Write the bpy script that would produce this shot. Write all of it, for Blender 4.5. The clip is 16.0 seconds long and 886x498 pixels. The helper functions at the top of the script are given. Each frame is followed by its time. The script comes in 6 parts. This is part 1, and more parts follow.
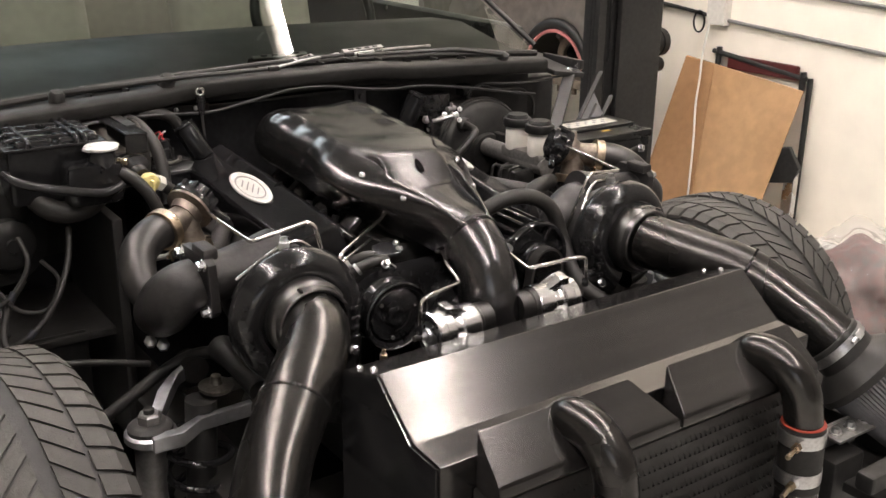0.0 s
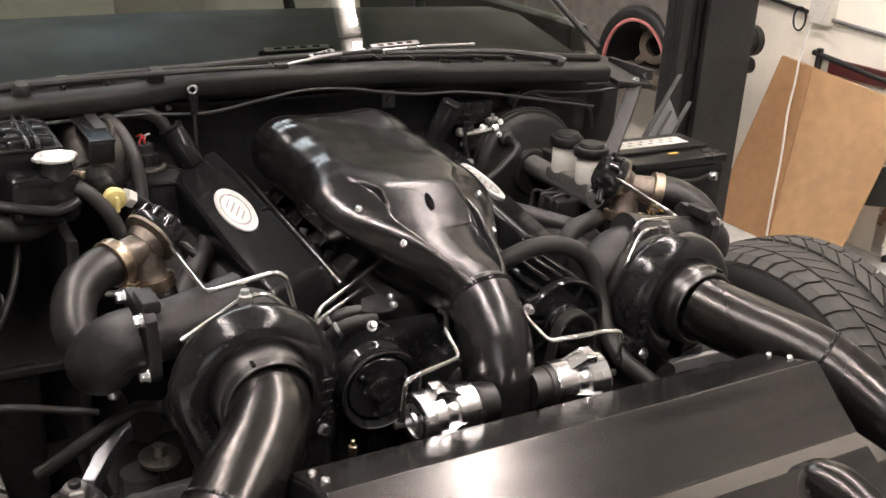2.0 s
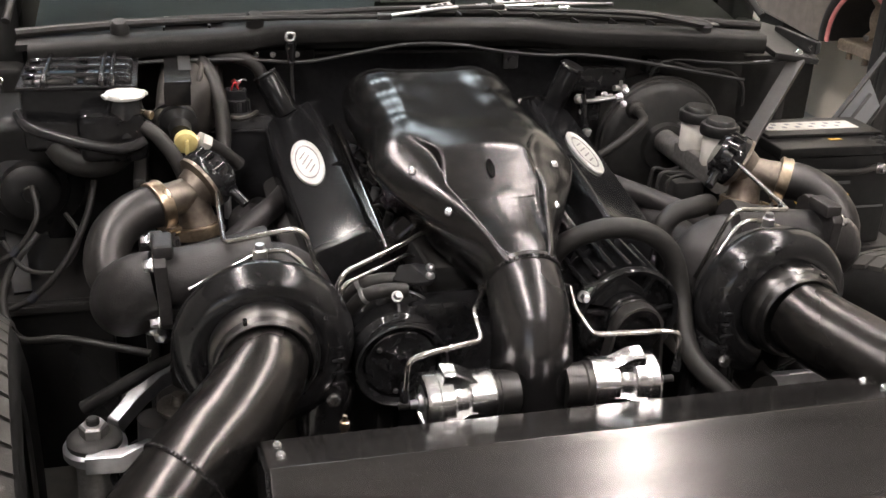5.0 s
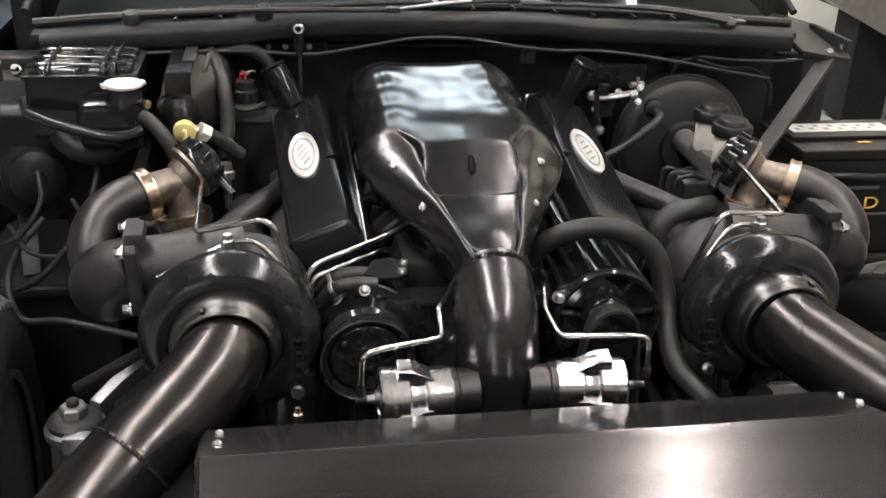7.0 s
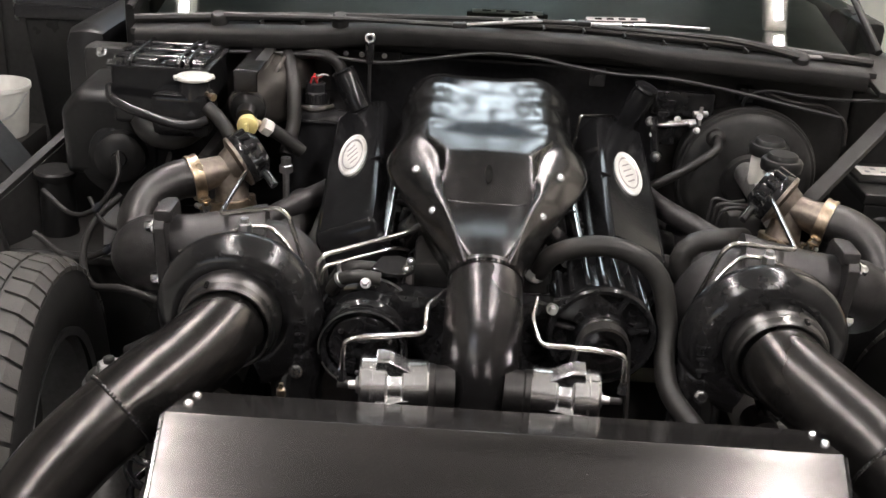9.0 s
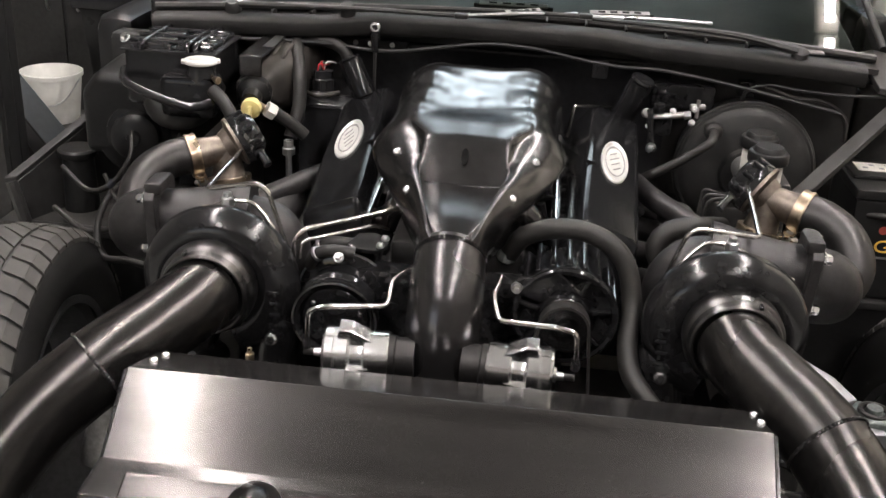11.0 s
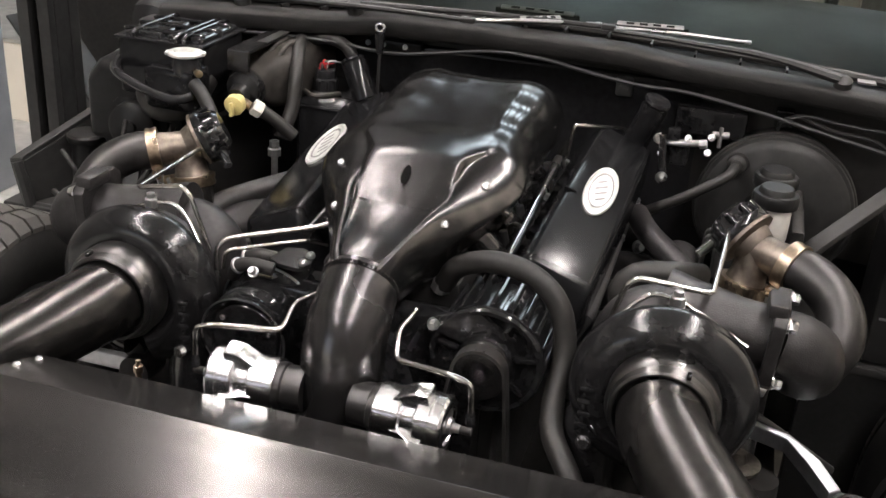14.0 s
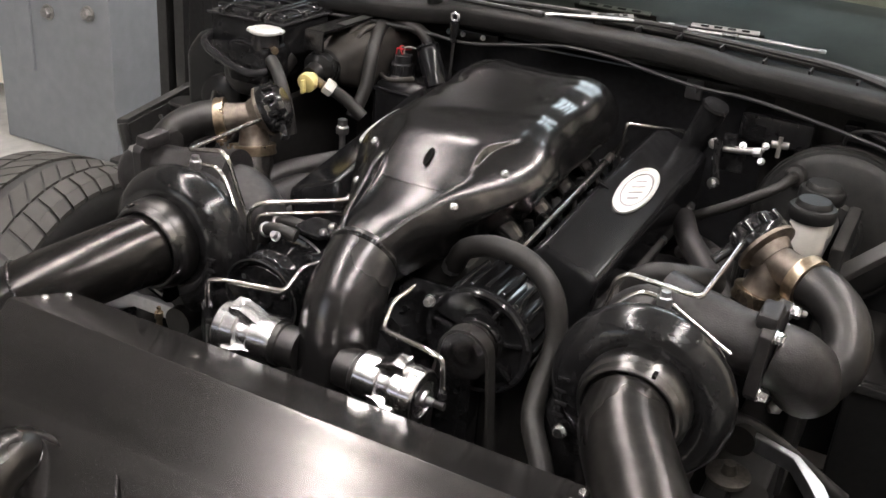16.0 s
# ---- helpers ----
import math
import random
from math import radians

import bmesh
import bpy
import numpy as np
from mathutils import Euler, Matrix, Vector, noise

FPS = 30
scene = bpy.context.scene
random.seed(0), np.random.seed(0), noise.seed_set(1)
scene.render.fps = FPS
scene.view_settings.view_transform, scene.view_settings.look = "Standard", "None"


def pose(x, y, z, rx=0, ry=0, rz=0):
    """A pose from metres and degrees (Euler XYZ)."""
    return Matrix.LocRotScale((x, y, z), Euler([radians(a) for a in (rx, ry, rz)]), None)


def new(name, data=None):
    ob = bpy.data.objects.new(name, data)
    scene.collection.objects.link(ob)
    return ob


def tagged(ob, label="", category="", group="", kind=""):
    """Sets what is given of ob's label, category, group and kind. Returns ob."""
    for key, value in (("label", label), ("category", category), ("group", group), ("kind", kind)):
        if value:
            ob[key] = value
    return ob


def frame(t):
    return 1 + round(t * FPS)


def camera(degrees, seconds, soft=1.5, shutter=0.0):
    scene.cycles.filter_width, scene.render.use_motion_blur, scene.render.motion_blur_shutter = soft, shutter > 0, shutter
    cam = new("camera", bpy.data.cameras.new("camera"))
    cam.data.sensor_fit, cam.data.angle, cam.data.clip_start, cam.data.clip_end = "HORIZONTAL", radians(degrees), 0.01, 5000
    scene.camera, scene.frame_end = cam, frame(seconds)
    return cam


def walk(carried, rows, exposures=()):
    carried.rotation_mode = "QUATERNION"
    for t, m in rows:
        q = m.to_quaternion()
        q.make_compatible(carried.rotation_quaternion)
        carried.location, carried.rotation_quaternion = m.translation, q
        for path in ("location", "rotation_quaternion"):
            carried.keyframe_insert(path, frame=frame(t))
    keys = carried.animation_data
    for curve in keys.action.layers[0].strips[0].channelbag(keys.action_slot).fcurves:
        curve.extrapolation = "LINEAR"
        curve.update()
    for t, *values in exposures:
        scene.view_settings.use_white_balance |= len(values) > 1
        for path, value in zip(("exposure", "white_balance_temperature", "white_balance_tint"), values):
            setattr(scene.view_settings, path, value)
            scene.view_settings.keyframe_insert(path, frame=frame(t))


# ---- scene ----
# ---- camera ----
# The car stands along y, its nose towards -y; z = 0 is the radiator shroud's top, the floor lies at FLOOR.
FLOOR = -0.700
cam = camera(46.8, 16.0)
ROWS = [
    (0.0, -1.0243, -1.1417, 0.6517, 70.33, -0.77, -34.93),
    (0.5, -0.9308, -1.1297, 0.6460, 70.64, -1.09, -31.94),
    (1.0, -0.8626, -1.0738, 0.6472, 69.07, 1.32, -30.42),
    (1.5, -0.7986, -0.9958, 0.6666, 68.73, -0.81, -29.96),
    (2.0, -0.7431, -0.9148, 0.6733, 68.26, -3.02, -29.26),
    (2.5, -0.6863, -0.8559, 0.6670, 68.00, -3.05, -28.91),
    (3.0, -0.6341, -0.8321, 0.6597, 67.56, -2.97, -25.08),
    (3.5, -0.5688, -0.8334, 0.6542, 66.34, -2.77, -21.27),
    (4.0, -0.5220, -0.8596, 0.6493, 66.08, -2.82, -19.09),
    (6.5, -0.3376, -0.9439, 0.6367, 65.57, -1.80, -9.68),
    (7.0, -0.2910, -0.9353, 0.6436, 65.35, -1.99, -9.17),
    (7.5, -0.2131, -0.9071, 0.6517, 65.02, -3.07, -7.10),
    (8.0, -0.1623, -0.9249, 0.6537, 65.38, -3.36, -4.51),
    (8.5, -0.1073, -0.9648, 0.6615, 64.88, -2.70, -1.01),
    (9.0, -0.0769, -1.0154, 0.6561, 66.06, -3.12, 1.74),
    (11.5, 0.1066, -1.0680, 0.6560, 65.80, -2.61, 7.56),
    (12.0, 0.1478, -1.0540, 0.6556, 65.05, -2.49, 9.04),
    (12.5, 0.2225, -1.0040, 0.6640, 65.18, -3.05, 9.35),
    (13.0, 0.2844, -0.9394, 0.6624, 65.65, -4.70, 11.13),
    (13.5, 0.3138, -0.9034, 0.6605, 65.38, -3.61, 14.08),
    (14.0, 0.3668, -0.8723, 0.6577, 65.14, -3.59, 17.01),
    (14.5, 0.4322, -0.8489, 0.6638, 64.41, -4.41, 20.94),
    (15.0, 0.5058, -0.8361, 0.6678, 64.46, -4.61, 23.75),
    (15.5, 0.5545, -0.8278, 0.6678, 64.40, -4.22, 26.11),
    (16.0, 0.5867, -0.8291, 0.6651, 64.41, -4.17, 28.21),]
walk(cam, [(t, pose(x, y, z, rx, ry, rz)) for t, x, y, z, rx, ry, rz in ROWS],
     [(0.0, 0.40, 6750, 16), (3.5, 0.40, 6700, 17), (6.5, 0.38, 6450, 15), (12.0, 0.40, 6450, 15), (13.5, 0.46, 6450, 15), (16.0, 0.44, 6450, 15)])

# ---- light ----
world = bpy.data.worlds.new("world")
scene.world = world
world.use_nodes = True
wn = world.node_tree.nodes
sky = wn.new("ShaderNodeTexSky")
sky.sky_type, sky.sun_disc = "NISHITA", False
sky.sun_elevation, sky.sun_rotation = radians(40), radians(200)
world.node_tree.links.new(sky.outputs[0], wn["Background"].inputs[0])
wn["Background"].inputs[1].default_value = 0.12


# ---- materials ----
def material(name, colour, rough=0.5, metal=0.0, spots=0.15, scale=30.0, bump=0.0, bscale=200.0, coat=0.0, rvar=0.08,
             spec=0.5, stretch=(1, 1, 1), second=None, aniso=0.0, emit=0.0, detail_scale=None, dust=0.0):
    """A surface with two scales of colour variation, uneven gloss and fine relief; dust: a dry film on faces that look up."""
    m = bpy.data.materials.new(name)
    m.use_nodes = True
    nt = m.node_tree
    n, link = nt.nodes, nt.links.new
    b = n["Principled BSDF"]
    tc = n.new("ShaderNodeTexCoord")
    mp = n.new("ShaderNodeMapping")
    mp.inputs["Scale"].default_value = stretch
    link(tc.outputs["Object"], mp.inputs[0])
    n1, n2 = n.new("ShaderNodeTexNoise"), n.new("ShaderNodeTexNoise")
    n1.inputs["Scale"].default_value, n1.inputs["Detail"].default_value = scale * 0.2, 4
    n2.inputs["Scale"].default_value, n2.inputs["Detail"].default_value = detail_scale or scale * 3, 5
    link(mp.outputs[0], n1.inputs[0]), link(mp.outputs[0], n2.inputs[0])
    mix = n.new("ShaderNodeMix")
    mix.data_type = "RGBA"
    c = Vector(colour[:3])
    d = Vector(second[:3]) if second else c * (1 - spots)
    mix.inputs[6].default_value, mix.inputs[7].default_value = (*c * (1 + (0 if second else spots)), 1), (*d, 1)
    avg = n.new("ShaderNodeMath")
    avg.operation = "MULTIPLY_ADD"
    avg.inputs[1].default_value = 0.5
    link(n2.outputs[0], avg.inputs[0])
    half = n.new("ShaderNodeMath")
    half.operation = "MULTIPLY"
    half.inputs[1].default_value = 0.5
    link(n1.outputs[0], half.inputs[0]), link(half.outputs[0], avg.inputs[2])
    ramp = n.new("ShaderNodeMapRange")
    ramp.inputs[1].default_value, ramp.inputs[2].default_value = 0.36, 0.64
    link(avg.outputs[0], ramp.inputs[0]), link(ramp.outputs[0], mix.inputs[0])
    out = mix.outputs[2]
    rr = n.new("ShaderNodeMapRange")
    rr.inputs[1].default_value, rr.inputs[2].default_value = 0.3, 0.7
    rr.inputs[3].default_value, rr.inputs[4].default_value = max(0.02, rough - rvar), min(1, rough + rvar)
    link(n1.outputs[0], rr.inputs[0])
    rough_out = rr.outputs[0]
    if dust:
        geo, sep = n.new("ShaderNodeNewGeometry"), n.new("ShaderNodeSeparateXYZ")
        link(geo.outputs["Normal"], sep.inputs[0])
        dm, pw = n.new("ShaderNodeMapRange"), n.new("ShaderNodeMath")
        dm.inputs[1].default_value, dm.inputs[2].default_value, dm.inputs[4].default_value = 0.3, 1.0, dust
        link(sep.outputs[2], dm.inputs[0])
        pw.operation = "MULTIPLY"
        link(dm.outputs[0], pw.inputs[0]), link(n1.outputs[0], pw.inputs[1])
        dmix = n.new("ShaderNodeMix")
        dmix.data_type = "RGBA"
        dmix.inputs[7].default_value = (0.16, 0.14, 0.12, 1)
        link(pw.outputs[0], dmix.inputs[0]), link(out, dmix.inputs[6])
        out = dmix.outputs[2]
        add = n.new("ShaderNodeMath")
        add.use_clamp = True
        link(rough_out, add.inputs[0]), link(pw.outputs[0], add.inputs[1])
        rough_out = add.outputs[0]
    link(out, b.inputs["Base Color"]), link(rough_out, b.inputs["Roughness"])
    b.inputs["Metallic"].default_value = metal
    b.inputs["Specular IOR Level"].default_value = spec
    b.inputs["Coat Weight"].default_value, b.inputs["Coat Roughness"].default_value = coat, 0.06
    b.inputs["Anisotropic"].default_value = aniso
    if aniso:
        tg = n.new("ShaderNodeTangent")
        tg.direction_type, tg.axis = "RADIAL", "X"
        link(tg.outputs[0], b.inputs["Tangent"])
    if bump:
        n3, bp = n.new("ShaderNodeTexNoise"), n.new("ShaderNodeBump")
        n3.inputs["Scale"].default_value, n3.inputs["Detail"].default_value = bscale, 3
        link(mp.outputs[0], n3.inputs[0])
        bp.inputs["Strength"].default_value, bp.inputs["Distance"].default_value = bump, 0.002
        link(n3.outputs[0], bp.inputs["Height"]), link(bp.outputs[0], b.inputs["Normal"])
    if emit:
        b.inputs["Emission Color"].default_value, b.inputs["Emission Strength"].default_value = (*c, 1), emit
    return m


gloss_black = material("gloss black paint", (0.012, 0.012, 0.0125), 0.11, spec=0.38, spots=0.3, scale=25, coat=0.1, rvar=0.04, bump=0.02, bscale=60)
satin_black = material("satin black coating", (0.06, 0.058, 0.058), 0.19, metal=0.9, spots=0.25, scale=22, rvar=0.07, bump=0.03, bscale=120)
pipe_black = material("dark ceramic coated pipe", (0.056, 0.053, 0.051), 0.26, metal=0.9, spots=0.25, scale=20, rvar=0.06, bump=0.02, bscale=300)
cast_iron = material("dark coated cast iron", (0.032, 0.030, 0.030), 0.42, metal=0.5, spots=0.3, scale=40, bump=0.25, bscale=500)
cast_grey = material("grey cast aluminium", (0.30, 0.29, 0.28), 0.42, metal=0.8, spots=0.25, scale=40, bump=0.2, bscale=400)
brushed = material("dark brushed aluminium", (0.072, 0.068, 0.066), 0.145, metal=0.78, spots=0.5, scale=9, rvar=0.06, bump=0.03, bscale=110, stretch=(0.05, 1, 1))
polished = material("polished aluminium", (0.94, 0.94, 0.94), 0.19, metal=1.0, spots=0.06, scale=30, rvar=0.04)
steel = material("bright steel tube", (0.62, 0.60, 0.57), 0.2, metal=1.0, spots=0.1, scale=60)
flange_metal = material("dark machined metal", (0.105, 0.102, 0.10), 0.33, metal=0.95, spots=0.2, scale=40, bump=0.02, bscale=300)
scroll_black = material("dark gloss housing coat", (0.011, 0.0108, 0.0112), 0.185, spec=0.42, spots=0.3, scale=25, rvar=0.02, bump=0.006, bscale=90)
valve_black = material("black enamel", (0.008, 0.008, 0.0085), 0.14, spec=0.22, spots=0.3, scale=25, rvar=0.04, bump=0.02, bscale=60)
pipe_matt = material("dull dark pipe coat", (0.05, 0.048, 0.047), 0.4, metal=0.8, spots=0.25, scale=20, rvar=0.06, bump=0.03, bscale=300)
zinc = material("zinc plated steel", (0.55, 0.55, 0.55), 0.32, metal=1.0, spots=0.2, scale=60)
bronze = material("heat-tinted stainless", (0.195, 0.165, 0.138), 0.45, metal=0.95, spots=0.3, scale=40, bump=0.1, bscale=300)
brass = material("yellow brass clamp", (0.43, 0.345, 0.25), 0.30, metal=1.0, spots=0.3, scale=50)
dull_brass = material("dull oily plating", (0.10, 0.092, 0.08), 0.45, metal=0.9, spots=0.4, scale=60)
void = material("deep black", (0.004, 0.004, 0.004), 0.9, spots=0.0, spec=0.1)
rubber = material("matt black rubber", (0.018, 0.017, 0.016), 0.48, spec=0.3, spots=0.25, scale=30, bump=0.1, bscale=500)
forged = material("forged bare aluminium", (0.48, 0.485, 0.50), 0.38, metal=0.95, spots=0.15, scale=30, bump=0.1, bscale=300)
sidewall_rubber = material("dark sidewall rubber", (0.016, 0.0155, 0.0145), 0.6, spots=0.3, scale=20, bump=0.15, bscale=300)
tyre_rubber = material("dusty tyre rubber", (0.048, 0.045, 0.040), 0.72, spots=0.3, scale=14, bump=0.25, bscale=350, second=(0.038, 0.036, 0.033))
plastic = material("black plastic", (0.010, 0.010, 0.010), 0.33, spec=0.24, spots=0.3, scale=30, bump=0.12, bscale=350, dust=0.04)
plastic_gloss = material("glossy black plastic", (0.016, 0.016, 0.017), 0.17, spec=0.28, spots=0.25, scale=30, rvar=0.05, dust=0.05)
cowl_plastic = material("weathered black cowl plastic", (0.012, 0.0115, 0.011), 0.48, spots=0.3, scale=18, bump=0.2, bscale=400, dust=0.07, spec=0.3)
dusty = material("dusty black moulding", (0.03, 0.027, 0.024), 0.55, spec=0.3, spots=0.35, scale=22, bump=0.15, bscale=300, dust=0.35)
cowl_lip = material("dusty black hood seal", (0.011, 0.0105, 0.010), 0.55, spec=0.22, spots=0.35, scale=14, bump=0.2, bscale=350, dust=0.035)
dark_metal = material("dull black painted steel", (0.02, 0.0195, 0.019), 0.45, spec=0.3, spots=0.35, scale=20, bump=0.1, bscale=200, dust=0.07)
white_plastic = material("milky white plastic", (0.62, 0.60, 0.55), 0.45, spots=0.1, scale=20)
wall_paint = material("cream wall paint", (0.85, 0.795, 0.69), 0.7, spots=0.05, scale=3, bump=0.1, bscale=150)
# Guessed dark tone for unseen walls, so glossy blacks reflect less light.
dimmed_wall = material("wall tone darkened for reflections", (0.20, 0.19, 0.175), 0.75, spots=0.12, scale=3, bump=0.1, bscale=150)
pipe_satin = material("satin black pipe coat", (0.080, 0.077, 0.078), 0.25, metal=0.9, spots=0.2, scale=20, rvar=0.05, bump=0.02, bscale=300)
concrete = material("pale grey concrete", (0.46, 0.455, 0.43), 0.75, spots=0.22, scale=6, bump=0.2, bscale=120)
board = material("brown hardboard", (0.40, 0.235, 0.115), 0.6, spots=0.16, scale=7, bump=0.1, bscale=300)
grey_paint = material("grey machine paint", (0.20, 0.21, 0.225), 0.45, spots=0.1, scale=8, bump=0.05)
roof_paint = material("dull dark ceiling paint", (0.10, 0.097, 0.09), 0.8, spots=0.15, scale=3)
grey_dark = material("dark grey paint", (0.07, 0.07, 0.072), 0.5, spots=0.2, scale=12)
bright_cap = material("bright plated cap", (0.66, 0.65, 0.62), 0.38, metal=0.5, spots=0.1, scale=40)
cool_glow = material("cool reflection glow", (0.80, 0.95, 1.0), 0.4, spots=0.0, emit=9.0)
lamp_glow = material("fluorescent tube", (1.0, 0.96, 0.91), 0.4, emit=150.0)


# ---- building tools ----
class Geo:
    """Vertices and faces of one mesh."""

    def __init__(self):
        self.v, self.f, self.flat = [], [], False

    def add(self, verts, faces, m=None):
        k = len(self.v)
        self.v += [tuple(m @ Vector(p)) if m else tuple(p) for p in verts]
        self.f += [tuple(k + i for i in f) for f in faces]
        return self

    def box(self, c, s, bevel=0.004, m=None, seg=2):
        """A block with rounded edges: centre, sizes."""
        self.flat = True
        bm = bmesh.new()
        bmesh.ops.create_cube(bm, size=1)
        for q in bm.verts:
            q.co = Vector(q.co[i] * s[i] for i in range(3))
        if bevel:
            bmesh.ops.bevel(bm, geom=bm.edges[:], offset=min(bevel, min(s) * 0.45), segments=seg, profile=0.5, affect="EDGES")
        m = (m or Matrix()) @ Matrix.Translation(c)
        self.add([q.co for q in bm.verts], [[q.index for q in f.verts] for f in bm.faces] if not bm.verts.index_update() else [], m)
        bm.free()
        return self

    def lathe(self, profile, m, n=40, caps=True):
        """Turns (radius, height) pairs about the z axis of m."""
        vs, fs = [], []
        for r, z in profile:
            vs += [(r * math.cos(2 * math.pi * i / n), r * math.sin(2 * math.pi * i / n), z) for i in range(n)]
        for k in range(len(profile) - 1):
            for i in range(n):
                j = (i + 1) % n
                fs.append((k * n + i, k * n + j, (k + 1) * n + j, (k + 1) * n + i))
        if caps and profile[0][0] > 1e-6:
            fs.append(tuple(range(n))[::-1])
        if caps and profile[-1][0] > 1e-6:
            fs.append(tuple((len(profile) - 1) * n + i for i in range(n)))
        return self.add(vs, fs, m)

    def tube(self, pts, r, n=20, step=0.012, smooth=True, squash=None, caps=True):
        """A pipe along a smooth line through pts; r: a radius, or one for each point."""
        P = [Vector(p) for p in pts]
        R = list(r) if isinstance(r, (list, tuple)) else [r] * len(P)
        if smooth and len(P) > 2:
            Q, S = [], []
            E = [2 * P[0] - P[1]] + P + [2 * P[-1] - P[-2]]
            for i in range(len(P) - 1):
                a, b, c, d = E[i:i + 4]
                k = max(2, int((c - b).length / step))
                for j in range(k):
                    t = j / k
                    Q.append(0.5 * ((2 * b) + (c - a) * t + (2 * a - 5 * b + 4 * c - d) * t * t + (3 * b - a - 3 * c + d) * t ** 3))
                    s = t if len(P) > 12 else t * t * (3 - 2 * t)
                    S.append(R[i] * (1 - s) + R[i + 1] * s)
            Q.append(P[-1]), S.append(R[-1])
        else:
            Q, S = P, R
        up = Vector((0, 0, 1)) if abs((Q[1] - Q[0]).normalized().z) < 0.9 else Vector((0, 1, 0))
        vs, fs = [], []
        for i, q in enumerate(Q):
            d = (Q[min(i + 1, len(Q) - 1)] - Q[max(i - 1, 0)]).normalized()
            x = d.cross(up).normalized()
            up = x.cross(d).normalized()
            for k in range(n):
                a = 2 * math.pi * k / n
                vs.append(q + S[i] * (math.cos(a) * x * (squash or 1) + math.sin(a) * up))
        for i in range(len(Q) - 1):
            for k in range(n):
                j = (k + 1) % n
                fs.append((i * n + k, i * n + j, (i + 1) * n + j, (i + 1) * n + k))
        if caps:
            fs.append(tuple(range(n))[::-1])
            fs.append(tuple((len(Q) - 1) * n + k for k in range(n)))
        return self.add(vs, fs)

    def bent(self, pts, r, bend=0.012, n=10):
        """A thin bent metal line: straight runs with rounded corners."""
        P, Q = [Vector(p) for p in pts], []
        Q.append(P[0])
        for a, b, c in zip(P, P[1:], P[2:]):
            u, w = (a - b), (c - b)
            k = min(bend, u.length * 0.45, w.length * 0.45)
            s, e = b + u.normalized() * k, b + w.normalized() * k
            for j in range(6):
                t = j / 5
                Q.append(s * (1 - t) ** 2 + b * 2 * t * (1 - t) + e * t * t)
        Q.append(P[-1])
        return self.tube(Q, r, n=n, smooth=False)

    def loft(self, rings, closed=True, caps=True):
        """Skin over rings of as many points each."""
        n, vs, fs = len(rings[0]), [p for r in rings for p in r], []
        for i in range(len(rings) - 1):
            for k in range(n if closed else n - 1):
                j = (k + 1) % n
                fs.append((i * n + k, i * n + j, (i + 1) * n + j, (i + 1) * n + k))
        if caps:
            fs.append(tuple(range(n))[::-1])
            fs.append(tuple((len(rings) - 1) * n + k for k in range(n)))
        return self.add(vs, fs)

    def prism(self, outline, depth, m=None):
        """A flat outline (x, y) given a thickness along z."""
        n = len(outline)
        vs = [(x, y, 0) for x, y in outline] + [(x, y, depth) for x, y in outline]
        fs = [tuple(range(n))[::-1], tuple(range(n, 2 * n))] + [(i, (i + 1) % n, n + (i + 1) % n, n + i) for i in range(n)]
        return self.add(vs, fs, m)

    def mirror(self):
        """The same shape on the other side of the car."""
        g = Geo()
        g.flat = self.flat
        g.v, g.f = [(-x, y, z) for x, y, z in self.v], [f[::-1] for f in self.f]
        return g


def part(name, geo, mat, parent=None, label="", angle=38, bevel=0.0):
    """Links the geometry as one mesh object, under a thing or a part."""
    me = bpy.data.meshes.new(name)
    me.from_pydata(geo.v, [], geo.f)
    if bevel:
        bm = bmesh.new()
        bm.from_mesh(me)
        bmesh.ops.remove_doubles(bm, verts=bm.verts, dist=1e-5)
        sharp = [e for e in bm.edges if len(e.link_faces) == 2 and e.calc_face_angle(0) > radians(30)]
        bmesh.ops.bevel(bm, geom=sharp, offset=bevel, segments=2, profile=0.5, affect="EDGES", clamp_overlap=True)
        bm.to_mesh(me)
        bm.free()
    me.polygons.foreach_set("use_smooth", [True] * len(me.polygons))
    me.set_sharp_from_angle(angle=radians(angle))
    me.materials.append(mat)
    me.update()
    ob = new(name, me)
    if bevel or geo.flat:
        ob.modifiers.new("even_normals", "WEIGHTED_NORMAL").keep_sharp = True
    if parent:
        ob.parent = parent
        ob.matrix_parent_inverse = parent.matrix_basis.inverted()
    if label:
        ob["label"] = label
    return ob


def thing(name, label, category, at=(0, 0, 0), group="", kind=""):
    ob = new(name)
    ob.empty_display_size = 0.02
    ob.matrix_basis = Matrix.Translation(at)
    return tagged(ob, label, category, group, kind)


def along(a, b):
    """A pose at a whose z axis points to b."""
    a, b = Vector(a), Vector(b)
    return Matrix.Translation(a) @ (b - a).to_track_quat("Z", "Y").to_matrix().to_4x4()


def bolt(geo, at, to, r=0.006, h=0.006):
    """A hexagon bolt head with a washer, standing on a face."""
    m = along(at, to)
    geo.lathe([(r * 1.35, 0), (r * 1.35, h * 0.2), (r * 1.3, h * 0.25)], m, 16)
    geo.lathe([(r, h * 0.2), (r, h * 0.9), (r * 0.8, h * 1.1)], m, 6)
    return geo


def button(geo, at, to, r=0.006, h=0.005):
    """A round-headed screw."""
    return geo.lathe([(r, 0), (r, h * 0.4), (r * 0.85, h * 0.75), (r * 0.5, h), (r * 0.45, h * 0.7), (0.0001, h * 0.7)], along(at, to), 14)


# ---- structure ----
def slab(name, c, s, mat, label, category="wall", bevel=0.0):
    return tagged(part(name, Geo().box(c, s, bevel), mat), label, category, kind="structure")


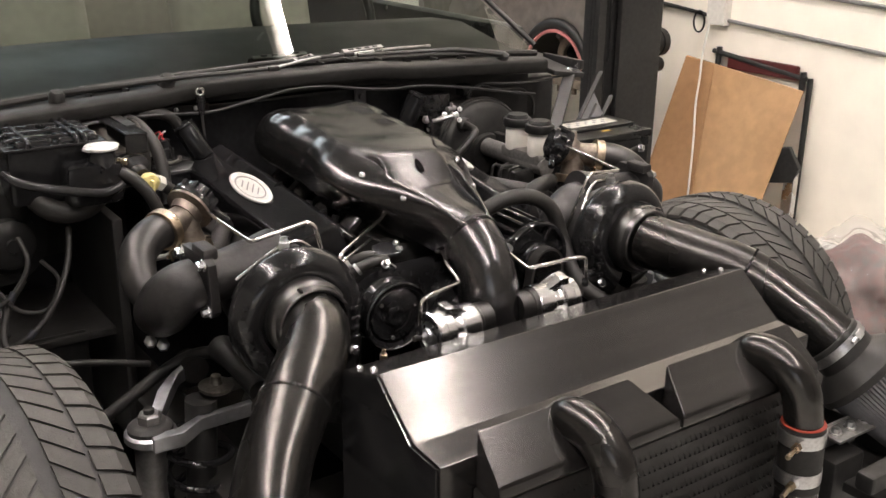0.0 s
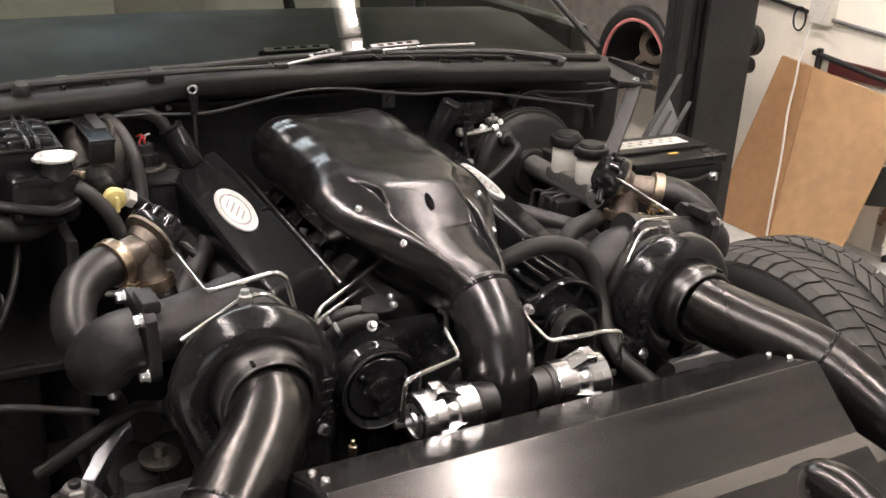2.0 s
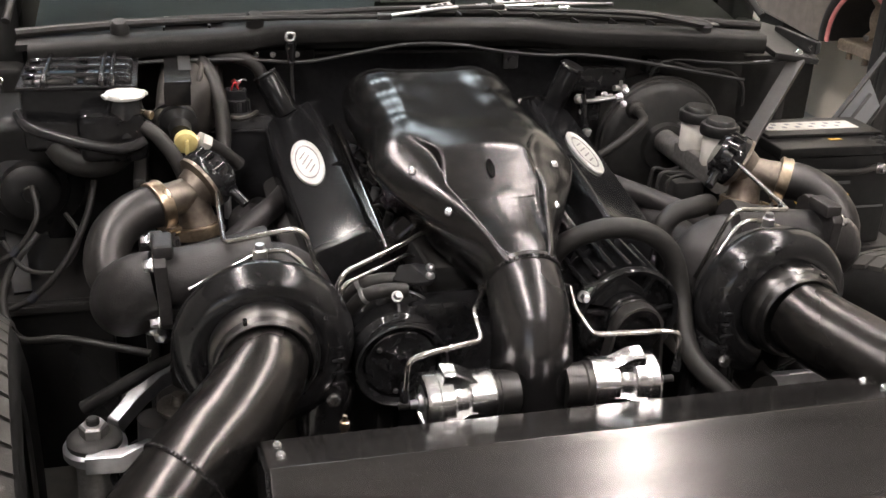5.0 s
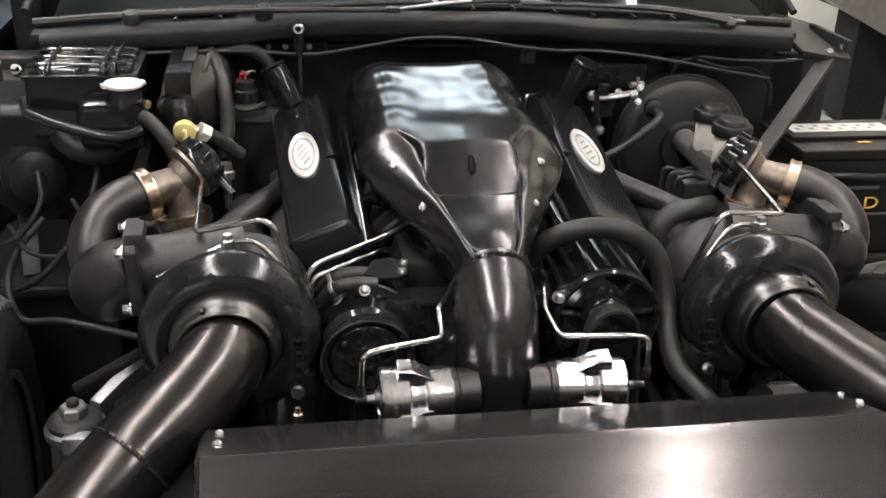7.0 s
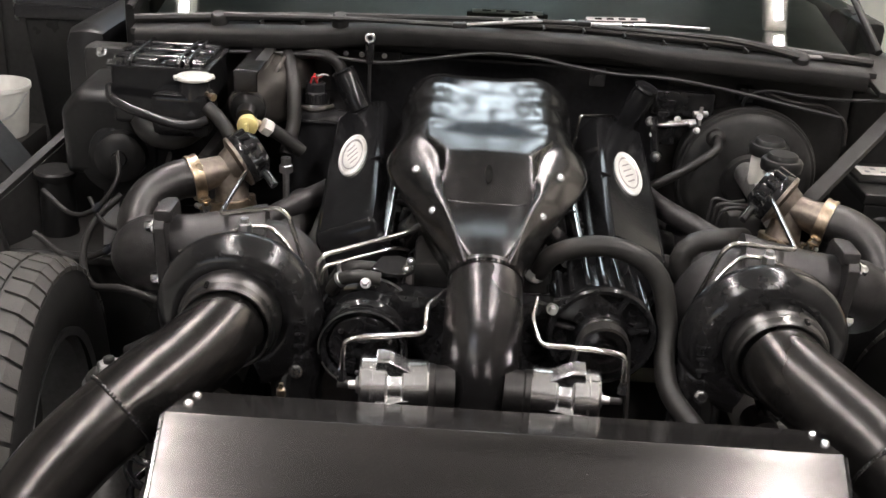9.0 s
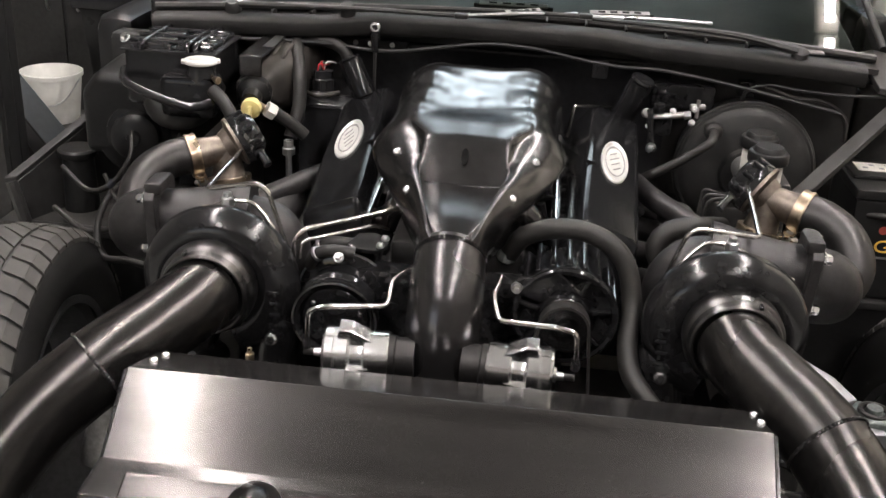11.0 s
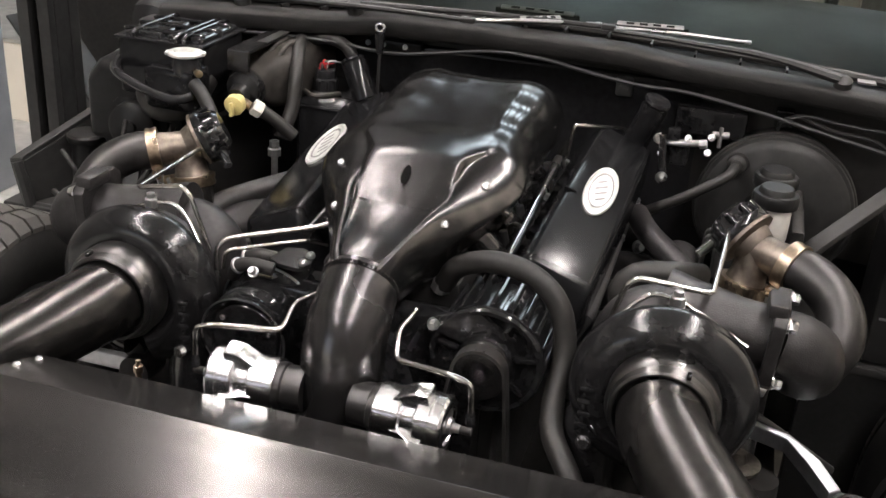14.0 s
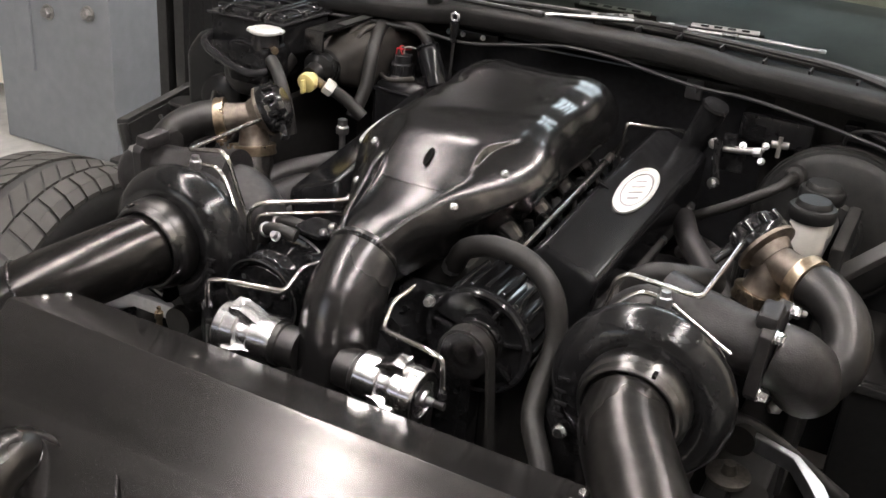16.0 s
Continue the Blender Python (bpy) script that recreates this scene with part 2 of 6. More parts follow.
CEIL = 2.72
slab("floor", (-1.0, 1.0, FLOOR - 0.1), (8.0, 13.0, 0.2), concrete, "grey concrete workshop floor with stains", "floor")
slab("ceiling", (-1.0, 1.0, CEIL + 0.1), (8.0, 13.0, 0.2), roof_paint, "dull dark workshop ceiling", "ceiling")
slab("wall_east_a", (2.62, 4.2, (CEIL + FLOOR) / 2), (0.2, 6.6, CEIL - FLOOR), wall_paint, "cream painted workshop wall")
# Unseen stretch of the east wall, darkened to keep reflections low.
slab("wall_east_b", (2.62, -2.3, (CEIL + FLOOR) / 2), (0.2, 6.4, CEIL - FLOOR), dimmed_wall, "unseen wall stretch, darkened to dim reflections")
slab("wall_west", (-4.6, 1.0, (CEIL + FLOOR) / 2), (0.2, 13.0, CEIL - FLOOR), dimmed_wall, "guessed wall, darkened to dim reflections")
# the back wall, darkened, with an unseen high opening guessed for cool reflections
slab("wall_north_a", (-1.0, 7.1, (1.25 + FLOOR) / 2), (7.0, 0.2, 1.25 - FLOOR), dimmed_wall, "back wall under the guessed opening, darkened to dim reflections")
slab("wall_north_b", (-1.0, 7.1, (CEIL + 2.6) / 2), (7.0, 0.2, CEIL - 2.6), dimmed_wall, "back wall over the guessed opening, darkened to dim reflections")
slab("wall_north_c", (-3.0, 7.1, 1.925), (3.0, 0.2, 1.35), dimmed_wall, "back wall beside the guessed opening, darkened to dim reflections")
slab("wall_north_d", (2.0, 7.1, 1.925), (1.0, 0.2, 1.35), dimmed_wall, "back wall beside the guessed opening, darkened to dim reflections")
# the front wall, with the open roller door
DOOR_L, DOOR_R, DOOR_TOP = -3.9, -1.5, 1.7
slab("wall_south_a", ((DOOR_R + 2.52) / 2, -4.9, (CEIL + FLOOR) / 2), (2.52 - DOOR_R, 0.2, CEIL - FLOOR), dimmed_wall, "unseen wall beside the door, darkened to dim reflections")
slab("wall_south_b", ((-4.5 + DOOR_L) / 2, -4.9, (CEIL + FLOOR) / 2), (DOOR_L + 4.5, 0.2, CEIL - FLOOR), dimmed_wall, "unseen wall beside the door, darkened to dim reflections")
slab("wall_south_c", ((DOOR_L + DOOR_R) / 2, -4.9, (CEIL + DOOR_TOP) / 2), (DOOR_R - DOOR_L, 0.2, CEIL - DOOR_TOP), dimmed_wall, "unseen wall over the door, darkened to dim reflections")
slab("ground", (0, -5.0 - 300, FLOOR - 0.12), (800, 600, 0.1), concrete, "concrete yard outside the door", "ground")


def ceiling_light(x, y, length=1.2):
    t = thing("ceiling_light", "white fluorescent strip light hanging under the ceiling", "lamp", (x, y, 2.5), "strip lights")
    part("housing", Geo().box((x, y, 2.50), (0.09, length + 0.04, 0.05), 0.008), white_plastic, t)
    part("tube", Geo().tube([(x, y - length / 2 + 0.01, 2.45), (x, y + length / 2 - 0.01, 2.45)], 0.019, n=12, smooth=False), lamp_glow, t, "glowing white tube")
    for dy in (-0.4, 0.4):
        part("hanger", Geo().tube([(x, y + dy, 2.52), (x, y + dy, CEIL)], 0.006, n=8, smooth=False), zinc, t)


for x in (-1.17, 1.17):
    for y in (-2.65, -1.40, -0.15, 1.14, 2.40):
        ceiling_light(x, y)


# Unseen panels, guessed and added for the cool reflection on the manifold's top.
def ceiling_panel(x, y):
    t = thing("ceiling_panel", "unseen cool light panel, added for the manifold's reflection", "lamp", (x, y, 2.5), "cool light panels")
    part("frame", Geo().box((x, y, 2.52), (0.34, 1.24, 0.05), 0.006), white_plastic, t)
    part("diffuser", Geo().box((x, y, 2.49), (0.28, 1.18, 0.012), 0.003), cool_glow, t, "glowing cool white face that the manifold reflects")


for x in (-0.75, -0.25, 0.25, 0.75):
    ceiling_panel(x, 4.7)

# ---- car body ----
body = thing("sports_car", "black sports car body with its bonnet taken off", "car", (0, 1.2, FLOOR))


def cowl_z(x):
    """Height of the cowl's front edge across the car, with its raised middle."""
    k = max(0.0, min(1.0, (0.33 - abs(x + 0.03)) / 0.12))
    return 0.251 - 0.011 * (x / 0.65) ** 2 + 0.009 * k * k * (3 - 2 * k)


def cowl_y(x):
    return 0.845 - 0.05 * (x / 0.65) ** 2


rings = []
for i in range(45):
    x = -0.66 + 1.31 * i / 44
    y, z = cowl_y(x), cowl_z(x)
    prof = [(0.010, -0.030), (0.000, -0.029), (-0.003, -0.024), (-0.004, -0.004), (-0.001, 0.002), (0.006, 0.0045), (0.030, 0.0085), (0.037, 0.004), (0.042, -0.010), (0.110, -0.008), (0.125, -0.03), (0.06, -0.04)]
    rings.append([(x, y + a, z + b) for a, b in prof])
part("cowl", Geo().loft(rings), cowl_lip, body, "weathered black plastic cowl with a hood seal", angle=75)
part("firewall", Geo().box((0, 0.95, -0.13), (1.36, 0.05, 0.66), 0.01), plastic_gloss, body, "black painted firewall")
# ---- radiator shroud and intercooler ----
XL, XR = -0.376, 0.366
shroud = thing("radiator_shroud", "dark brushed aluminium radiator shroud with a sharp folded ridge", "shroud", (0, -0.06, FLOOR + 0.1))
prof = [(0.024, -0.010), (-0.077, 0.026), (-0.158, -0.036), (-0.162, -0.040), (-0.225, -0.044), (-0.225, -0.50), (0.024, -0.50)]
part("panel", Geo().loft([[(x, y, z) for y, z in prof] for x in (XL, XR)]), brushed, shroud, bevel=0.0022, angle=60)
for x, sx in ((XL, -1), (XR, 1)):
    part("side_plate", Geo().loft([[(x + sx * d, y * 0.96 - 0.003, z - 0.004) for y, z in prof] for d in (0.0005, 0.004)]), gloss_black, shroud, "gloss black side plate")
for sx in (-1, 1):
    for y in (0.002, -0.036):
        x = sx * 0.360
        z = -0.010 + (0.024 - y) * 0.356
        part("screw", button(Geo(), (x, y, z), (x, y - 0.34, z + 1), 0.0055, 0.0045), polished, shroud, "bright round screw")

cooler = thing("intercooler", "dark brushed aluminium intercooler with twin end tanks and a black core", "intercooler", (0, -0.25, FLOOR + 0.1))
TB, TF = (-0.226, -0.006), (-0.286, -0.058)


def tank(x0b, x0f, x1b, x1f):
    """One end tank; its ends are cut slanting from back to front."""
    def ring(k):
        xb, xf = (x0b, x0f) if k == 0 else (x1b, x1f)
        return [(xb, TB[0], -0.09), (xb, TB[0], TB[1]), (xf, TF[0], TF[1]), (xf, TF[0] - 0.003, TF[1] - 0.018), (xf, TF[0] + 0.012, TF[1] - 0.02), (xf, TF[0] + 0.012, -0.09)]
    return Geo().loft([ring(0), ring(1)])


part("end_tank", tank(-0.322, -0.330, -0.052, -0.004), brushed, cooler, "dark brushed aluminium end tank", bevel=0.004, angle=30)
part("end_tank", tank(0.022, 0.002, 0.302, 0.312), brushed, cooler, "dark brushed aluminium end tank", bevel=0.004, angle=30)
part("core", Geo().box((-0.01, -0.250, -0.30), (0.63, 0.048, 0.42), 0.003), rubber, cooler, "black intercooler core")
fins = Geo()
for r in range(16):
    z = -0.10 - r * 0.025
    for k in range(60):
        x = -0.31 + k * 0.0104
        fins.add([(x, -0.275, z - 0.004), (x + 0.005, -0.278, z - 0.0125), (x + 0.005, -0.270, z - 0.0125), (x, -0.268, z - 0.021), (x + 0.0012, -0.268, z - 0.021), (x + 0.006, -0.275, z - 0.0125), (x + 0.0012, -0.272, z - 0.004)], [(0, 1, 5, 6), (1, 2, 3, 4, 5)])
tagged(part("fin", fins, rubber, cooler), kind="stuff")


def worm_clamp(parent, c, d, r, width=0.013, mat=None, label="bright steel hose clamp", turn=0.0, screw=True):
    """A band round a hose with its screw housing; d: the hose's direction."""
    m = along(c, Vector(c) + Vector(d)) @ pose(0, 0, 0, 0, 0, turn)
    b = part("clamp", Geo().lathe([(r, -width / 2), (r + 0.0018, -width / 2), (r + 0.0022, 0), (r + 0.0018, width / 2), (r, width / 2)], m, 36), mat or zinc, parent, label)
    if screw:
        part("clamp_screw", Geo().box((r + 0.005, 0, 0), (0.010, 0.018, width * 0.95), 0.002, m).tube([m @ Vector((r + 0.006, 0.008, 0)), m @ Vector((r + 0.006, 0.024, 0))], 0.0035, n=8, smooth=False), mat or zinc, b)
    return b


for x, dx in ((-0.178, 0.012), (0.204, 0.018)):
    e = thing("intercooler_pipe", "dark coated pipe elbow with a black coupling and steel clamps", "pipe", (x, -0.3, -0.3), "intercooler pipes")
    p = [(x, -0.222, -0.046), (x, -0.250, -0.022), (x + dx * 0.5, -0.290, -0.030), (x + dx * 1.2, -0.317, -0.066), (x + dx * 1.6, -0.326, -0.12)]
    part("elbow", Geo().tube(p, 0.030, n=32, step=0.008), pipe_black, e, "dark coated elbow")
    part("weld_bead", Geo().tube([(x + 0.031 * math.cos(a), -0.243 + 0.016 * math.sin(a), -0.022 + 0.012 * math.sin(a)) for a in [i * math.pi / 8 for i in range(17)]], 0.0022, n=6), satin_black, e)
    q = Vector((x + dx * 1.6, -0.326, -0.12))
    red = part("liner", Geo().lathe([(0.0305, 0), (0.0340, 0), (0.0340, 0.0016), (0.0305, 0.0016)], along(q, q + Vector((0, 0.02, 1))), 36), material("red silicone", (0.35, 0.05, 0.03), 0.5), e, "red silicone hose edge")
    part("coupling", Geo().tube([q, q + Vector((0.003, -0.002, -0.11))], 0.0345, n=32, smooth=False), rubber, e, "black silicone coupling")
    worm_clamp(e, q + Vector((0, 0, -0.018)), (0.02, 0, -1), 0.0347, 0.022, screw=False)
    worm_clamp(e, q + Vector((0.002, 0, -0.085)), (0.02, 0, -1), 0.0347, 0.022, screw=False)
    for dz in (-0.018, -0.085):
        c = q + Vector((-0.032, -0.020, dz))
        part("clamp_lug", Geo().box(c, (0.014, 0.010, 0.018), 0.003), zinc, e)
        part("clamp_screw", Geo().tube([c, c + Vector((-0.042, -0.010, -0.004))], 0.0042, n=10, smooth=False).lathe([(0.0075, 0), (0.0075, 0.009), (0.005, 0.010)], along(c + Vector((-0.008, -0.002, 0)), c + Vector((-0.042, -0.010, -0.004))), 6), brass, e, "brass tightening screw")
    part("lower_pipe", Geo().tube([q + Vector((0.003, -0.002, -0.10)), q + Vector((0.006, -0.002, -0.25)), q + Vector((0.0, 0.03, -0.36))], 0.0335, n=24), pipe_black, e)


# ---- turbochargers ----
def ring_m(c):
    """A pose at c whose z axis points to the car's nose."""
    return along(c, (c[0], c[1] - 1, c[2]))


def build_turbo(side):
    """side -1: the car's right turbo, built as such; +1: the mirror image."""
    def put(name, geo, mat, label="", parent=None, **k):
        return part(name, geo if side < 0 else geo.mirror(), mat, parent or t, label, **k)
    t = thing("turbocharger", "black turbocharger with gloss compressor housing and dull cast turbine", "turbocharger", (side * 0.355, 0.24, -0.12), "pair of turbochargers")
    cx, cy, cz = -0.353, 0.205, 0.004
    # compressor scroll: grows from the tongue, over the top, down to the outlet
    P, R = [], []
    for i in range(45):
        a = math.radians(-100 - 330 * i / 44)
        r = 0.029 + 0.009 * i / 44
        q = 0.113 - r
        P.append((cx + q * math.cos(a), cy + 0.006, cz + q * math.sin(a)))
        R.append(r)
    P += [(cx + 0.078, cy + 0.01, cz - 0.06), (cx + 0.074, cy + 0.012, cz - 0.12), (cx + 0.078, cy + 0.01, cz - 0.20)]
    R += [0.037, 0.036, 0.035]
    comp = put("compressor_housing", Geo().tube(P, R, n=32, step=0.005), scroll_black, "gloss black compressor scroll")
    m = ring_m((-0.357, 0.148, 0.014))
    put("cover", Geo().lathe([(0.088, -0.062), (0.076, -0.050), (0.069, -0.044), (0.066, -0.038), (0.0645, -0.024), (0.060, -0.016)], m, 48), scroll_black)
    put("inlet_flange", Geo().lathe([(0.0635, -0.034), (0.0660, -0.030), (0.0665, -0.008), (0.0655, -0.004), (0.0620, -0.001), (0.0612, 0.004), (0.0600, 0.0095), (0.0575, 0.0115), (0.0550, 0.011), (0.0540, 0.006), (0.0535, -0.004), (0.050, -0.004)], m, 64), flange_metal, "dark grey machined inlet flange")
    put("flange_tab", Geo().box((-0.380, 0.141, 0.074), (0.005, 0.012, 0.005), 0.001), satin_black)
    put("back_plate", Geo().lathe([(0.085, 0.012), (0.094, 0.006), (0.094, -0.006), (0.08, -0.012), (0.05, -0.03), (0.045, -0.08)], ring_m((cx, cy + 0.045, cz)), 48), cast_iron)
    for a in (250, 285, 320, 0, 40):
        p = Vector((cx + 0.088 * math.cos(math.radians(a)), cy + 0.042, cz + 0.088 * math.sin(math.radians(a))))
        put("bolt", bolt(Geo(), p, p + Vector((0, -1, 0)), 0.005, 0.008), polished)
    p = Vector((-0.272, 0.170, -0.062))
    put("bolt", bolt(Geo(), p, p + Vector((0, -1, 0.3)), 0.007, 0.007), polished)
    # raised marks on the outlet
    for k in range(4):
        put("cast_mark", Geo().box((-0.268 + 0.002 * (k % 2), 0.1725, 0.010 - 0.017 * k), (0.016, 0.004, 0.006), 0.0015).box((-0.266, 0.1725, 0.003 - 0.017 * k), (0.005, 0.004, 0.008), 0.0015), gloss_black)
    # turbine: scroll, outlet neck towards the wheel, flange, elbow
    S, SR = [], []
    for i in range(34):
        a = math.radians(-30 + 320 * i / 33)
        r = 0.050 - 0.018 * i / 33
        S.append((-0.340 + 0.044 * math.cos(a), 0.318, 0.0 + 0.048 * math.sin(a)))
        SR.append(r)
    put("turbine_housing", Geo().tube(S, SR, n=22, step=0.01).lathe([(0.03, -0.05), (0.075, -0.04), (0.082, 0.0), (0.07, 0.045), (0.03, 0.05)], ring_m((-0.345, 0.315, 0.0)), 36), cast_iron, "dull black cast turbine housing")
    put("outlet_neck", Geo().tube([(-0.335, 0.318, 0.062), (-0.385, 0.312, 0.060), (-0.435, 0.306, 0.058), (-0.468, 0.303, 0.056)], [0.052, 0.045, 0.040, 0.040], n=32), cast_iron, "dull black cast turbine neck")
    fm = along((-0.464, 0.302, 0.059), (-0.60, 0.296, 0.053))
    sq = [(-0.038, -0.052), (0.038, -0.052), (0.051, -0.040), (0.051, 0.040), (0.038, 0.052), (-0.038, 0.052), (-0.051, 0.040), (-0.051, -0.040)]
    fl = put("exhaust_flange", Geo().prism(sq, 0.016, fm), cast_iron, "thick cast flange with bright bolts", bevel=0.002)
    for sx in (-1, 1):
        for sy in (-1, 1):
            p = fm @ Vector((0.039 * sx, 0.039 * sy, 0.016))
            put("bolt", bolt(Geo(), p, p + fm.to_3x3() @ Vector((0, 0, 1)), 0.0075, 0.011), polished, parent=fl)
    put("flange_lug", Geo().box((-0.468, 0.285, 0.112), (0.026, 0.052, 0.020), 0.006), cast_iron)
    put("exhaust_elbow", Geo().tube([(-0.478, 0.302, 0.055), (-0.498, 0.304, 0.050), (-0.513, 0.314, 0.036), (-0.519, 0.336, 0.014), (-0.514, 0.376, -0.010), (-0.49, 0.44, -0.035), (-0.46, 0.53, -0.07)], [0.041, 0.043, 0.045, 0.046, 0.044, 0.042, 0.042], n=32), cast_iron, "dull black cast exhaust elbow")
    # oil line bracket on top
    put("oil_line", Geo().bent([(-0.440, 0.238, 0.072), (-0.352, 0.256, 0.108), (-0.320, 0.256, 0.110), (-0.300, 0.252, 0.092), (-0.262, 0.232, 0.046), (-0.252, 0.228, -0.02), (-0.255, 0.25, -0.06)], 0.0034, 0.012), steel, "bright bent steel line")
    put("oil_fitting", Geo().lathe([(0.009, 0), (0.009, 0.012), (0.006, 0.014), (0.006, 0.02)], along((-0.352, 0.246, 0.104), (-0.352, 0.246, 0.2)), 6), zinc)
    return t


for side in (-1, 1):
    build_turbo(side)


def build_wastegate(side, off):
    def put(name, geo, mat, label="", parent=None, **k):
        g = geo if side < 0 else geo.mirror()
        g.v = [(x + off[0], y + off[1], z + off[2]) for x, y, z in g.v]
        return part(name, g, mat, parent or t, label, **k)
    t = thing("wastegate", "heat-tinted wastegate with black diaphragm cap and brass-coloured clamps", "wastegate", (side * 0.43, 0.47, 0.0), "pair of wastegates")
    B = Vector((-0.428, 0.478, 0.108))
    low, out = Vector((-0.418, 0.470, 0.052)), Vector((-0.472, 0.452, 0.100))
    put("lower_pipe", Geo().tube([low, (-0.400, 0.445, 0.0), (-0.375, 0.39, -0.03)], 0.031, n=28), pipe_black, "dark steam pipe")
    put("body", Geo().tube([low, low * 0.5 + B * 0.5, B + Vector((0, 0, 0.008))], [0.029, 0.024, 0.022], n=28).tube([B + Vector((0.016, 0.006, 0.004)), B * 0.5 + out * 0.5, out], [0.021, 0.024, 0.028], n=28), bronze, "heat-tinted bare cast body")
    ax = Vector((0.74, 0.42, 0.42)).normalized()
    dm = along(B, B + ax)
    put("diaphragm", Geo().lathe([(0.026, 0.0), (0.030, 0.014), (0.042, 0.018), (0.042, 0.023), (0.0, 0.023)], dm, 40), bronze)
    cap = put("cap", Geo().lathe([(0.042, 0.0235), (0.043, 0.026), (0.043, 0.034), (0.036, 0.040), (0.033, 0.056), (0.026, 0.062), (0.0, 0.062)], dm, 40), gloss_black, "glossy black diaphragm cap")
    for k in range(10):
        a = 2 * math.pi * k / 10
        put("cap_rib", Geo().box((0.037 * math.cos(a), 0.037 * math.sin(a), 0.043), (0.009, 0.008, 0.020), 0.002, dm), gloss_black, parent=cap)
    put("port", Geo().tube([dm @ Vector((-0.03, -0.025, 0.045)), dm @ Vector((-0.05, -0.042, 0.045))], 0.007, n=12, smooth=False), gloss_black, parent=cap)
    for c, d, r in ((low + Vector((0, 0, 0.002)), B - low, 0.031), (out, out - B, 0.031)):
        m = along(c, c + d)
        b = put("clamp", Geo().lathe([(r, -0.0085), (r + 0.004, -0.0085), (r + 0.0048, -0.0055), (r + 0.0032, 0), (r + 0.0048, 0.0055), (r + 0.004, 0.0085), (r, 0.0085)], m, 40), brass, "brass-coloured band clamp")
        put("clamp_tab", Geo().box((r * 0.55 + 0.010, -(r * 0.8 + 0.002), 0), (0.020, 0.004, 0.018), 0.001, m).lathe([(0.0035, 0), (0.0035, 0.004), (0.0, 0.004)], m @ pose(r * 0.55 + 0.022, -(r * 0.8 + 0.004), 0, 90, 0, 0), 8), brass, parent=b)
        put("clamp_bolt", Geo().box((r * 0.55 + 0.012, -(r * 0.8 + 0.006), 0), (0.012, 0.014, 0.012), 0.003, m).lathe([(0.005, 0), (0.005, 0.02), (0.0001, 0.02)], m @ pose(r * 0.55 + 0.012, -(r * 0.8 + 0.012), 0, 90, 0, 0), 8), zinc, parent=b)
    put("dump_pipe", Geo().tube([out, (-0.500, 0.438, 0.097), (-0.532, 0.412, 0.078), (-0.542, 0.380, 0.045), (-0.522, 0.362, 0.012), (-0.500, 0.365, -0.01)], 0.030, n=30, step=0.008), pipe_matt, "dull dark curved pipe")
    line = [(-0.393, 0.474, 0.116), (-0.393, 0.279, 0.114), (-0.308, 0.251, 0.140), (-0.294, 0.249, 0.130), (-0.262, 0.262, 0.010)] if side < 0 else [(0.399, 0.433, 0.134), (0.390, 0.260, 0.121), (0.303, 0.248, 0.131), (0.290, 0.247, 0.120), (0.266, 0.270, 0.020)]
    part("signal_line", Geo().bent(line, 0.0036, 0.010), steel, t, "bright bent steel signal line")
    return t


build_wastegate(-1, (0, 0, 0))
build_wastegate(1, (0.012, -0.028, 0.002))

# ---- intake pipes and filters ----
IL = [(-0.357, 0.152, 0.014), (-0.368, 0.115, 0.010), (-0.400, 0.072, -0.006), (-0.456, 0.018, -0.038), (-0.520, -0.040, -0.092), (-0.565, -0.105, -0.165), (-0.575, -0.15, -0.25)]
IR = [(0.357, 0.142, 0.016), (0.366, 0.105, 0.012), (0.396, 0.055, 0.002), (0.445, -0.020, -0.020), (0.490, -0.105, -0.070), (0.522, -0.175, -0.118), (0.56, -0.24, -0.18)]
for pts in (IL, IR):
    s = math.copysign(1, pts[0][0])
    t = thing("turbo_inlet_pipe", "dark coated wide inlet pipe with a welded joint", "pipe", (s * 0.46, 0.0, -0.2), "turbo inlet pipes")
    part("pipe", Geo().tube(pts[:6] if s > 0 else pts, 0.0515, n=44, step=0.006), pipe_black, t)
    c = Vector(pts[3])
    d = (Vector(pts[4]) - Vector(pts[2])).normalized()
    m = along(c, c + d)
    w = Geo().lathe([(0.0505, -0.0035), (0.0522, -0.002), (0.0528, 0), (0.0522, 0.002), (0.0505, 0.0035)], m, 64, caps=False)
    for k in range(64):
        a = 2 * math.pi * k / 64
        w.box((0.0518 * math.cos(a), 0.0518 * math.sin(a), 0.0007 * (k % 2)), (0.003, 0.0060, 0.0046), 0.0012, m @ pose(0, 0, 0), seg=1)
    part("weld_bead", w, satin_black, t, "raised weld bead")
    e, f = Vector(pts[5]), Vector(pts[6])
    fl = thing("air_filter", "dark grey pleated cone air filter on its rubber collar", "filter", f, "air filters")
    d = (f - e).normalized()
    m = along(e - d * 0.012, f)
    part("collar", Geo().lathe([(0.0525, 0), (0.0545, 0.002), (0.0545, 0.045), (0.075, 0.06), (0.092, 0.075), (0.092, 0.088), (0.05, 0.09)], m, 40), rubber, fl, "black rubber collar")
    worm_clamp(fl, e + d * 0.006, d, 0.055, 0.016, turn=120)
    rings = []
    for z, r0 in ((0.088, 0.083), (0.24, 0.062)):
        rings.append([m @ Vector(((r0 - 0.004 * (k % 2)) * math.cos(2 * math.pi * k / 144), (r0 - 0.004 * (k % 2)) * math.sin(2 * math.pi * k / 144), z)) for k in range(144)])
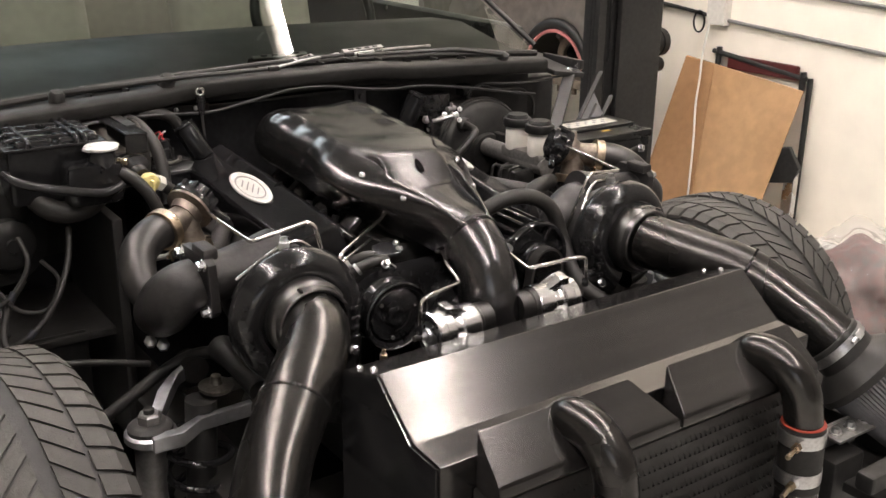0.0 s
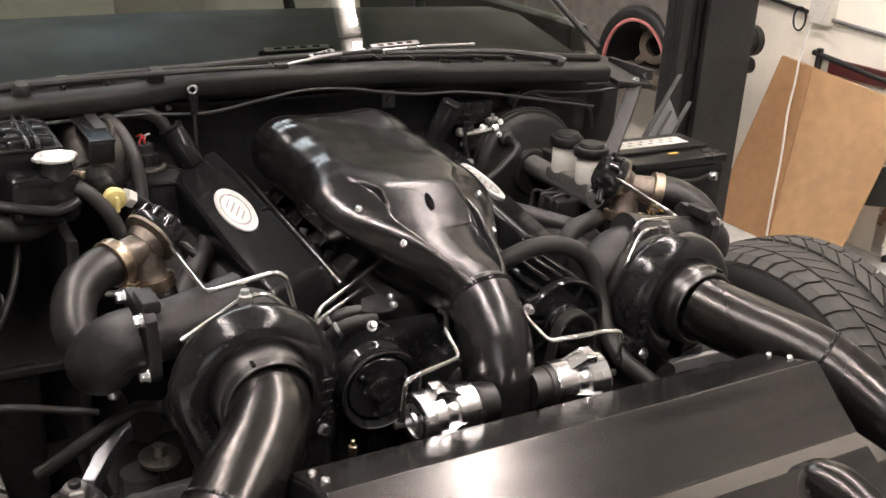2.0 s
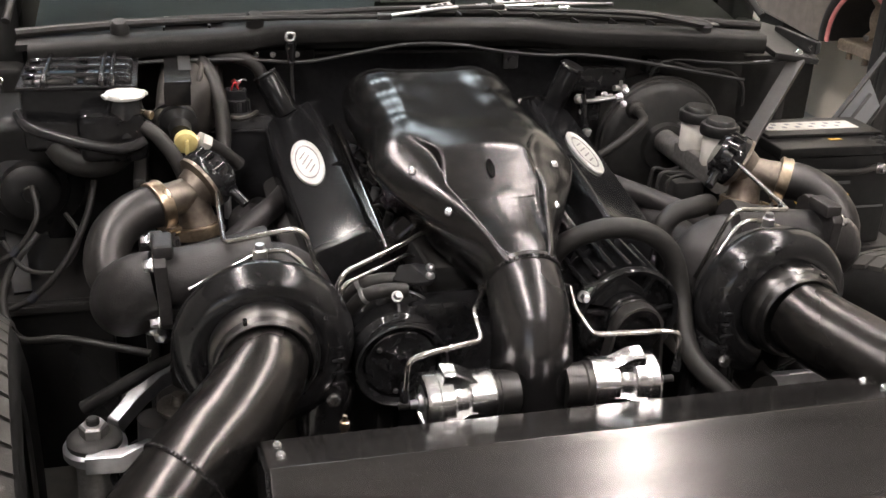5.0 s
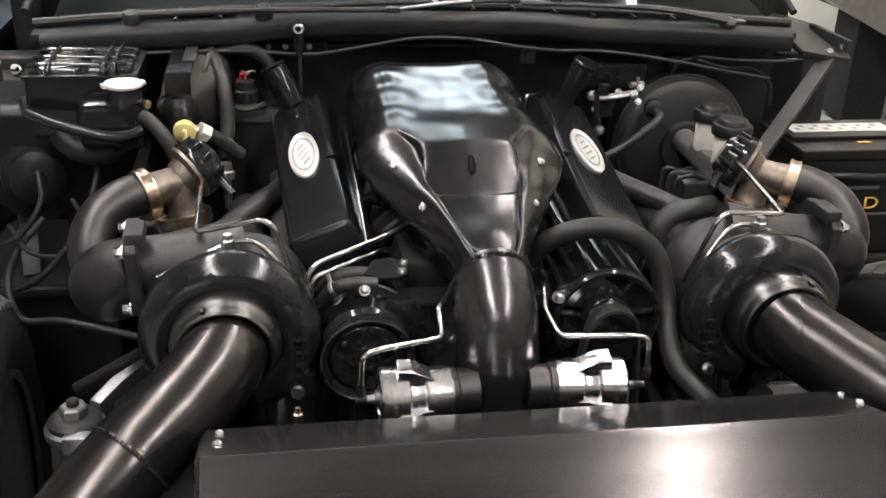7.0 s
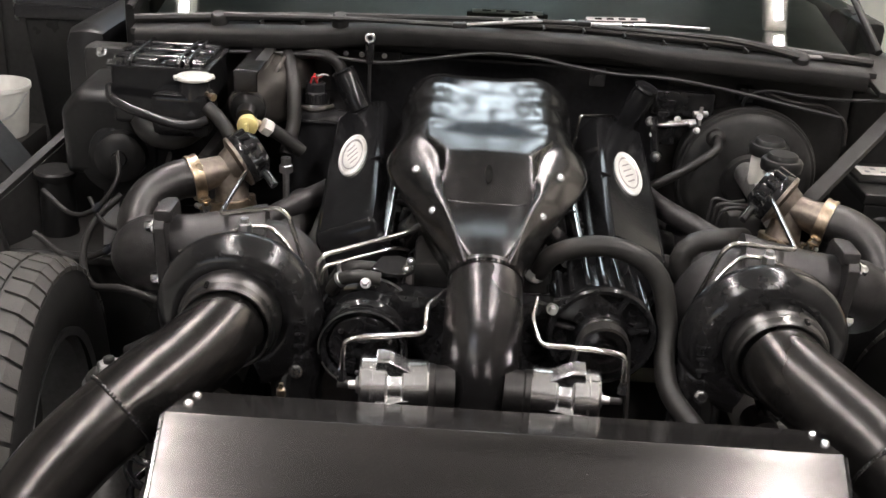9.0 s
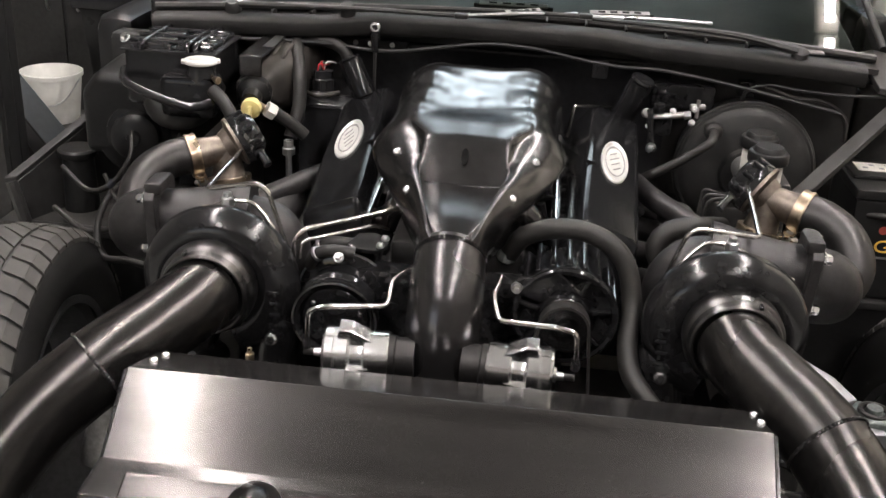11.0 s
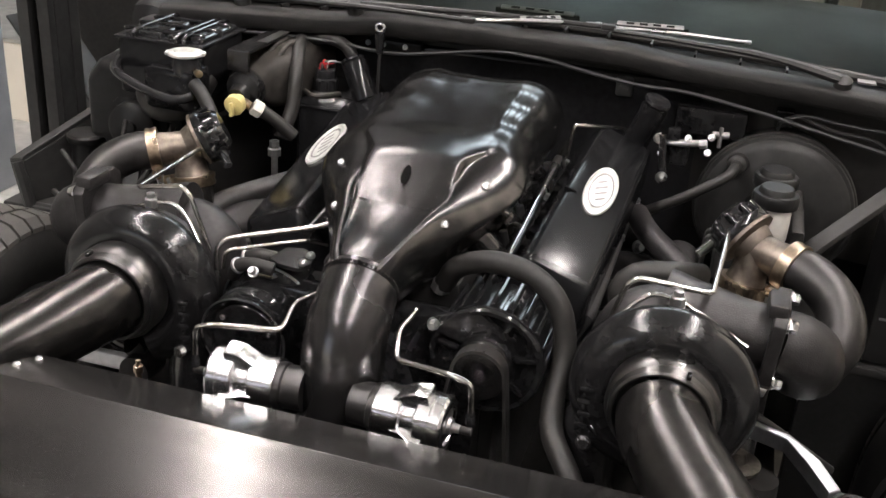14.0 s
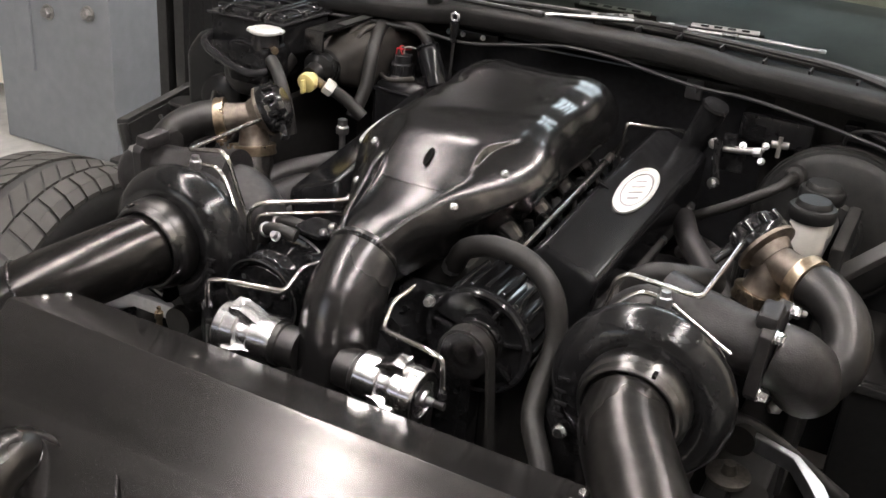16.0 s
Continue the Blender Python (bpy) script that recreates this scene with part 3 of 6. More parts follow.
    part("pleats", Geo().loft(rings), material("grey filter gauze", (0.12, 0.12, 0.125), 0.7, bump=0.3, bscale=900), fl, "grey pleated gauze", angle=10)
    part("end_cap", Geo().lathe([(0.066, 0.236), (0.066, 0.25), (0.05, 0.256), (0, 0.256)], m, 40), rubber, fl)

# ---- intake manifold ----
EX = -0.027   # the engine's middle
intake = thing("intake_manifold", "satin black sheet-metal intake manifold with a sunken top", "intake manifold", (EX, 0.45, -0.05))


def knots(pairs):
    """A smooth curve through (y, value) pairs."""
    ys, vs = [p[0] for p in pairs], [p[1] for p in pairs]
    fine = np.linspace(ys[0], ys[-1], 240)
    val = np.interp(fine, ys, vs)
    ker = np.hanning(13)
    sm = np.convolve(np.pad(val, 6, mode="edge"), ker / ker.sum(), mode="valid")
    return lambda y: float(np.interp(y, fine, sm))


wide = knots([(0.188, 0.0465), (0.225, 0.053), (0.265, 0.073), (0.31, 0.099), (0.345, 0.116), (0.385, 0.137), (0.42, 0.149), (0.465, 0.152), (0.50, 0.143), (0.54, 0.137), (0.60, 0.139), (0.70, 0.145), (0.745, 0.142), (0.772, 0.124), (0.79, 0.088)])
hump = knots([(0.188, 0.014), (0.21, 0.029), (0.25, 0.042), (0.30, 0.056), (0.325, 0.062), (0.395, 0.065), (0.415, 0.074), (0.448, 0.094), (0.50, 0.088), (0.58, 0.078), (0.70, 0.080), (0.75, 0.076), (0.79, 0.050)])
top = knots([(0.188, 0.1185), (0.21, 0.122), (0.23, 0.126), (0.265, 0.130), (0.31, 0.138), (0.325, 0.143), (0.352, 0.168), (0.377, 0.1865), (0.392, 0.190), (0.42, 0.1915), (0.50, 0.197), (0.60, 0.206), (0.71, 0.217), (0.75, 0.211), (0.772, 0.194), (0.79, 0.168)])
crest = knots([(0.188, 0.113), (0.22, 0.127), (0.25, 0.139), (0.287, 0.150), (0.33, 0.160), (0.38, 0.177), (0.42, 0.187), (0.46, 0.193), (0.50, 0.196), (0.62, 0.192), (0.79, 0.150)])
base = knots([(0.188, 0.036), (0.25, 0.050), (0.31, 0.055), (0.40, 0.060), (0.50, 0.070), (0.71, 0.085), (0.79, 0.110)])


def ease(v, lo, hi):
    k = max(0.0, min(1.0, (v - lo) / (hi - lo)))
    return k * k * (3 - 2 * k)


def half_profile(y):
    """From the middle of the top, over the rolled side, to the middle of the underside."""
    w, hw, zt, zc, zb = wide(y), hump(y), top(y), crest(y), base(y)
    dip = 0.0035 * ease(y, 0.41, 0.50) * ease(0.79 - y, 0.0, 0.06)
    roll = ease(y, 0.425, 0.53)
    d = w - hw
    arch = 0.003 * ease(y, 0.19, 0.24)
    f = ease(y, 0.30, 0.38)
    front = [(0.0, zt + arch), (hw * 0.5, zt + arch * 0.6), (hw * 0.93, zt - 0.001), (hw + 0.003, zt * 0.6 + zc * 0.4 - 0.004), (hw + 0.10 * d, zc - 0.001 - 0.003 * f), (hw + 0.40 * d, zc - 0.002 - 0.008 * f),
             (hw + 0.76 * d, zc - 0.014 - 0.009 * f), (w, zc - 0.037 - 0.007 * f), (hw + 0.74 * d, zc - 0.060), (hw + 0.2 * d, zb), (0.0, zb)]
    rv = min(0.062, (zt - zb) * 0.5)
    arc = [(hw + d * math.cos(math.radians(a)), zt - rv + rv * math.sin(math.radians(a))) for a in (86, 64, 42, 20, -6, -38)]
    back = [(0.0, zt - dip), (hw * 0.5, zt - dip * 0.75), (hw * 0.86, zt - dip * 0.15)] + arc + [(hw, zb), (0.0, zb)]
    P = [(a[0] * (1 - roll) + b[0] * roll, a[1] * (1 - roll) + b[1] * roll) for a, b in zip(front, back)]
    out = []
    for i in range(len(P) - 1):
        a, b, c, e = P[max(i - 1, 0)], P[i], P[i + 1], P[min(i + 2, len(P) - 1)]
        for j in range(6):
            t = j / 6
            out.append(tuple(0.5 * (2 * b[k] + (c[k] - a[k]) * t + (2 * a[k] - 5 * b[k] + 4 * c[k] - e[k]) * t * t + (3 * b[k] - a[k] - 3 * c[k] + e[k]) * t ** 3) for k in (0, 1)))
    return out + [P[-1]]


def wave(x, y):
    """The hand-beaten unevenness of the sheet."""
    beaten = max(0.15, min(1.0, (y - 0.40) / 0.08))
    ribs = ease(y, 0.46, 0.52) * ease(0.77 - y, 0.0, 0.05) * ease(abs(x), 0.035, 0.10)
    return beaten * (0.0011 * noise.noise((x * 12, y * 14, 1.3)) + 0.0003 * noise.noise((x * 34, y * 34, 5.0))) + 0.0013 * ribs * math.cos(2 * math.pi * (y - 0.50) / 0.082)


rings = []
for i in range(110):
    y = 0.188 + 0.602 * i / 109
    h = half_profile(y)
    ring = [(x, z) for x, z in h] + [(-x, z) for x, z in h[-2:0:-1]]
    slant = 0.53 * (1 - ease(y, 0.188, 0.29))   # the mouth stands square to the charge pipe
    rings.append([(EX + x, y - slant * (z - 0.079), z + wave(x, y)) for x, z in ring])
shell = part("shell", Geo().loft(rings), satin_black, intake, "satin black welded shell with a beaten flat top", angle=70)
# Black inlays paint the shade in the middle slot and the side crease grooves.
for dx in (-0.066, 0.0, 0.066):
    y = 0.350
    m = along((EX + dx, y, top(y) - (0.006 if dx else -0.0042)), (EX + dx + dx * 6, y - 0.6, 1.0))
    part("slot", Geo().lathe([(0.0045, 0), (0.0048, 0.0012), (0.0036, 0.0016), (0.003, 0.0004), (0.0001, 0.0004)], m @ Matrix.Diagonal((1.15, 3.2, 1.0, 1.0)), 20), void, intake, "small black inlay painting the shade of slot and grooves")
part("seam", Geo().tube([(EX + x, 0.318 - 0.008 * (1 - (x / 0.056) ** 2), top(0.318 - 0.008 * (1 - (x / 0.056) ** 2)) + wave(x, 0.318) + 0.0024 - 0.003 * (x / 0.056) ** 2) for x in [-0.054 + 0.009 * k for k in range(13)]], 0.0011, n=6), satin_black, intake)
for sx in (-1, 1):
    for dx, y, z in ((0.107, 0.378, 0.162), (0.118, 0.386, 0.120), (0.078, 0.287, 0.137)):
        p = Vector((EX + sx * dx, y, z))
        part("button_screw", button(Geo(), p - Vector((sx * 0.004, 0, 0.002)), p + Vector((sx, -0.6, 0.5)), 0.0065, 0.006), polished, intake, "bright round screw")
# charge pipe from the intercooler up to the manifold
charge = thing("charge_pipe", "thick satin black charge pipe bending up to the manifold", "pipe", (EX, 0.13, -0.25))
part("pipe", Geo().tube([(EX, 0.200, 0.084), (EX, 0.178, 0.070), (EX, 0.150, 0.038), (EX, 0.134, -0.01), (EX, 0.128, -0.07), (EX, 0.128, -0.14), (EX, 0.128, -0.24)], [0.0470, 0.0490, 0.051, 0.052, 0.052, 0.052, 0.052], n=48, step=0.006), pipe_satin, charge)
m = along((EX, 0.190, 0.079), (EX, 0.220, 0.095))
w = Geo().lathe([(0.046, -0.0045), (0.0492, -0.0025), (0.0500, 0), (0.0492, 0.0025), (0.046, 0.0045)], m, 64, caps=False)
for k in range(56):
    a = 2 * math.pi * k / 56
    w.box((0.0489 * math.cos(a), 0.0489 * math.sin(a), 0.0006 * (k % 2)), (0.003, 0.0066, 0.0046), 0.0012, m, seg=1)
part("weld_bead", w, satin_black, charge, "raised weld bead")

# ---- wheels ----
def build_wheel(side):
    c = Vector((0.82, 0.35, -0.366)) if side > 0 else Vector((-0.792, 0.35, -0.366))
    t = thing("front_wheel", "dusty wide low-profile tyre on an open dark wheel", "wheel", (c.x, c.y, FLOOR), "front wheels")
    m = along(c, c + Vector((side, side * 0.105, 0)))
    R, W = 0.334, 0.124
    prof = [(0.205, -W + 0.02), (0.225, -W + 0.004), (0.26, -W - 0.004), (0.295, -W + 0.004), (0.314, -W + 0.016), (0.3235, -W + 0.032), (0.3275, -0.06), (0.329, 0.0), (0.3275, 0.06),
            (0.3235, W - 0.032), (0.312, W - 0.016), (0.295, W - 0.004), (0.26, W + 0.004), (0.225, W - 0.004), (0.205, W - 0.02)]
    ty = part("tyre", Geo().lathe(prof, m, 96, caps=False), sidewall_rubber, t, "dusty black rubber tyre")
    n, blocks = 54, [Geo(), Geo()]
    for k in range(n):
        g = blocks[k % 2]
        for rows, z0, z1, skew, w in ((0, -0.118, -0.066, 0.35, 0.82), (1, -0.060, -0.012, 0.9, 0.85), (2, 0.012, 0.060, -0.9, 0.85), (3, 0.066, 0.118, -0.35, 0.82)):
            da = 2 * math.pi / n
            a0 = (k + (0.5 if rows in (1, 3) else 0)) * da
            vs = []
            for i in range(4):
                z = z0 + (z1 - z0) * i / 3
                sh = skew * da * (i / 3 - 0.5) * 1.3
                edge = abs(z) / W
                r = R - 0.0045 * (edge / 0.5) ** 2 * 0.6 - (0.010 * max(0, (edge - 0.8) / 0.14) ** 2)
                for rr in (r - 0.008, r):
                    for aa in (a0 + sh, a0 + sh + da * w):
                        vs.append((rr * math.cos(aa), rr * math.sin(aa), z))
            fs = []
            for i in range(3):
                b, e = i * 4, (i + 1) * 4
                fs += [(b + 2, b + 3, e + 3, e + 2), (b + 0, b + 2, e + 2, e + 0), (b + 3, b + 1, e + 1, e + 3)]
            fs += [(0, 1, 3, 2), (12, 14, 15, 13)]
            g.add(vs, fs, m)
    for g in blocks:
        tagged(part("tread", g, tyre_rubber, ty, angle=25), kind="stuff")
    g = Geo().lathe([(0.198, -W + 0.01), (0.212, -W + 0.006), (0.212, -W + 0.016), (0.200, -W + 0.03), (0.195, 0.0), (0.19, 0.08), (0.212, W - 0.01), (0.205, W - 0.014), (0.185, 0.078), (0.188, 0.0), (0.192, -W + 0.03)], m, 64, caps=False)
    rim = part("rim", g, material("grey alloy", (0.25, 0.25, 0.25), 0.4, metal=0.9), t, "dull grey alloy rim")
    for k in range(5):
        part("spoke", Geo().box((0.115, 0, 0.07), (0.17, 0.05, 0.03), 0.01, m @ pose(0, 0, 0, 0, 0, 72 * k)), rim.data.materials[0], rim)
    part("brake_disc", Geo().lathe([(0.06, -0.03), (0.155, -0.03), (0.155, -0.005), (0.06, -0.005)], m, 48), cast_iron, t, "rusty dark brake disc")
    return t


for side in (-1, 1):
    build_wheel(side)
# ---- engine ----
engine = thing("engine_block", "black painted engine block with cylinder heads and front cover", "engine", (EX, 0.5, -0.4))
part("block", Geo().box((EX, 0.56, -0.20), (0.34, 0.56, 0.40), 0.02), dark_metal, engine)
part("valley", Geo().box((EX, 0.56, 0.02), (0.20, 0.52, 0.06), 0.012), dark_metal, engine)
part("front_cover", Geo().box((EX, 0.262, -0.12), (0.30, 0.05, 0.30), 0.02), gloss_black, engine, "gloss black front cover")
part("water_pump", Geo().lathe([(0.07, 0), (0.07, 0.03), (0.045, 0.04), (0.045, 0.07), (0.0, 0.07)], along((EX, 0.24, -0.07), (EX, 0.1, -0.07)), 32), gloss_black, engine)
for sx in (-1, 1):
    part("cylinder_head", Geo().box((0, 0, 0), (0.13, 0.48, 0.11), 0.012, pose(EX + sx * 0.195, 0.60, -0.015, 0, sx * 28, 0)), dark_metal, engine, "black painted cylinder head")
    for k in range(4):
        y = 0.42 + 0.105 * k
        part("intake_runner", Geo().tube([(EX + sx * 0.075, y, 0.075), (EX + sx * 0.105, y, 0.05), (EX + sx * 0.135, y, 0.015)], 0.022, n=16), satin_black, engine, "black intake runner")
        part("injector", Geo().tube([(EX + sx * 0.118, y + 0.03, 0.07), (EX + sx * 0.128, y + 0.03, 0.03)], 0.007, n=10, smooth=False), zinc if k % 2 else plastic, engine)
        part("ignition_wire", Geo().tube([(EX + sx * 0.150, y + 0.045, 0.035), (EX + sx * 0.140, y + 0.045, 0.075), (EX + sx * 0.120, y + 0.07, 0.060), (EX + sx * 0.112, y + 0.10, 0.03)], 0.0042, n=8), rubber, engine)
    part("fuel_rail", Geo().tube([(EX + sx * 0.142, 0.345, 0.058), (EX + sx * 0.142, 0.80, 0.098)], 0.0075, n=12, smooth=False), steel, engine, "slim bright fuel rail")
part("crossover_line", Geo().bent([(0.130, 0.715, 0.10), (0.137, 0.716, 0.158), (0.209, 0.808, 0.137), (0.214, 0.818, 0.09)], 0.0032, 0.006), steel, engine, "bright bent steel line")


def valve_cover(side):
    t = thing("valve_cover", "gloss black valve cover with an oval silver badge", "valve cover", (EX + side * 0.2, 0.6, 0.02), "pair of valve covers")
    centre = (-0.2453, 0.5996, 0.0997) if side < 0 else (0.2077, 0.5763, 0.1050)
    m = pose(*centre, 0, -22 if side < 0 else 20.5, 0) @ pose(0, 0, 0, math.degrees(math.atan(0.138)), 0, 0)   # z = 0 is the flat top
    front, back = -0.231, 0.212

    def ring(y, k, drop=0.0, deep=0.105):
        w0, w1, h = 0.066 * k, 0.045 * k, -drop
        P = [(-w0, -deep), (-w0 * 0.97, -0.062 - drop * 0.4), (-w1 - 0.0055, h - 0.014), (-w1 - 0.003, h - 0.0065), (-w1 + 0.001, h - 0.002), (-w1 + 0.008, h),
             (w1 - 0.008, h), (w1 - 0.001, h - 0.002), (w1 + 0.003, h - 0.0065), (w1 + 0.0055, h - 0.014), (w0 * 0.97, -0.062 - drop * 0.4), (w0, -deep)]
        return [m @ Vector((x, y, z)) for x, z in P]
    rings = [ring(front - 0.032, 0.94, 0.075), ring(front - 0.009, 0.97, 0.016), ring(front - 0.005, 0.985, 0.007), ring(front, 0.995, 0.002), ring(front + 0.006, 1.0), ring(front + 0.06, 1.0),
             ring(back - 0.01, 1.0), ring(back, 0.98, 0.006), ring(back + 0.008, 0.94, 0.025)]
    g = Geo().loft(rings)
    g.flat = True
    part("cover", g, valve_black, t, "gloss black cast cover", angle=60)
    part("notch", Geo().box((-side * 0.041, front + 0.195, -0.001), (0.018, 0.0035, 0.005), 0.0008, m), void, t)
    part("flange", Geo().box((0, 0.0, -0.104), (0.142, 0.476, 0.010), 0.004, m), gloss_black, t)
    bm_ = m @ pose(0, 0, 0.0004) @ Matrix.Diagonal((0.86, 2.62, 1, 1))
    bd = part("badge", Geo().lathe([(0.0285, 0), (0.0285, 0.0030), (0.0270, 0.0044), (0.0252, 0.0040), (0.0243, 0.0022), (0.0, 0.0022)], bm_, 48), bright_cap, t, "oval silver badge with raised shapes")
    part("badge_ring", Geo().lathe([(0.0205, 0.0022), (0.0212, 0.0034), (0.0198, 0.0034), (0.0190, 0.0022)], bm_, 40, caps=False), cast_grey, bd, "raised grey ring")
    for k in range(4):
        part("badge_bar", Geo().box((0.0, -0.0105 + 0.0070 * k, 0.0026), (0.022 - 0.004 * abs(k - 1.5), 0.0017, 0.0012), 0.0004, bm_ @ pose(0, 0, 0, 0, 0, 24), seg=1), cast_grey, bd, "raised grey bar")
    for k in range(4):
        for sx in (-1, 1):
            p = m @ Vector((sx * 0.068, -0.19 + 0.13 * k, -0.098))
            part("bolt", bolt(Geo(), p, p + m.to_3x3() @ Vector((0, 0, 1)), 0.0055, 0.008), zinc, t)
    # breather
    a, b = (Vector((-0.244, 0.796, 0.10)), Vector((-0.290, 0.818, 0.188))) if side < 0 else (Vector((0.222, 0.803, 0.10)), Vector((0.259, 0.782, 0.200)))
    mm = along(a, b)
    L = (b - a).length
    part("breather", Geo().lathe([(0.016, 0), (0.016, 0.02), (0.0225, 0.024), (0.0225, L - 0.012), (0.0215, L - 0.010), (0.0215, L - 0.006), (0.0228, L - 0.004), (0.0205, L), (0.0, L - 0.001)], mm, 32), valve_black, t, "gloss black breather tube")
    part("breather_band", Geo().lathe([(0.0170, 0.012), (0.0195, 0.013), (0.0195, 0.02), (0.0170, 0.021)], mm, 28), zinc, t)
    part("breather_base", Geo().lathe([(0.024, -0.03), (0.020, 0.004)], mm, 24), gloss_black, t)
    return t


for side in (-1, 1):
    valve_cover(side)


def blow_off_valve(side):
    t = thing("blow_off_valve", "polished aluminium blow-off valve on the charge pipe", "valve", (EX + side * 0.11, 0.1, -0.06), "pair of blow-off valves")
    x0, y, z = EX + side * (0.062 if side < 0 else 0.060), 0.098, -0.028
    m = along((x0, y, z), (x0 + side, y - 0.04, z - 0.02))
    part("stub", Geo().lathe([(0.027, -0.03), (0.027, -0.006), (0.0290, -0.004), (0.0290, 0.004)], m, 32), pipe_matt, t, "black stub pipe")
    part("body", Geo().lathe([(0.024, 0.002), (0.0325, 0.003), (0.0335, 0.005), (0.0335, 0.034), (0.0320, 0.036), (0.0285, 0.038), (0.0275, 0.046), (0.0290, 0.053), (0.0345, 0.055), (0.0365, 0.057), (0.0365, 0.072), (0.0355, 0.073), (0.0355, 0.0745), (0.0365, 0.0755), (0.0365, 0.086), (0.0345, 0.089), (0.030, 0.090), (0.024, 0.090), (0.023, 0.087), (0.012, 0.087)], m, 56), polished, t, "turned bright body with two drums", angle=20)
    up = m.inverted().to_3x3() @ Vector((0, -0.15, 1))
    ang = math.degrees(math.atan2(up.y, up.x))
    for da in (0, 100, 180, 260):
        q = m @ pose(0, 0, 0, 0, 0, ang + da)
        web = [(0.022, 0.030), (0.030, 0.034), (0.040, 0.040), (0.052, 0.0465), (0.068, 0.0475), (0.070, 0.034), (0.060, 0.024), (0.030, 0.024)]
        part("web", Geo().loft([[q @ Vector((r, s * k, z)) for z, r in web] for s, k in ((-0.013, 1), (-0.007, 1), (0.007, 1), (0.013, 1))] if da == 0 else [[q @ Vector((r * 0.86 if r > 0.036 else r, s, z)) for z, r in web] for s in (-0.009, 0.009)]), polished, t, "polished cast web", bevel=0.0012, angle=24)
    part("end_cap", Geo().lathe([(0.023, 0.084), (0.021, 0.088), (0.012, 0.090), (0.010, 0.094), (0.006, 0.095), (0.005, 0.104), (0.0, 0.105)], m, 28), zinc, t, "turned steel end cap")
    e = m @ Vector((0, 0, 0.104))
    part("nipple", Geo().tube([e, e + Vector((side * 0.014, 0, 0))], 0.0048, n=12, smooth=False), rubber, t, "black hose nipple")
    if side < 0:
        pts = [(-0.201, 0.087, -0.012), (-0.199, 0.086, 0.036), (-0.178, 0.088, 0.042), (-0.100, 0.118, 0.036), (-0.100, 0.158, 0.055), (-0.076, 0.200, 0.058), (-0.07, 0.23, 0.05)]
    else:
        pts = [(0.150, 0.087, -0.006), (0.148, 0.086, 0.040), (0.120, 0.090, 0.043), (0.046, 0.120, 0.029), (0.036, 0.160, 0.046), (0.044, 0.20, 0.055)]
    part("signal_line", Geo().bent(pts, 0.0034, 0.010), steel, t, "bright bent steel line")
    p = Vector(pts[0])
    part("line_fitting", Geo().lathe([(0.006, 0), (0.006, 0.010), (0.0045, 0.012), (0.0045, 0.016)], along(p - Vector((0, 0, 0.008)), p + Vector((0, 0, 1))), 6), gloss_black, t)


for side in (-1, 1):
    blow_off_valve(side)

# ---- alternator ----
alt = thing("alternator", "gloss black finned alternator with belt pulley", "alternator", (0.135, 0.25, -0.08))
am = along((0.136, 0.315, 0.002), (0.134, 0.0, -0.004))
part("case", Geo().lathe([(0.03, -0.01), (0.056, 0.0), (0.060, 0.02), (0.060, 0.095), (0.072, 0.098), (0.074, 0.102), (0.074, 0.110), (0.071, 0.113), (0.066, 0.112), (0.064, 0.100), (0.038, 0.096), (0.034, 0.114), (0.030, 0.118)], am, 48), gloss_black, alt, "gloss black case")
for k in range(20):
    a = 18 * k
    part("fin", Geo().box((0.066, 0, 0.048), (0.016, 0.0085, 0.092), 0.003, am @ pose(0, 0, 0, 0, 0, a)), gloss_black, alt)
for k in range(7):
    part("front_rib", Geo().box((0.051, 0, 0.106), (0.028, 0.007, 0.010), 0.002, am @ pose(0, 0, 0, 0, 0, 51.4 * k + 12)), gloss_black, alt)
part("pulley", Geo().lathe([(0.012, 0.112), (0.034, 0.116), (0.034, 0.120), (0.031, 0.122), (0.031, 0.140), (0.034, 0.142), (0.034, 0.146), (0.020, 0.146), (0.018, 0.140), (0.010, 0.140), (0.010, 0.148), (0.0, 0.148)], am, 40), satin_black, alt, "satin black pulley")
part("bracket", Geo().prism([(-0.012, -0.006), (0.07, -0.03), (0.09, 0.0), (0.05, 0.03), (-0.006, 0.014)], 0.012, along((0.072, 0.216, 0.036), (0.072, 0.0, 0.036)) @ pose(0, 0, 0, 0, 0, 0)), gloss_black, alt, bevel=0.003)
p = Vector((0.066, 0.206, 0.038))
part("bolt", bolt(Geo(), p, p + Vector((0, -1, 0.1)), 0.0062, 0.012), zinc, alt, "bright bolt")
part("rear_label", Geo().box((0.0665, 0.0, 0.05), (0.0165, 0.022, 0.05), 0.004, am @ pose(0, 0, 0, 0, 0, -88)), cast_grey, alt, "flat grey plate between the fins")
belt = thing("drive_belt", "black ribbed drive belt round the pulleys", "belt", (0.1, 0.18, -0.2))
part("belt", Geo().loft([[(x + w * nx, 0.178 + d, z + w * nz) for w, d in ((-0.002, -0.010), (0.002, -0.010), (0.002, 0.010), (-0.002, 0.010))] for x, z, nx, nz in
     [(0.078, -0.24, 1, 0), (0.092, -0.06, 1, 0), (0.100, -0.008, 1, 0)] + [(0.135 + 0.0335 * math.cos(a), -0.002 + 0.0335 * math.sin(a), -math.cos(a), -math.sin(a)) for a in [math.pi - math.pi * k / 12 for k in range(13)]] + [(0.174, -0.06, -1, 0), (0.188, -0.24, -1, 0)]]), rubber, belt, angle=60)

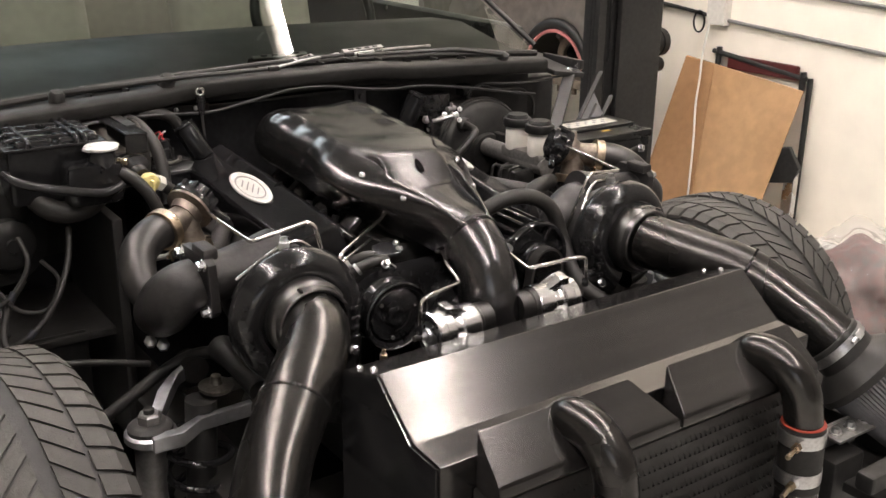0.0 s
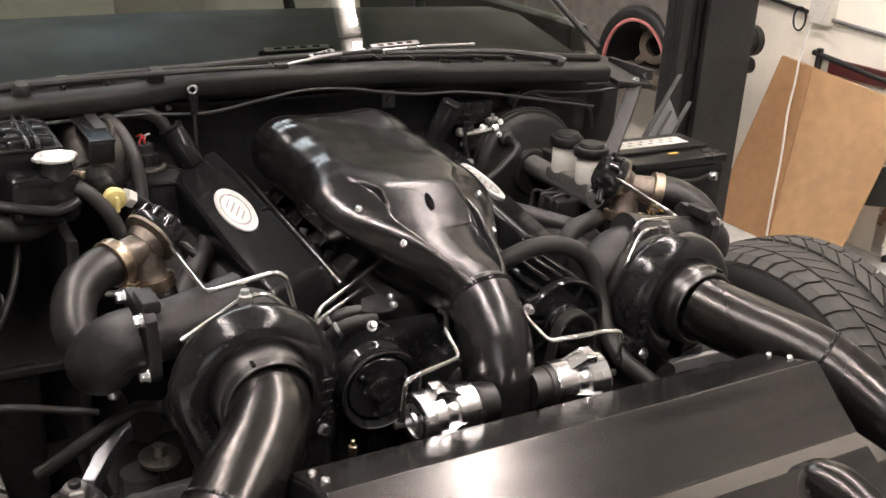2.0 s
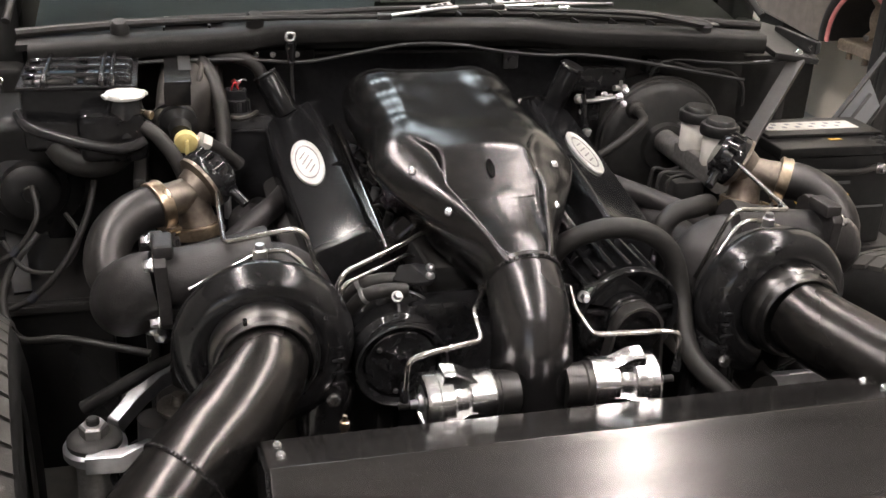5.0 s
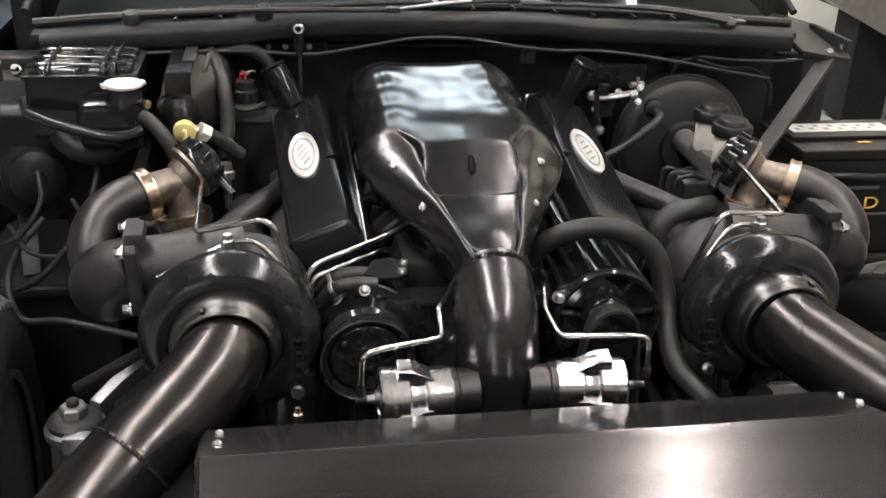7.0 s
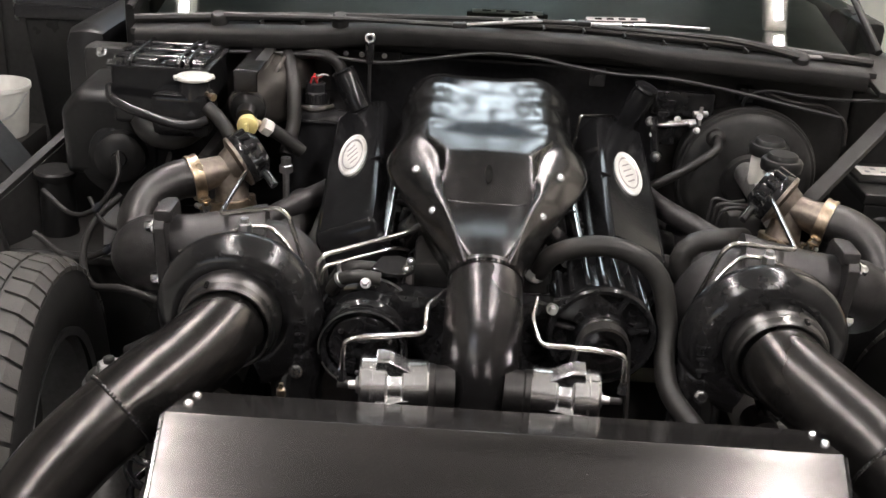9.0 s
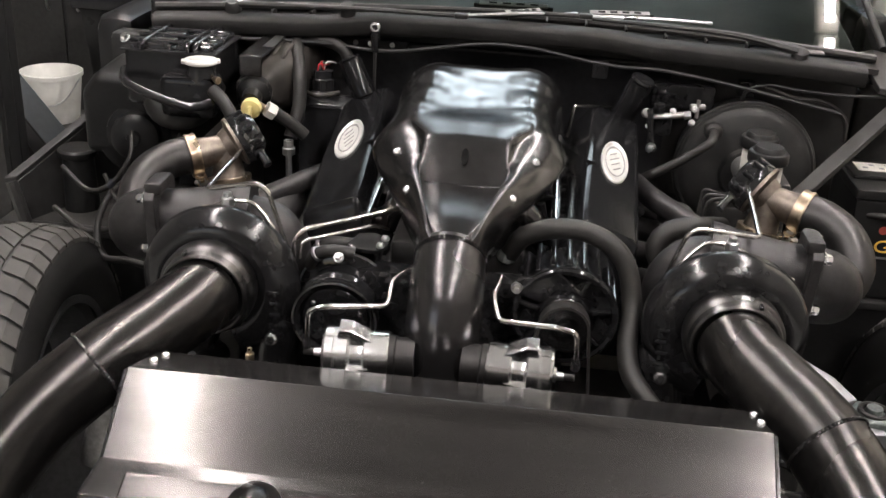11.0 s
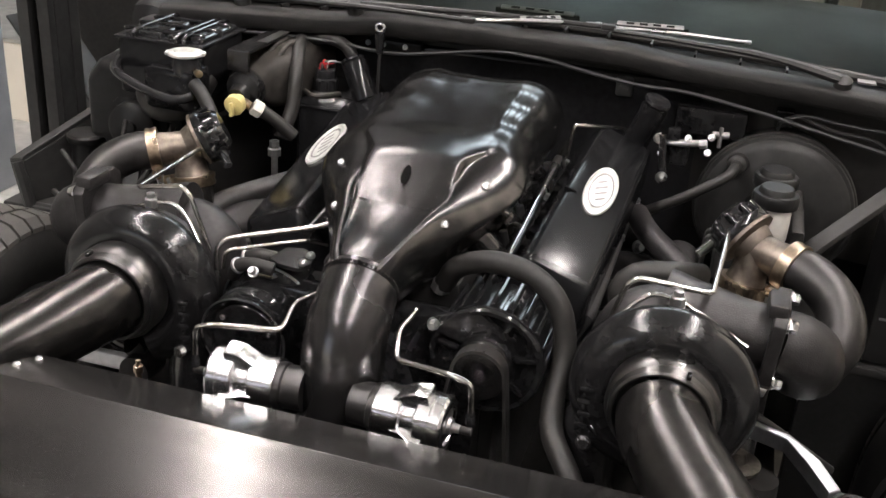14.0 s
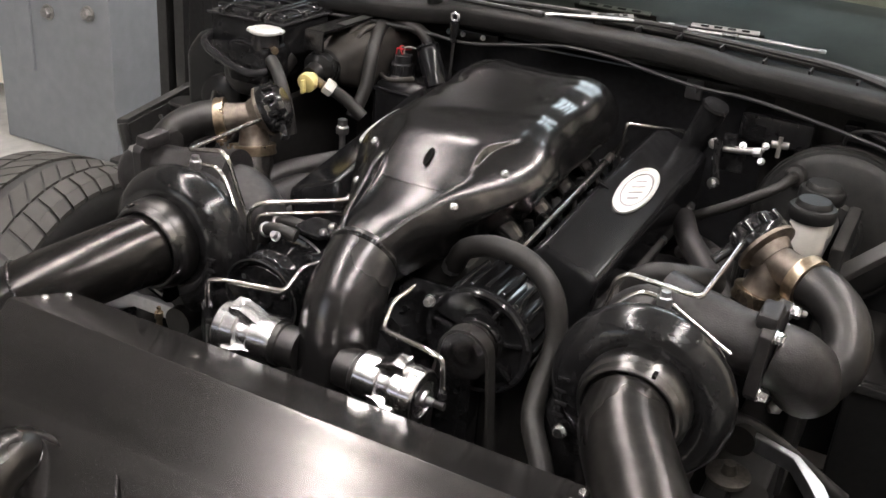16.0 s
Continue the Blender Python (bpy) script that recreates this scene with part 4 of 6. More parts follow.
# ---- power steering pump ----
pump = thing("steering_pump", "gloss black pump with a wide pulley and ringed hoses", "pump", (-0.185, 0.22, -0.1))
pm = along((-0.184, 0.300, -0.022), (-0.183, 0.0, -0.034))
part("body", Geo().lathe([(0.03, -0.01), (0.060, -0.004), (0.068, 0.010), (0.070, 0.030), (0.069, 0.044), (0.064, 0.047), (0.052, 0.050), (0.050, 0.072), (0.054, 0.084)], pm, 48), gloss_black, pump)
part("body_edge", Geo().lathe([(0.0690, 0.0425), (0.0702, 0.0440), (0.0695, 0.0458), (0.0675, 0.0462)], pm, 56, caps=False), zinc, pump, "bare machined edge")
part("pulley", Geo().lathe([(0.050, 0.080), (0.0570, 0.083), (0.0590, 0.086), (0.0590, 0.092), (0.0575, 0.094), (0.0575, 0.114), (0.0590, 0.116), (0.0600, 0.120), (0.0600, 0.1225), (0.0585, 0.1235), (0.0555, 0.1200), (0.0505, 0.1170), (0.0495, 0.1080), (0.0475, 0.1080)], pm, 64, caps=False), gloss_black, pump, "gloss black pulley with a bare metal rim")
part("clutch_plate", Geo().lathe([(0.0470, 0.1080), (0.0470, 0.1155), (0.0455, 0.1170), (0.0300, 0.1165), (0.0290, 0.1150), (0.0270, 0.1150), (0.0260, 0.1168), (0.0180, 0.1175), (0.0165, 0.1225), (0.0110, 0.1230), (0.0095, 0.1190), (0.0, 0.1190)], pm, 56), gloss_black, pump, "gloss black clutch plate")
for k in range(3):
    a = 120 * k + 20
    q = pm @ pose(0, 0, 0, 0, 0, a)
    part("clutch_spring", Geo().box((0.0300, 0, 0.1180), (0.026, 0.010, 0.0022), 0.0008, q), satin_black, pump)
    part("rivet", button(Geo(), q @ Vector((0.0390, 0, 0.1190)), q @ Vector((0.0390, 0, 1)), 0.0036, 0.003), flange_metal, pump)
for k in range(9):
    a = 40 * k + 8
    part("body_rib", Geo().box((0.0640, 0, 0.020), (0.014, 0.006, 0.046), 0.002, pm @ pose(0, 0, 0, 0, 0, a)), gloss_black, pump)
part("rim_edge", Geo().lathe([(0.0598, 0.1218), (0.0604, 0.1232), (0.0588, 0.1240), (0.0578, 0.1230)], pm, 64, caps=False), flange_metal, pump, "bare metal rim edge")
for k in range(3):
    p = pm @ Vector((0.019 * math.cos(2.1 * k + 0.5), 0.019 * math.sin(2.1 * k + 0.5), 0.113))
    part("bolt", bolt(Geo(), p, p + Vector((0, -1, 0)), 0.004, 0.004), dark_metal, pump)
for k, z in enumerate((0.030, 0.052)):
    part("hose", Geo().tube([(-0.236, 0.285 - 0.03 * k, 0.020), (-0.222, 0.272 - 0.03 * k, 0.044), (-0.196, 0.265 - 0.03 * k, 0.054), (-0.168, 0.268 - 0.03 * k, 0.050)], 0.0095, n=14), rubber, pump, "short black hose")
    part("hose_ring", Geo().lathe([(0.0098, -0.003), (0.0112, -0.002), (0.0112, 0.002), (0.0098, 0.003)], along((-0.222, 0.272 - 0.03 * k, 0.044), (-0.196, 0.265 - 0.03 * k, 0.062)), 20), zinc, pump)
pc = along((-0.151, 0.266, 0.054), (-0.16, 0.19, 0.40))
part("cap_plate", Geo().prism([(-0.030, -0.014), (-0.010, -0.022), (0.018, -0.020), (0.030, -0.006), (0.028, 0.014), (0.004, 0.022), (-0.020, 0.016)], 0.008, pc), gloss_black, pump, "gloss black cast plate", bevel=0.002)
for dx, dy in ((0.022, 0.008), (0.020, -0.010)):
    p = pc @ Vector((dx, dy, 0.008))
    part("bolt", button(Geo(), p, p + pc.to_3x3() @ Vector((0, 0, 1)), 0.0062, 0.006), zinc, pump)
p = Vector((-0.185, 0.214, 0.054))
part("bolt", bolt(Geo(), p, p + Vector((0, -0.8, 0.7)), 0.0055, 0.010), zinc, pump)
part("return_line", Geo().bent([(-0.256, 0.244, 0.03), (-0.256, 0.246, 0.062), (-0.244, 0.252, 0.076), (-0.150, 0.318, 0.082), (-0.118, 0.335, 0.090), (-0.112, 0.36, 0.07)], 0.0036, 0.012), steel, pump, "bright bent steel line")
part("feed_line", Geo().bent([(-0.250, 0.252, 0.03), (-0.248, 0.254, 0.056), (-0.150, 0.312, 0.066), (-0.135, 0.34, 0.05)], 0.003, 0.012), steel, pump, "thin bright steel line")

# ---- hoses and headers ----
hose = thing("coolant_hose", "thick matt rubber coolant hose looping over the alternator", "hose", (0.2, 0.22, -0.1))
part("hose", Geo().tube([(0.050, 0.300, 0.046), (0.070, 0.288, 0.080), (0.118, 0.272, 0.104), (0.172, 0.264, 0.100), (0.212, 0.254, 0.070), (0.228, 0.240, 0.015), (0.226, 0.207, -0.035), (0.234, 0.175, -0.066), (0.268, 0.135, -0.098), (0.30, 0.08, -0.14)], 0.0145, n=22), rubber, hose)
part("fitting", Geo().lathe([(0.010, 0), (0.014, 0.004), (0.014, 0.016), (0.010, 0.018)], along((0.044, 0.300, 0.034), (0.052, 0.298, 0.06)), 8), zinc, hose, "blue-grey hose end fitting")
for side in (-1, 1):
    h = thing("exhaust_manifold", "matt black welded exhaust manifold pipes", "exhaust manifold", (side * 0.3, 0.55, -0.1), "pair of exhaust manifolds")
    for k in range(4):
        y = 0.43 + 0.11 * k
        part("runner", Geo().tube([(EX + side * 0.250, y, -0.05), (EX + side * 0.285, y - 0.01, -0.034), (side * 0.315, y - 0.05, -0.034), (side * 0.335, max(0.40, y - 0.12), -0.05 - 0.01 * k)], 0.021, n=18), cast_iron, h, "matt black pipe")
    part("collector", Geo().tube([(side * 0.335, 0.66, -0.02), (side * 0.342, 0.52, -0.015), (side * 0.345, 0.40, -0.01), (side * 0.345, 0.34, -0.005)], 0.034, n=22), cast_iron, h)
up_pipe = thing("coolant_pipe", "dark rubber pipe bending behind the turbocharger", "hose", (0.25, 0.38, -0.05))
part("pipe", Geo().tube([(0.375, 0.45, 0.056), (0.331, 0.412, 0.068), (0.290, 0.402, 0.062), (0.271, 0.397, 0.036), (0.284, 0.392, 0.000), (0.282, 0.388, -0.040), (0.266, 0.380, -0.10)], 0.0165, n=20), rubber, up_pipe)
for side in (-1, 1):
    cr = thing("feed_pipe", "dull black pipe from the cylinder head to the turbocharger", "pipe", (side * 0.3, 0.6, 0.0), "feed pipes")
    part("pipe", Geo().tube([(side * 0.258, 0.70, 0.030), (side * 0.285, 0.635, 0.027), (side * 0.330, 0.56, 0.024), (side * 0.372, 0.49, 0.018), (side * 0.395, 0.45, 0.0)], 0.0185, n=20), cast_iron, cr)
    for z in (0.028, -0.017):
        part("bolt", bolt(Geo(), (side * 0.268, 0.677, z), (side * 0.45, 0.45, z + 0.1), 0.008, 0.012), zinc, cr)

# ---- brake booster and master cylinder ----
boost = thing("brake_booster", "dull black round brake booster on the firewall", "brake booster", (0.465, 0.86, -0.05))
bmx = along((0.472, 0.925, 0.026), (0.466, 0.5, 0.042))
part("shell", Geo().lathe([(0.100, 0.0), (0.122, 0.03), (0.126, 0.07), (0.128, 0.09), (0.132, 0.094), (0.133, 0.098), (0.131, 0.101), (0.128, 0.1015), (0.1275, 0.104), (0.129, 0.106), (0.127, 0.110), (0.122, 0.111), (0.118, 0.116), (0.108, 0.121), (0.070, 0.127), (0.050, 0.128), (0.046, 0.140), (0.02, 0.143)], bmx, 64), dark_metal, boost)
part("check_valve", Geo().lathe([(0.018, 0), (0.016, 0.012), (0.010, 0.016), (0.009, 0.03), (0.0, 0.03)], along((0.400, 0.800, 0.108), (0.385, 0.68, 0.116)), 20), rubber, boost, "black rubber check valve")
part("vacuum_hose", Geo().tube([(0.397, 0.775, 0.110), (0.388, 0.735, 0.106), (0.360, 0.722, 0.088), (0.320, 0.715, 0.062), (0.27, 0.72, 0.03)], 0.0085, n=14), rubber, boost, "black vacuum hose")
mc = thing("master_cylinder", "grey cast master cylinder with two milky bottles and black caps", "master cylinder", (0.457, 0.66, 0.0))
part("casting", Geo().tube([(0.460, 0.78, 0.050), (0.458, 0.68, 0.050), (0.457, 0.555, 0.050)], 0.022, n=24).box((0.457, 0.63, 0.064), (0.045, 0.14, 0.03), 0.008), cast_grey, mc, "grey cast cylinder")
for y in (0.586, 0.666):
    m = along((0.457, y, 0.066), (0.457, y, 1))
    b = part("bottle", Geo().lathe([(0.020, 0.0), (0.026, 0.010), (0.0265, 0.052), (0.024, 0.058), (0.024, 0.064)], m, 36), white_plastic, mc, "milky white fluid bottle")
    part("cap", Geo().lathe([(0.026, 0.058), (0.0325, 0.060), (0.0335, 0.064), (0.0335, 0.074), (0.031, 0.078), (0.026, 0.079), (0.024, 0.085), (0.022, 0.087), (0.0, 0.087)], m, 40), plastic, b, "black screw cap")
part("valve_block", Geo().box((0.415, 0.615, 0.018), (0.06, 0.07, 0.05), 0.008), dark_metal, mc, "dark valve block")
for k in range(3):
    part("brake_line", Geo().bent([(0.430, 0.60 + 0.03 * k, 0.040), (0.400, 0.585 + 0.03 * k, 0.056 - 0.008 * k), (0.372, 0.585 + 0.03 * k, 0.050), (0.368, 0.59 + 0.03 * k, -0.05)], 0.0036, 0.012), dark_metal, mc, "thin dark brake line")

# ---- battery ----
bat = thing("battery", "black car battery with a white top label and yellow lettering", "battery", (0.765, 0.74, -0.14))
part("case", Geo().box((0.765, 0.745, -0.045), (0.255, 0.170, 0.185), 0.006), plastic, bat, "black plastic case")
part("lid", Geo().box((0.765, 0.745, 0.057), (0.262, 0.176, 0.020), 0.005).box((0.765, 0.765, 0.070), (0.250, 0.10, 0.008), 0.003), plastic, bat, "black lid")
part("top_label", Geo().box((0.755, 0.765, 0.0748), (0.20, 0.045, 0.0016), 0.0003), white_plastic, bat, "white label strip with plain grey bars")
g = Geo()
for k in range(12):
    g.box((0.670 + 0.0145 * k, 0.757 + 0.016 * (k % 2), 0.0758), (0.009, 0.008, 0.0006), 0)
tagged(part("label_bar", g, grey_paint, bat), kind="stuff")
yellow = material("yellow print", (0.66, 0.40, 0.07), 0.45, spots=0.2, scale=60)
part("sticker", Geo().box((0.775, 0.700, 0.0678), (0.026, 0.010, 0.001), 0.0003), yellow, bat, "small yellow sticker")
cu = bpy.data.curves.new("lettering", "FONT")
cu.body, cu.size, cu.extrude = "GOLD", 0.033, 0.0006
cu.materials.append(yellow)
tx = new("lettering", cu)
tx.matrix_basis = pose(0.681, 0.6585, -0.047, 90, 0, 0) @ Matrix.Diagonal((1.32, 1.0, 1.0, 1.0))
tx.parent = bat
tx.matrix_parent_inverse = bat.matrix_basis.inverted()
tx["label"] = "yellow printed word"
dim_print = material("dim grey print", (0.10, 0.10, 0.10), 0.5, spots=0.2)
part("front_band", Geo().box((0.765, 0.6590, -0.058), (0.235, 0.0012, 0.004), 0).box((0.755, 0.6590, -0.006), (0.085, 0.0012, 0.006), 0), dim_print, bat, "thin grey printed bars")
part("print_dot", Geo().lathe([(0.0075, 0), (0.0075, 0.0012), (0.0, 0.0012)], along((0.693, 0.6595, -0.006), (0.693, 0.60, -0.006)), 24), material("dull red print", (0.30, 0.05, 0.04), 0.5, spots=0.2), bat, "dull red printed dot")
part("terminal_cable", Geo().tube([(0.66, 0.665, 0.020), (0.72, 0.648, 0.022), (0.80, 0.650, 0.018), (0.845, 0.655, 0.024)], 0.006, n=10), rubber, bat, "black battery cable")
part("terminal", Geo().lathe([(0.010, 0), (0.010, 0.012), (0.006, 0.016), (0.0, 0.016)], along((0.848, 0.655, 0.022), (0.90, 0.60, 0.03)), 12), zinc, bat)

# ---- chassis, braces, suspension ----
chassis = thing("chassis", "black painted chassis with inner wheel housings", "chassis", (0, 0.4, -0.52))
# Dark sheet added so gaps below the engine show no bright floor.
part("under_tray", Geo().box((0, 0.36, -0.535), (1.16, 1.25, 0.02), 0.004), dark_metal, chassis, "black sheet added to hide the floor below the engine")
for s in (-1, 1):
    part("frame_rail", Geo().box((s * 0.455, 0.34, -0.34), (0.09, 1.25, 0.13), 0.012), dark_metal, chassis, "black frame rail")
    part("inner_panel", Geo().box((s * 0.50, 0.78, -0.14), (0.02, 0.34, 0.44), 0.006), dark_metal, chassis, "black inner panel")
    part("wheel_housing", Geo().box((s * 0.72, 0.665, -0.30), (0.32, 0.018, 0.32), 0.006), plastic, chassis, "black plastic wheel housing")
    part("shelf", Geo().box((s * 0.72, 0.80, -0.150), (0.44, 0.30, 0.016), 0.004), dark_metal, chassis)
    part("crossmember", Geo().box((s * 0.25, 0.25, -0.42), (0.40, 0.12, 0.10), 0.015), dark_metal, chassis)
part("nose_beam", Geo().box((0.02, -0.40, -0.36), (1.5, 0.05, 0.06), 0.01).box((0.60, -0.30, -0.30), (0.05, 0.36, 0.05), 0.01), dark_metal, chassis, "black nose beam")
for s in (1, -1):
    br = thing("brace_bar", "dull black flat brace bar from the hinge to the frame", "brace", (s * 0.65, 0.72, 0.1), "brace bars")
    a, b = Vector((s * 0.738, 0.806, 0.205)), Vector((s * 0.502, 0.615, 0.03))
    if s < 0:
        a, b = Vector((-0.735, 0.90, 0.16)), Vector((-0.70, 0.70, -0.14))
    m = along(b, a)
    part("bar", Geo().box((0, 0, (a - b).length / 2), (0.030, 0.012, (a - b).length), 0.003, m), dark_metal, br)
    for k in (0.03, -0.01):
        p = a + Vector((k * s * 0.8, -0.004, 0.004 + k * 0.3))
        part("bolt", bolt(Geo(), p, p + Vector((-0.1, -0.6, 0.8)), 0.008, 0.009), polished, br)
hinge = thing("hinge_bracket", "dull black bonnet hinge bracket with bright bolts", "bracket", (0.75, 0.86, 0.18))
part("plate", Geo().prism([(-0.06, -0.07), (0.03, -0.085), (0.05, -0.02), (0.045, 0.10), (-0.02, 0.15), (-0.06, 0.11)], 0.012, pose(0.735, 0.865, 0.205, 8, 6, 0)), dark_metal, hinge, bevel=0.003)
part("rib", Geo().box((0.76, 0.86, 0.222), (0.012, 0.15, 0.024), 0.003), dark_metal, hinge)

cup_grey = material("worn greenish grey casting", (0.11, 0.125, 0.12), 0.38, metal=0.4, spots=0.4, scale=60, bump=0.2, bscale=200)
for s in (-1, 1):
    arm = thing("control_arm", "bare forged aluminium upper control arm with ball joint", "control arm", (s * 0.58, 0.31, -0.2), "upper control arms")
    J = Vector((-0.573 if s < 0 else 0.614, 0.300, -0.168))
    for pts in ([J + Vector((s * 0.010, -0.036, -0.014)), J + Vector((-s * 0.035, -0.044, -0.010)), J + Vector((-s * 0.070, -0.036, 0.0)), Vector((s * 0.395, 0.262, -0.165))],
                [J + Vector((-s * 0.022, 0.030, -0.006)), J + Vector((-s * 0.050, 0.070, 0.006)), J + Vector((-s * 0.085, 0.108, 0.014)), Vector((s * 0.450, 0.430, -0.150))]):
        rings = []
        for i, (p, w, h) in enumerate(zip(pts, (0.010, 0.011, 0.007, 0.007), (0.013, 0.013, 0.012, 0.013))):
            d = (pts[min(i + 1, 3)] - pts[max(i - 1, 0)]).normalized()
            n = d.cross(Vector((0, 0, 1))).normalized()
            rings.append([p + n * w - Vector((0, 0, h)), p + n * w + Vector((0, 0, h)), p - n * w + Vector((0, 0, h)), p - n * w - Vector((0, 0, h))])
        part("leg", Geo().loft(rings), forged, arm, "bare forged leg", bevel=0.003)
    part("eye", Geo().lathe([(0.026, -0.026), (0.038, -0.024), (0.0415, -0.020), (0.0415, -0.010), (0.038, -0.007), (0.028, -0.004)], along(J, J + Vector((0, 0, 1))), 36), forged, arm, "bare forged ball joint eye")
    jm = along(J, J + Vector((0, 0, 1)))
    if s > 0:
        bj = part("ball_joint", Geo().lathe([(0.027, -0.02), (0.038, -0.014), (0.038, 0.002), (0.035, 0.008), (0.028, 0.010), (0.025, 0.009), (0.0, 0.006)], jm, 6), cup_grey, arm, "worn grey hexagon ball joint cup", bevel=0.002)
        part("ring", Geo().lathe([(0.024, 0.006), (0.024, 0.013), (0.020, 0.015), (0.017, 0.013), (0.016, 0.008)], jm, 28, caps=False), dark_metal, bj, "black ring")
        part("stud", Geo().lathe([(0.013, 0.007), (0.012, 0.017), (0.009, 0.019), (0.0, 0.019)], jm, 14), cup_grey, bj)
    else:
        bj = part("ball_joint", Geo().lathe([(0.026, -0.02), (0.036, -0.014), (0.036, 0.000), (0.031, 0.005), (0.024, 0.007), (0.0, 0.007)], jm, 32), dark_metal, arm, "dull black ball joint cup")
        part("nut", Geo().lathe([(0.019, 0.006), (0.019, 0.020), (0.016, 0.023), (0.009, 0.023)], jm, 6), cast_grey, bj, "grey hexagon nut")
        part("stud", Geo().lathe([(0.0085, 0.02), (0.0085, 0.030), (0.006, 0.032), (0.0, 0.032)], jm, 16), dark_metal, bj)
    part("knuckle", Geo().tube([J + Vector((0, 0, -0.01)), J + Vector((s * 0.005, 0, -0.10)), J + Vector((s * 0.02, -0.01, -0.22))], [0.028, 0.024, 0.04], n=18), cast_grey, arm, "bare cast knuckle")
    part("bushing", Geo().tube([(s * 0.395, 0.24, -0.165), (s * 0.395, 0.29, -0.165)], 0.024, n=20, smooth=False), rubber, arm)
    part("bushing", Geo().tube([(s * 0.45, 0.41, -0.15), (s * 0.45, 0.455, -0.15)], 0.024, n=20, smooth=False), rubber, arm)
    part("mount", Geo().lathe([(0.027, 0), (0.0285, 0.004), (0.0285, 0.007), (0.025, 0.009), (0.011, 0.010), (0.010, 0.013), (0.008, 0.024), (0.0, 0.024)], along((s * 0.462, 0.292, -0.130), (s * 0.455, 0.27, 0.4)), 28), dull_brass, arm, "dull brass damper mount washer")
    sp = thing("coil_spring", "black coil spring round the damper", "spring", (s * 0.50, 0.29, -0.45), "front springs")
    part("coil", Geo().tube([(s * 0.500 + 0.052 * math.cos(2 * math.pi * k / 16), 0.29 + 0.052 * math.sin(2 * math.pi * k / 16), -0.195 - 0.0030 * k) for k in range(92)], 0.0065, n=10, step=0.02), gloss_black, sp)
    part("damper", Geo().tube([(s * 0.49, 0.29, -0.14), (s * 0.51, 0.29, -0.50)], 0.026, n=20, smooth=False), dark_metal, sp)
    st = thing("steering_joint", "dark metal steering joint with bright nuts", "joint", (s * 0.41, 0.36, -0.15), "steering joints")
    part("housing", Geo().tube([(s * 0.405, 0.405, -0.115), (s * 0.405, 0.34, -0.125), (s * 0.403, 0.255, -0.135)], [0.024, 0.016, 0.018], n=20), dark_metal, st)
    part("rod", Geo().tube([(s * 0.405, 0.40, -0.118), (s * 0.47, 0.44, -0.14), (s * 0.60, 0.46, -0.22)], 0.011, n=12), dark_metal, st)
    for k, (x, y) in enumerate(((0.492, 0.512), (0.478, 0.486))):
        part("nut", Geo().lathe([(0.011, 0), (0.011, 0.02), (0.007, 0.022), (0.0, 0.024)], along((s * x, y, -0.126), (s * x + 0.2 * s, y - 0.6, 0.3)), 6), zinc, st)
nose = thing("nose_support", "black front support plate with bolts", "bracket", (0.6, -0.2, -0.4))
part("plate", Geo().box((0.66, -0.16, -0.33), (0.44, 0.46, 0.02), 0.005), dark_metal, nose)
part("rail", Geo().box((0.62, -0.36, -0.26), (0.50, 0.035, 0.035), 0.008, pose(0, 0, 0)), dark_metal, nose)
part("bracket", Geo().box((0.47, -0.26, -0.235), (0.12, 0.05, 0.006), 0.002).box((0.47, -0.238, -0.26), (0.12, 0.006, 0.06), 0.002), cast_grey, nose, "bare metal bracket")
for x in (0.43, 0.47, 0.51):
    part("bolt", bolt(Geo(), (x, -0.262, -0.232), (x, -0.3, 1), 0.008, 0.010), zinc, nose)
for p in ((-0.275, 0.075, -0.045), (0.272, 0.186, -0.05)):
    b = thing("brass_fitting", "small upright brass drain fitting", "fitting", p, "brass fittings")
    part("stem", Geo().lathe([(0.004, -0.05), (0.004, 0.004), (0.006, 0.005), (0.006, 0.014), (0.003, 0.015), (0.003, 0.022), (0.0, 0.022)], along(p, Vector(p) + Vector((0.02, -0.02, 1))), 8), brass, b)
# ---- expansion tank and heater box ----
tank_t = thing("expansion_tank", "glossy black ribbed expansion tank with a bare metal cap", "tank", (-0.58, 0.70, 0.08))
part("body", Geo().box((-0.580, 0.730, 0.166), (0.165, 0.155, 0.105), 0.010).box((-0.532, 0.628, 0.150), (0.100, 0.066, 0.078), 0.016), valve_black, tank_t, "glossy black tank body")
for k in range(2):
    for j in range(2):
        part("rib_pad", Geo().box((-0.612 + 0.075 * k, 0.766 - 0.072 * j, 0.218), (0.066 if k == 0 else 0.070, 0.066, 0.018), 0.008, seg=3), gloss_black, tank_t, "raised glossy pad")
for y in (0.676, 0.722, 0.770):
    part("edge_roll", Geo().tube([(-0.654, y, 0.2225), (-0.650, y, 0.2265), (-0.58, y, 0.2270), (-0.512, y, 0.2265), (-0.508, y, 0.2225)], 0.0042, n=12), gloss_black, tank_t, "glossy raised roll")
for x in (-0.626, -0.545, -0.530):
    part("edge_roll", Geo().tube([(x, 0.651, 0.2180), (x, 0.656, 0.2275), (x, 0.73, 0.2290), (x, 0.802, 0.2275), (x, 0.807, 0.2180)], 0.0046, n=12), gloss_black, tank_t, "glossy raised roll")
part("seam", Geo().box((-0.580, 0.730, 0.2145), (0.172, 0.162, 0.005), 0.002), plastic_gloss, tank_t)
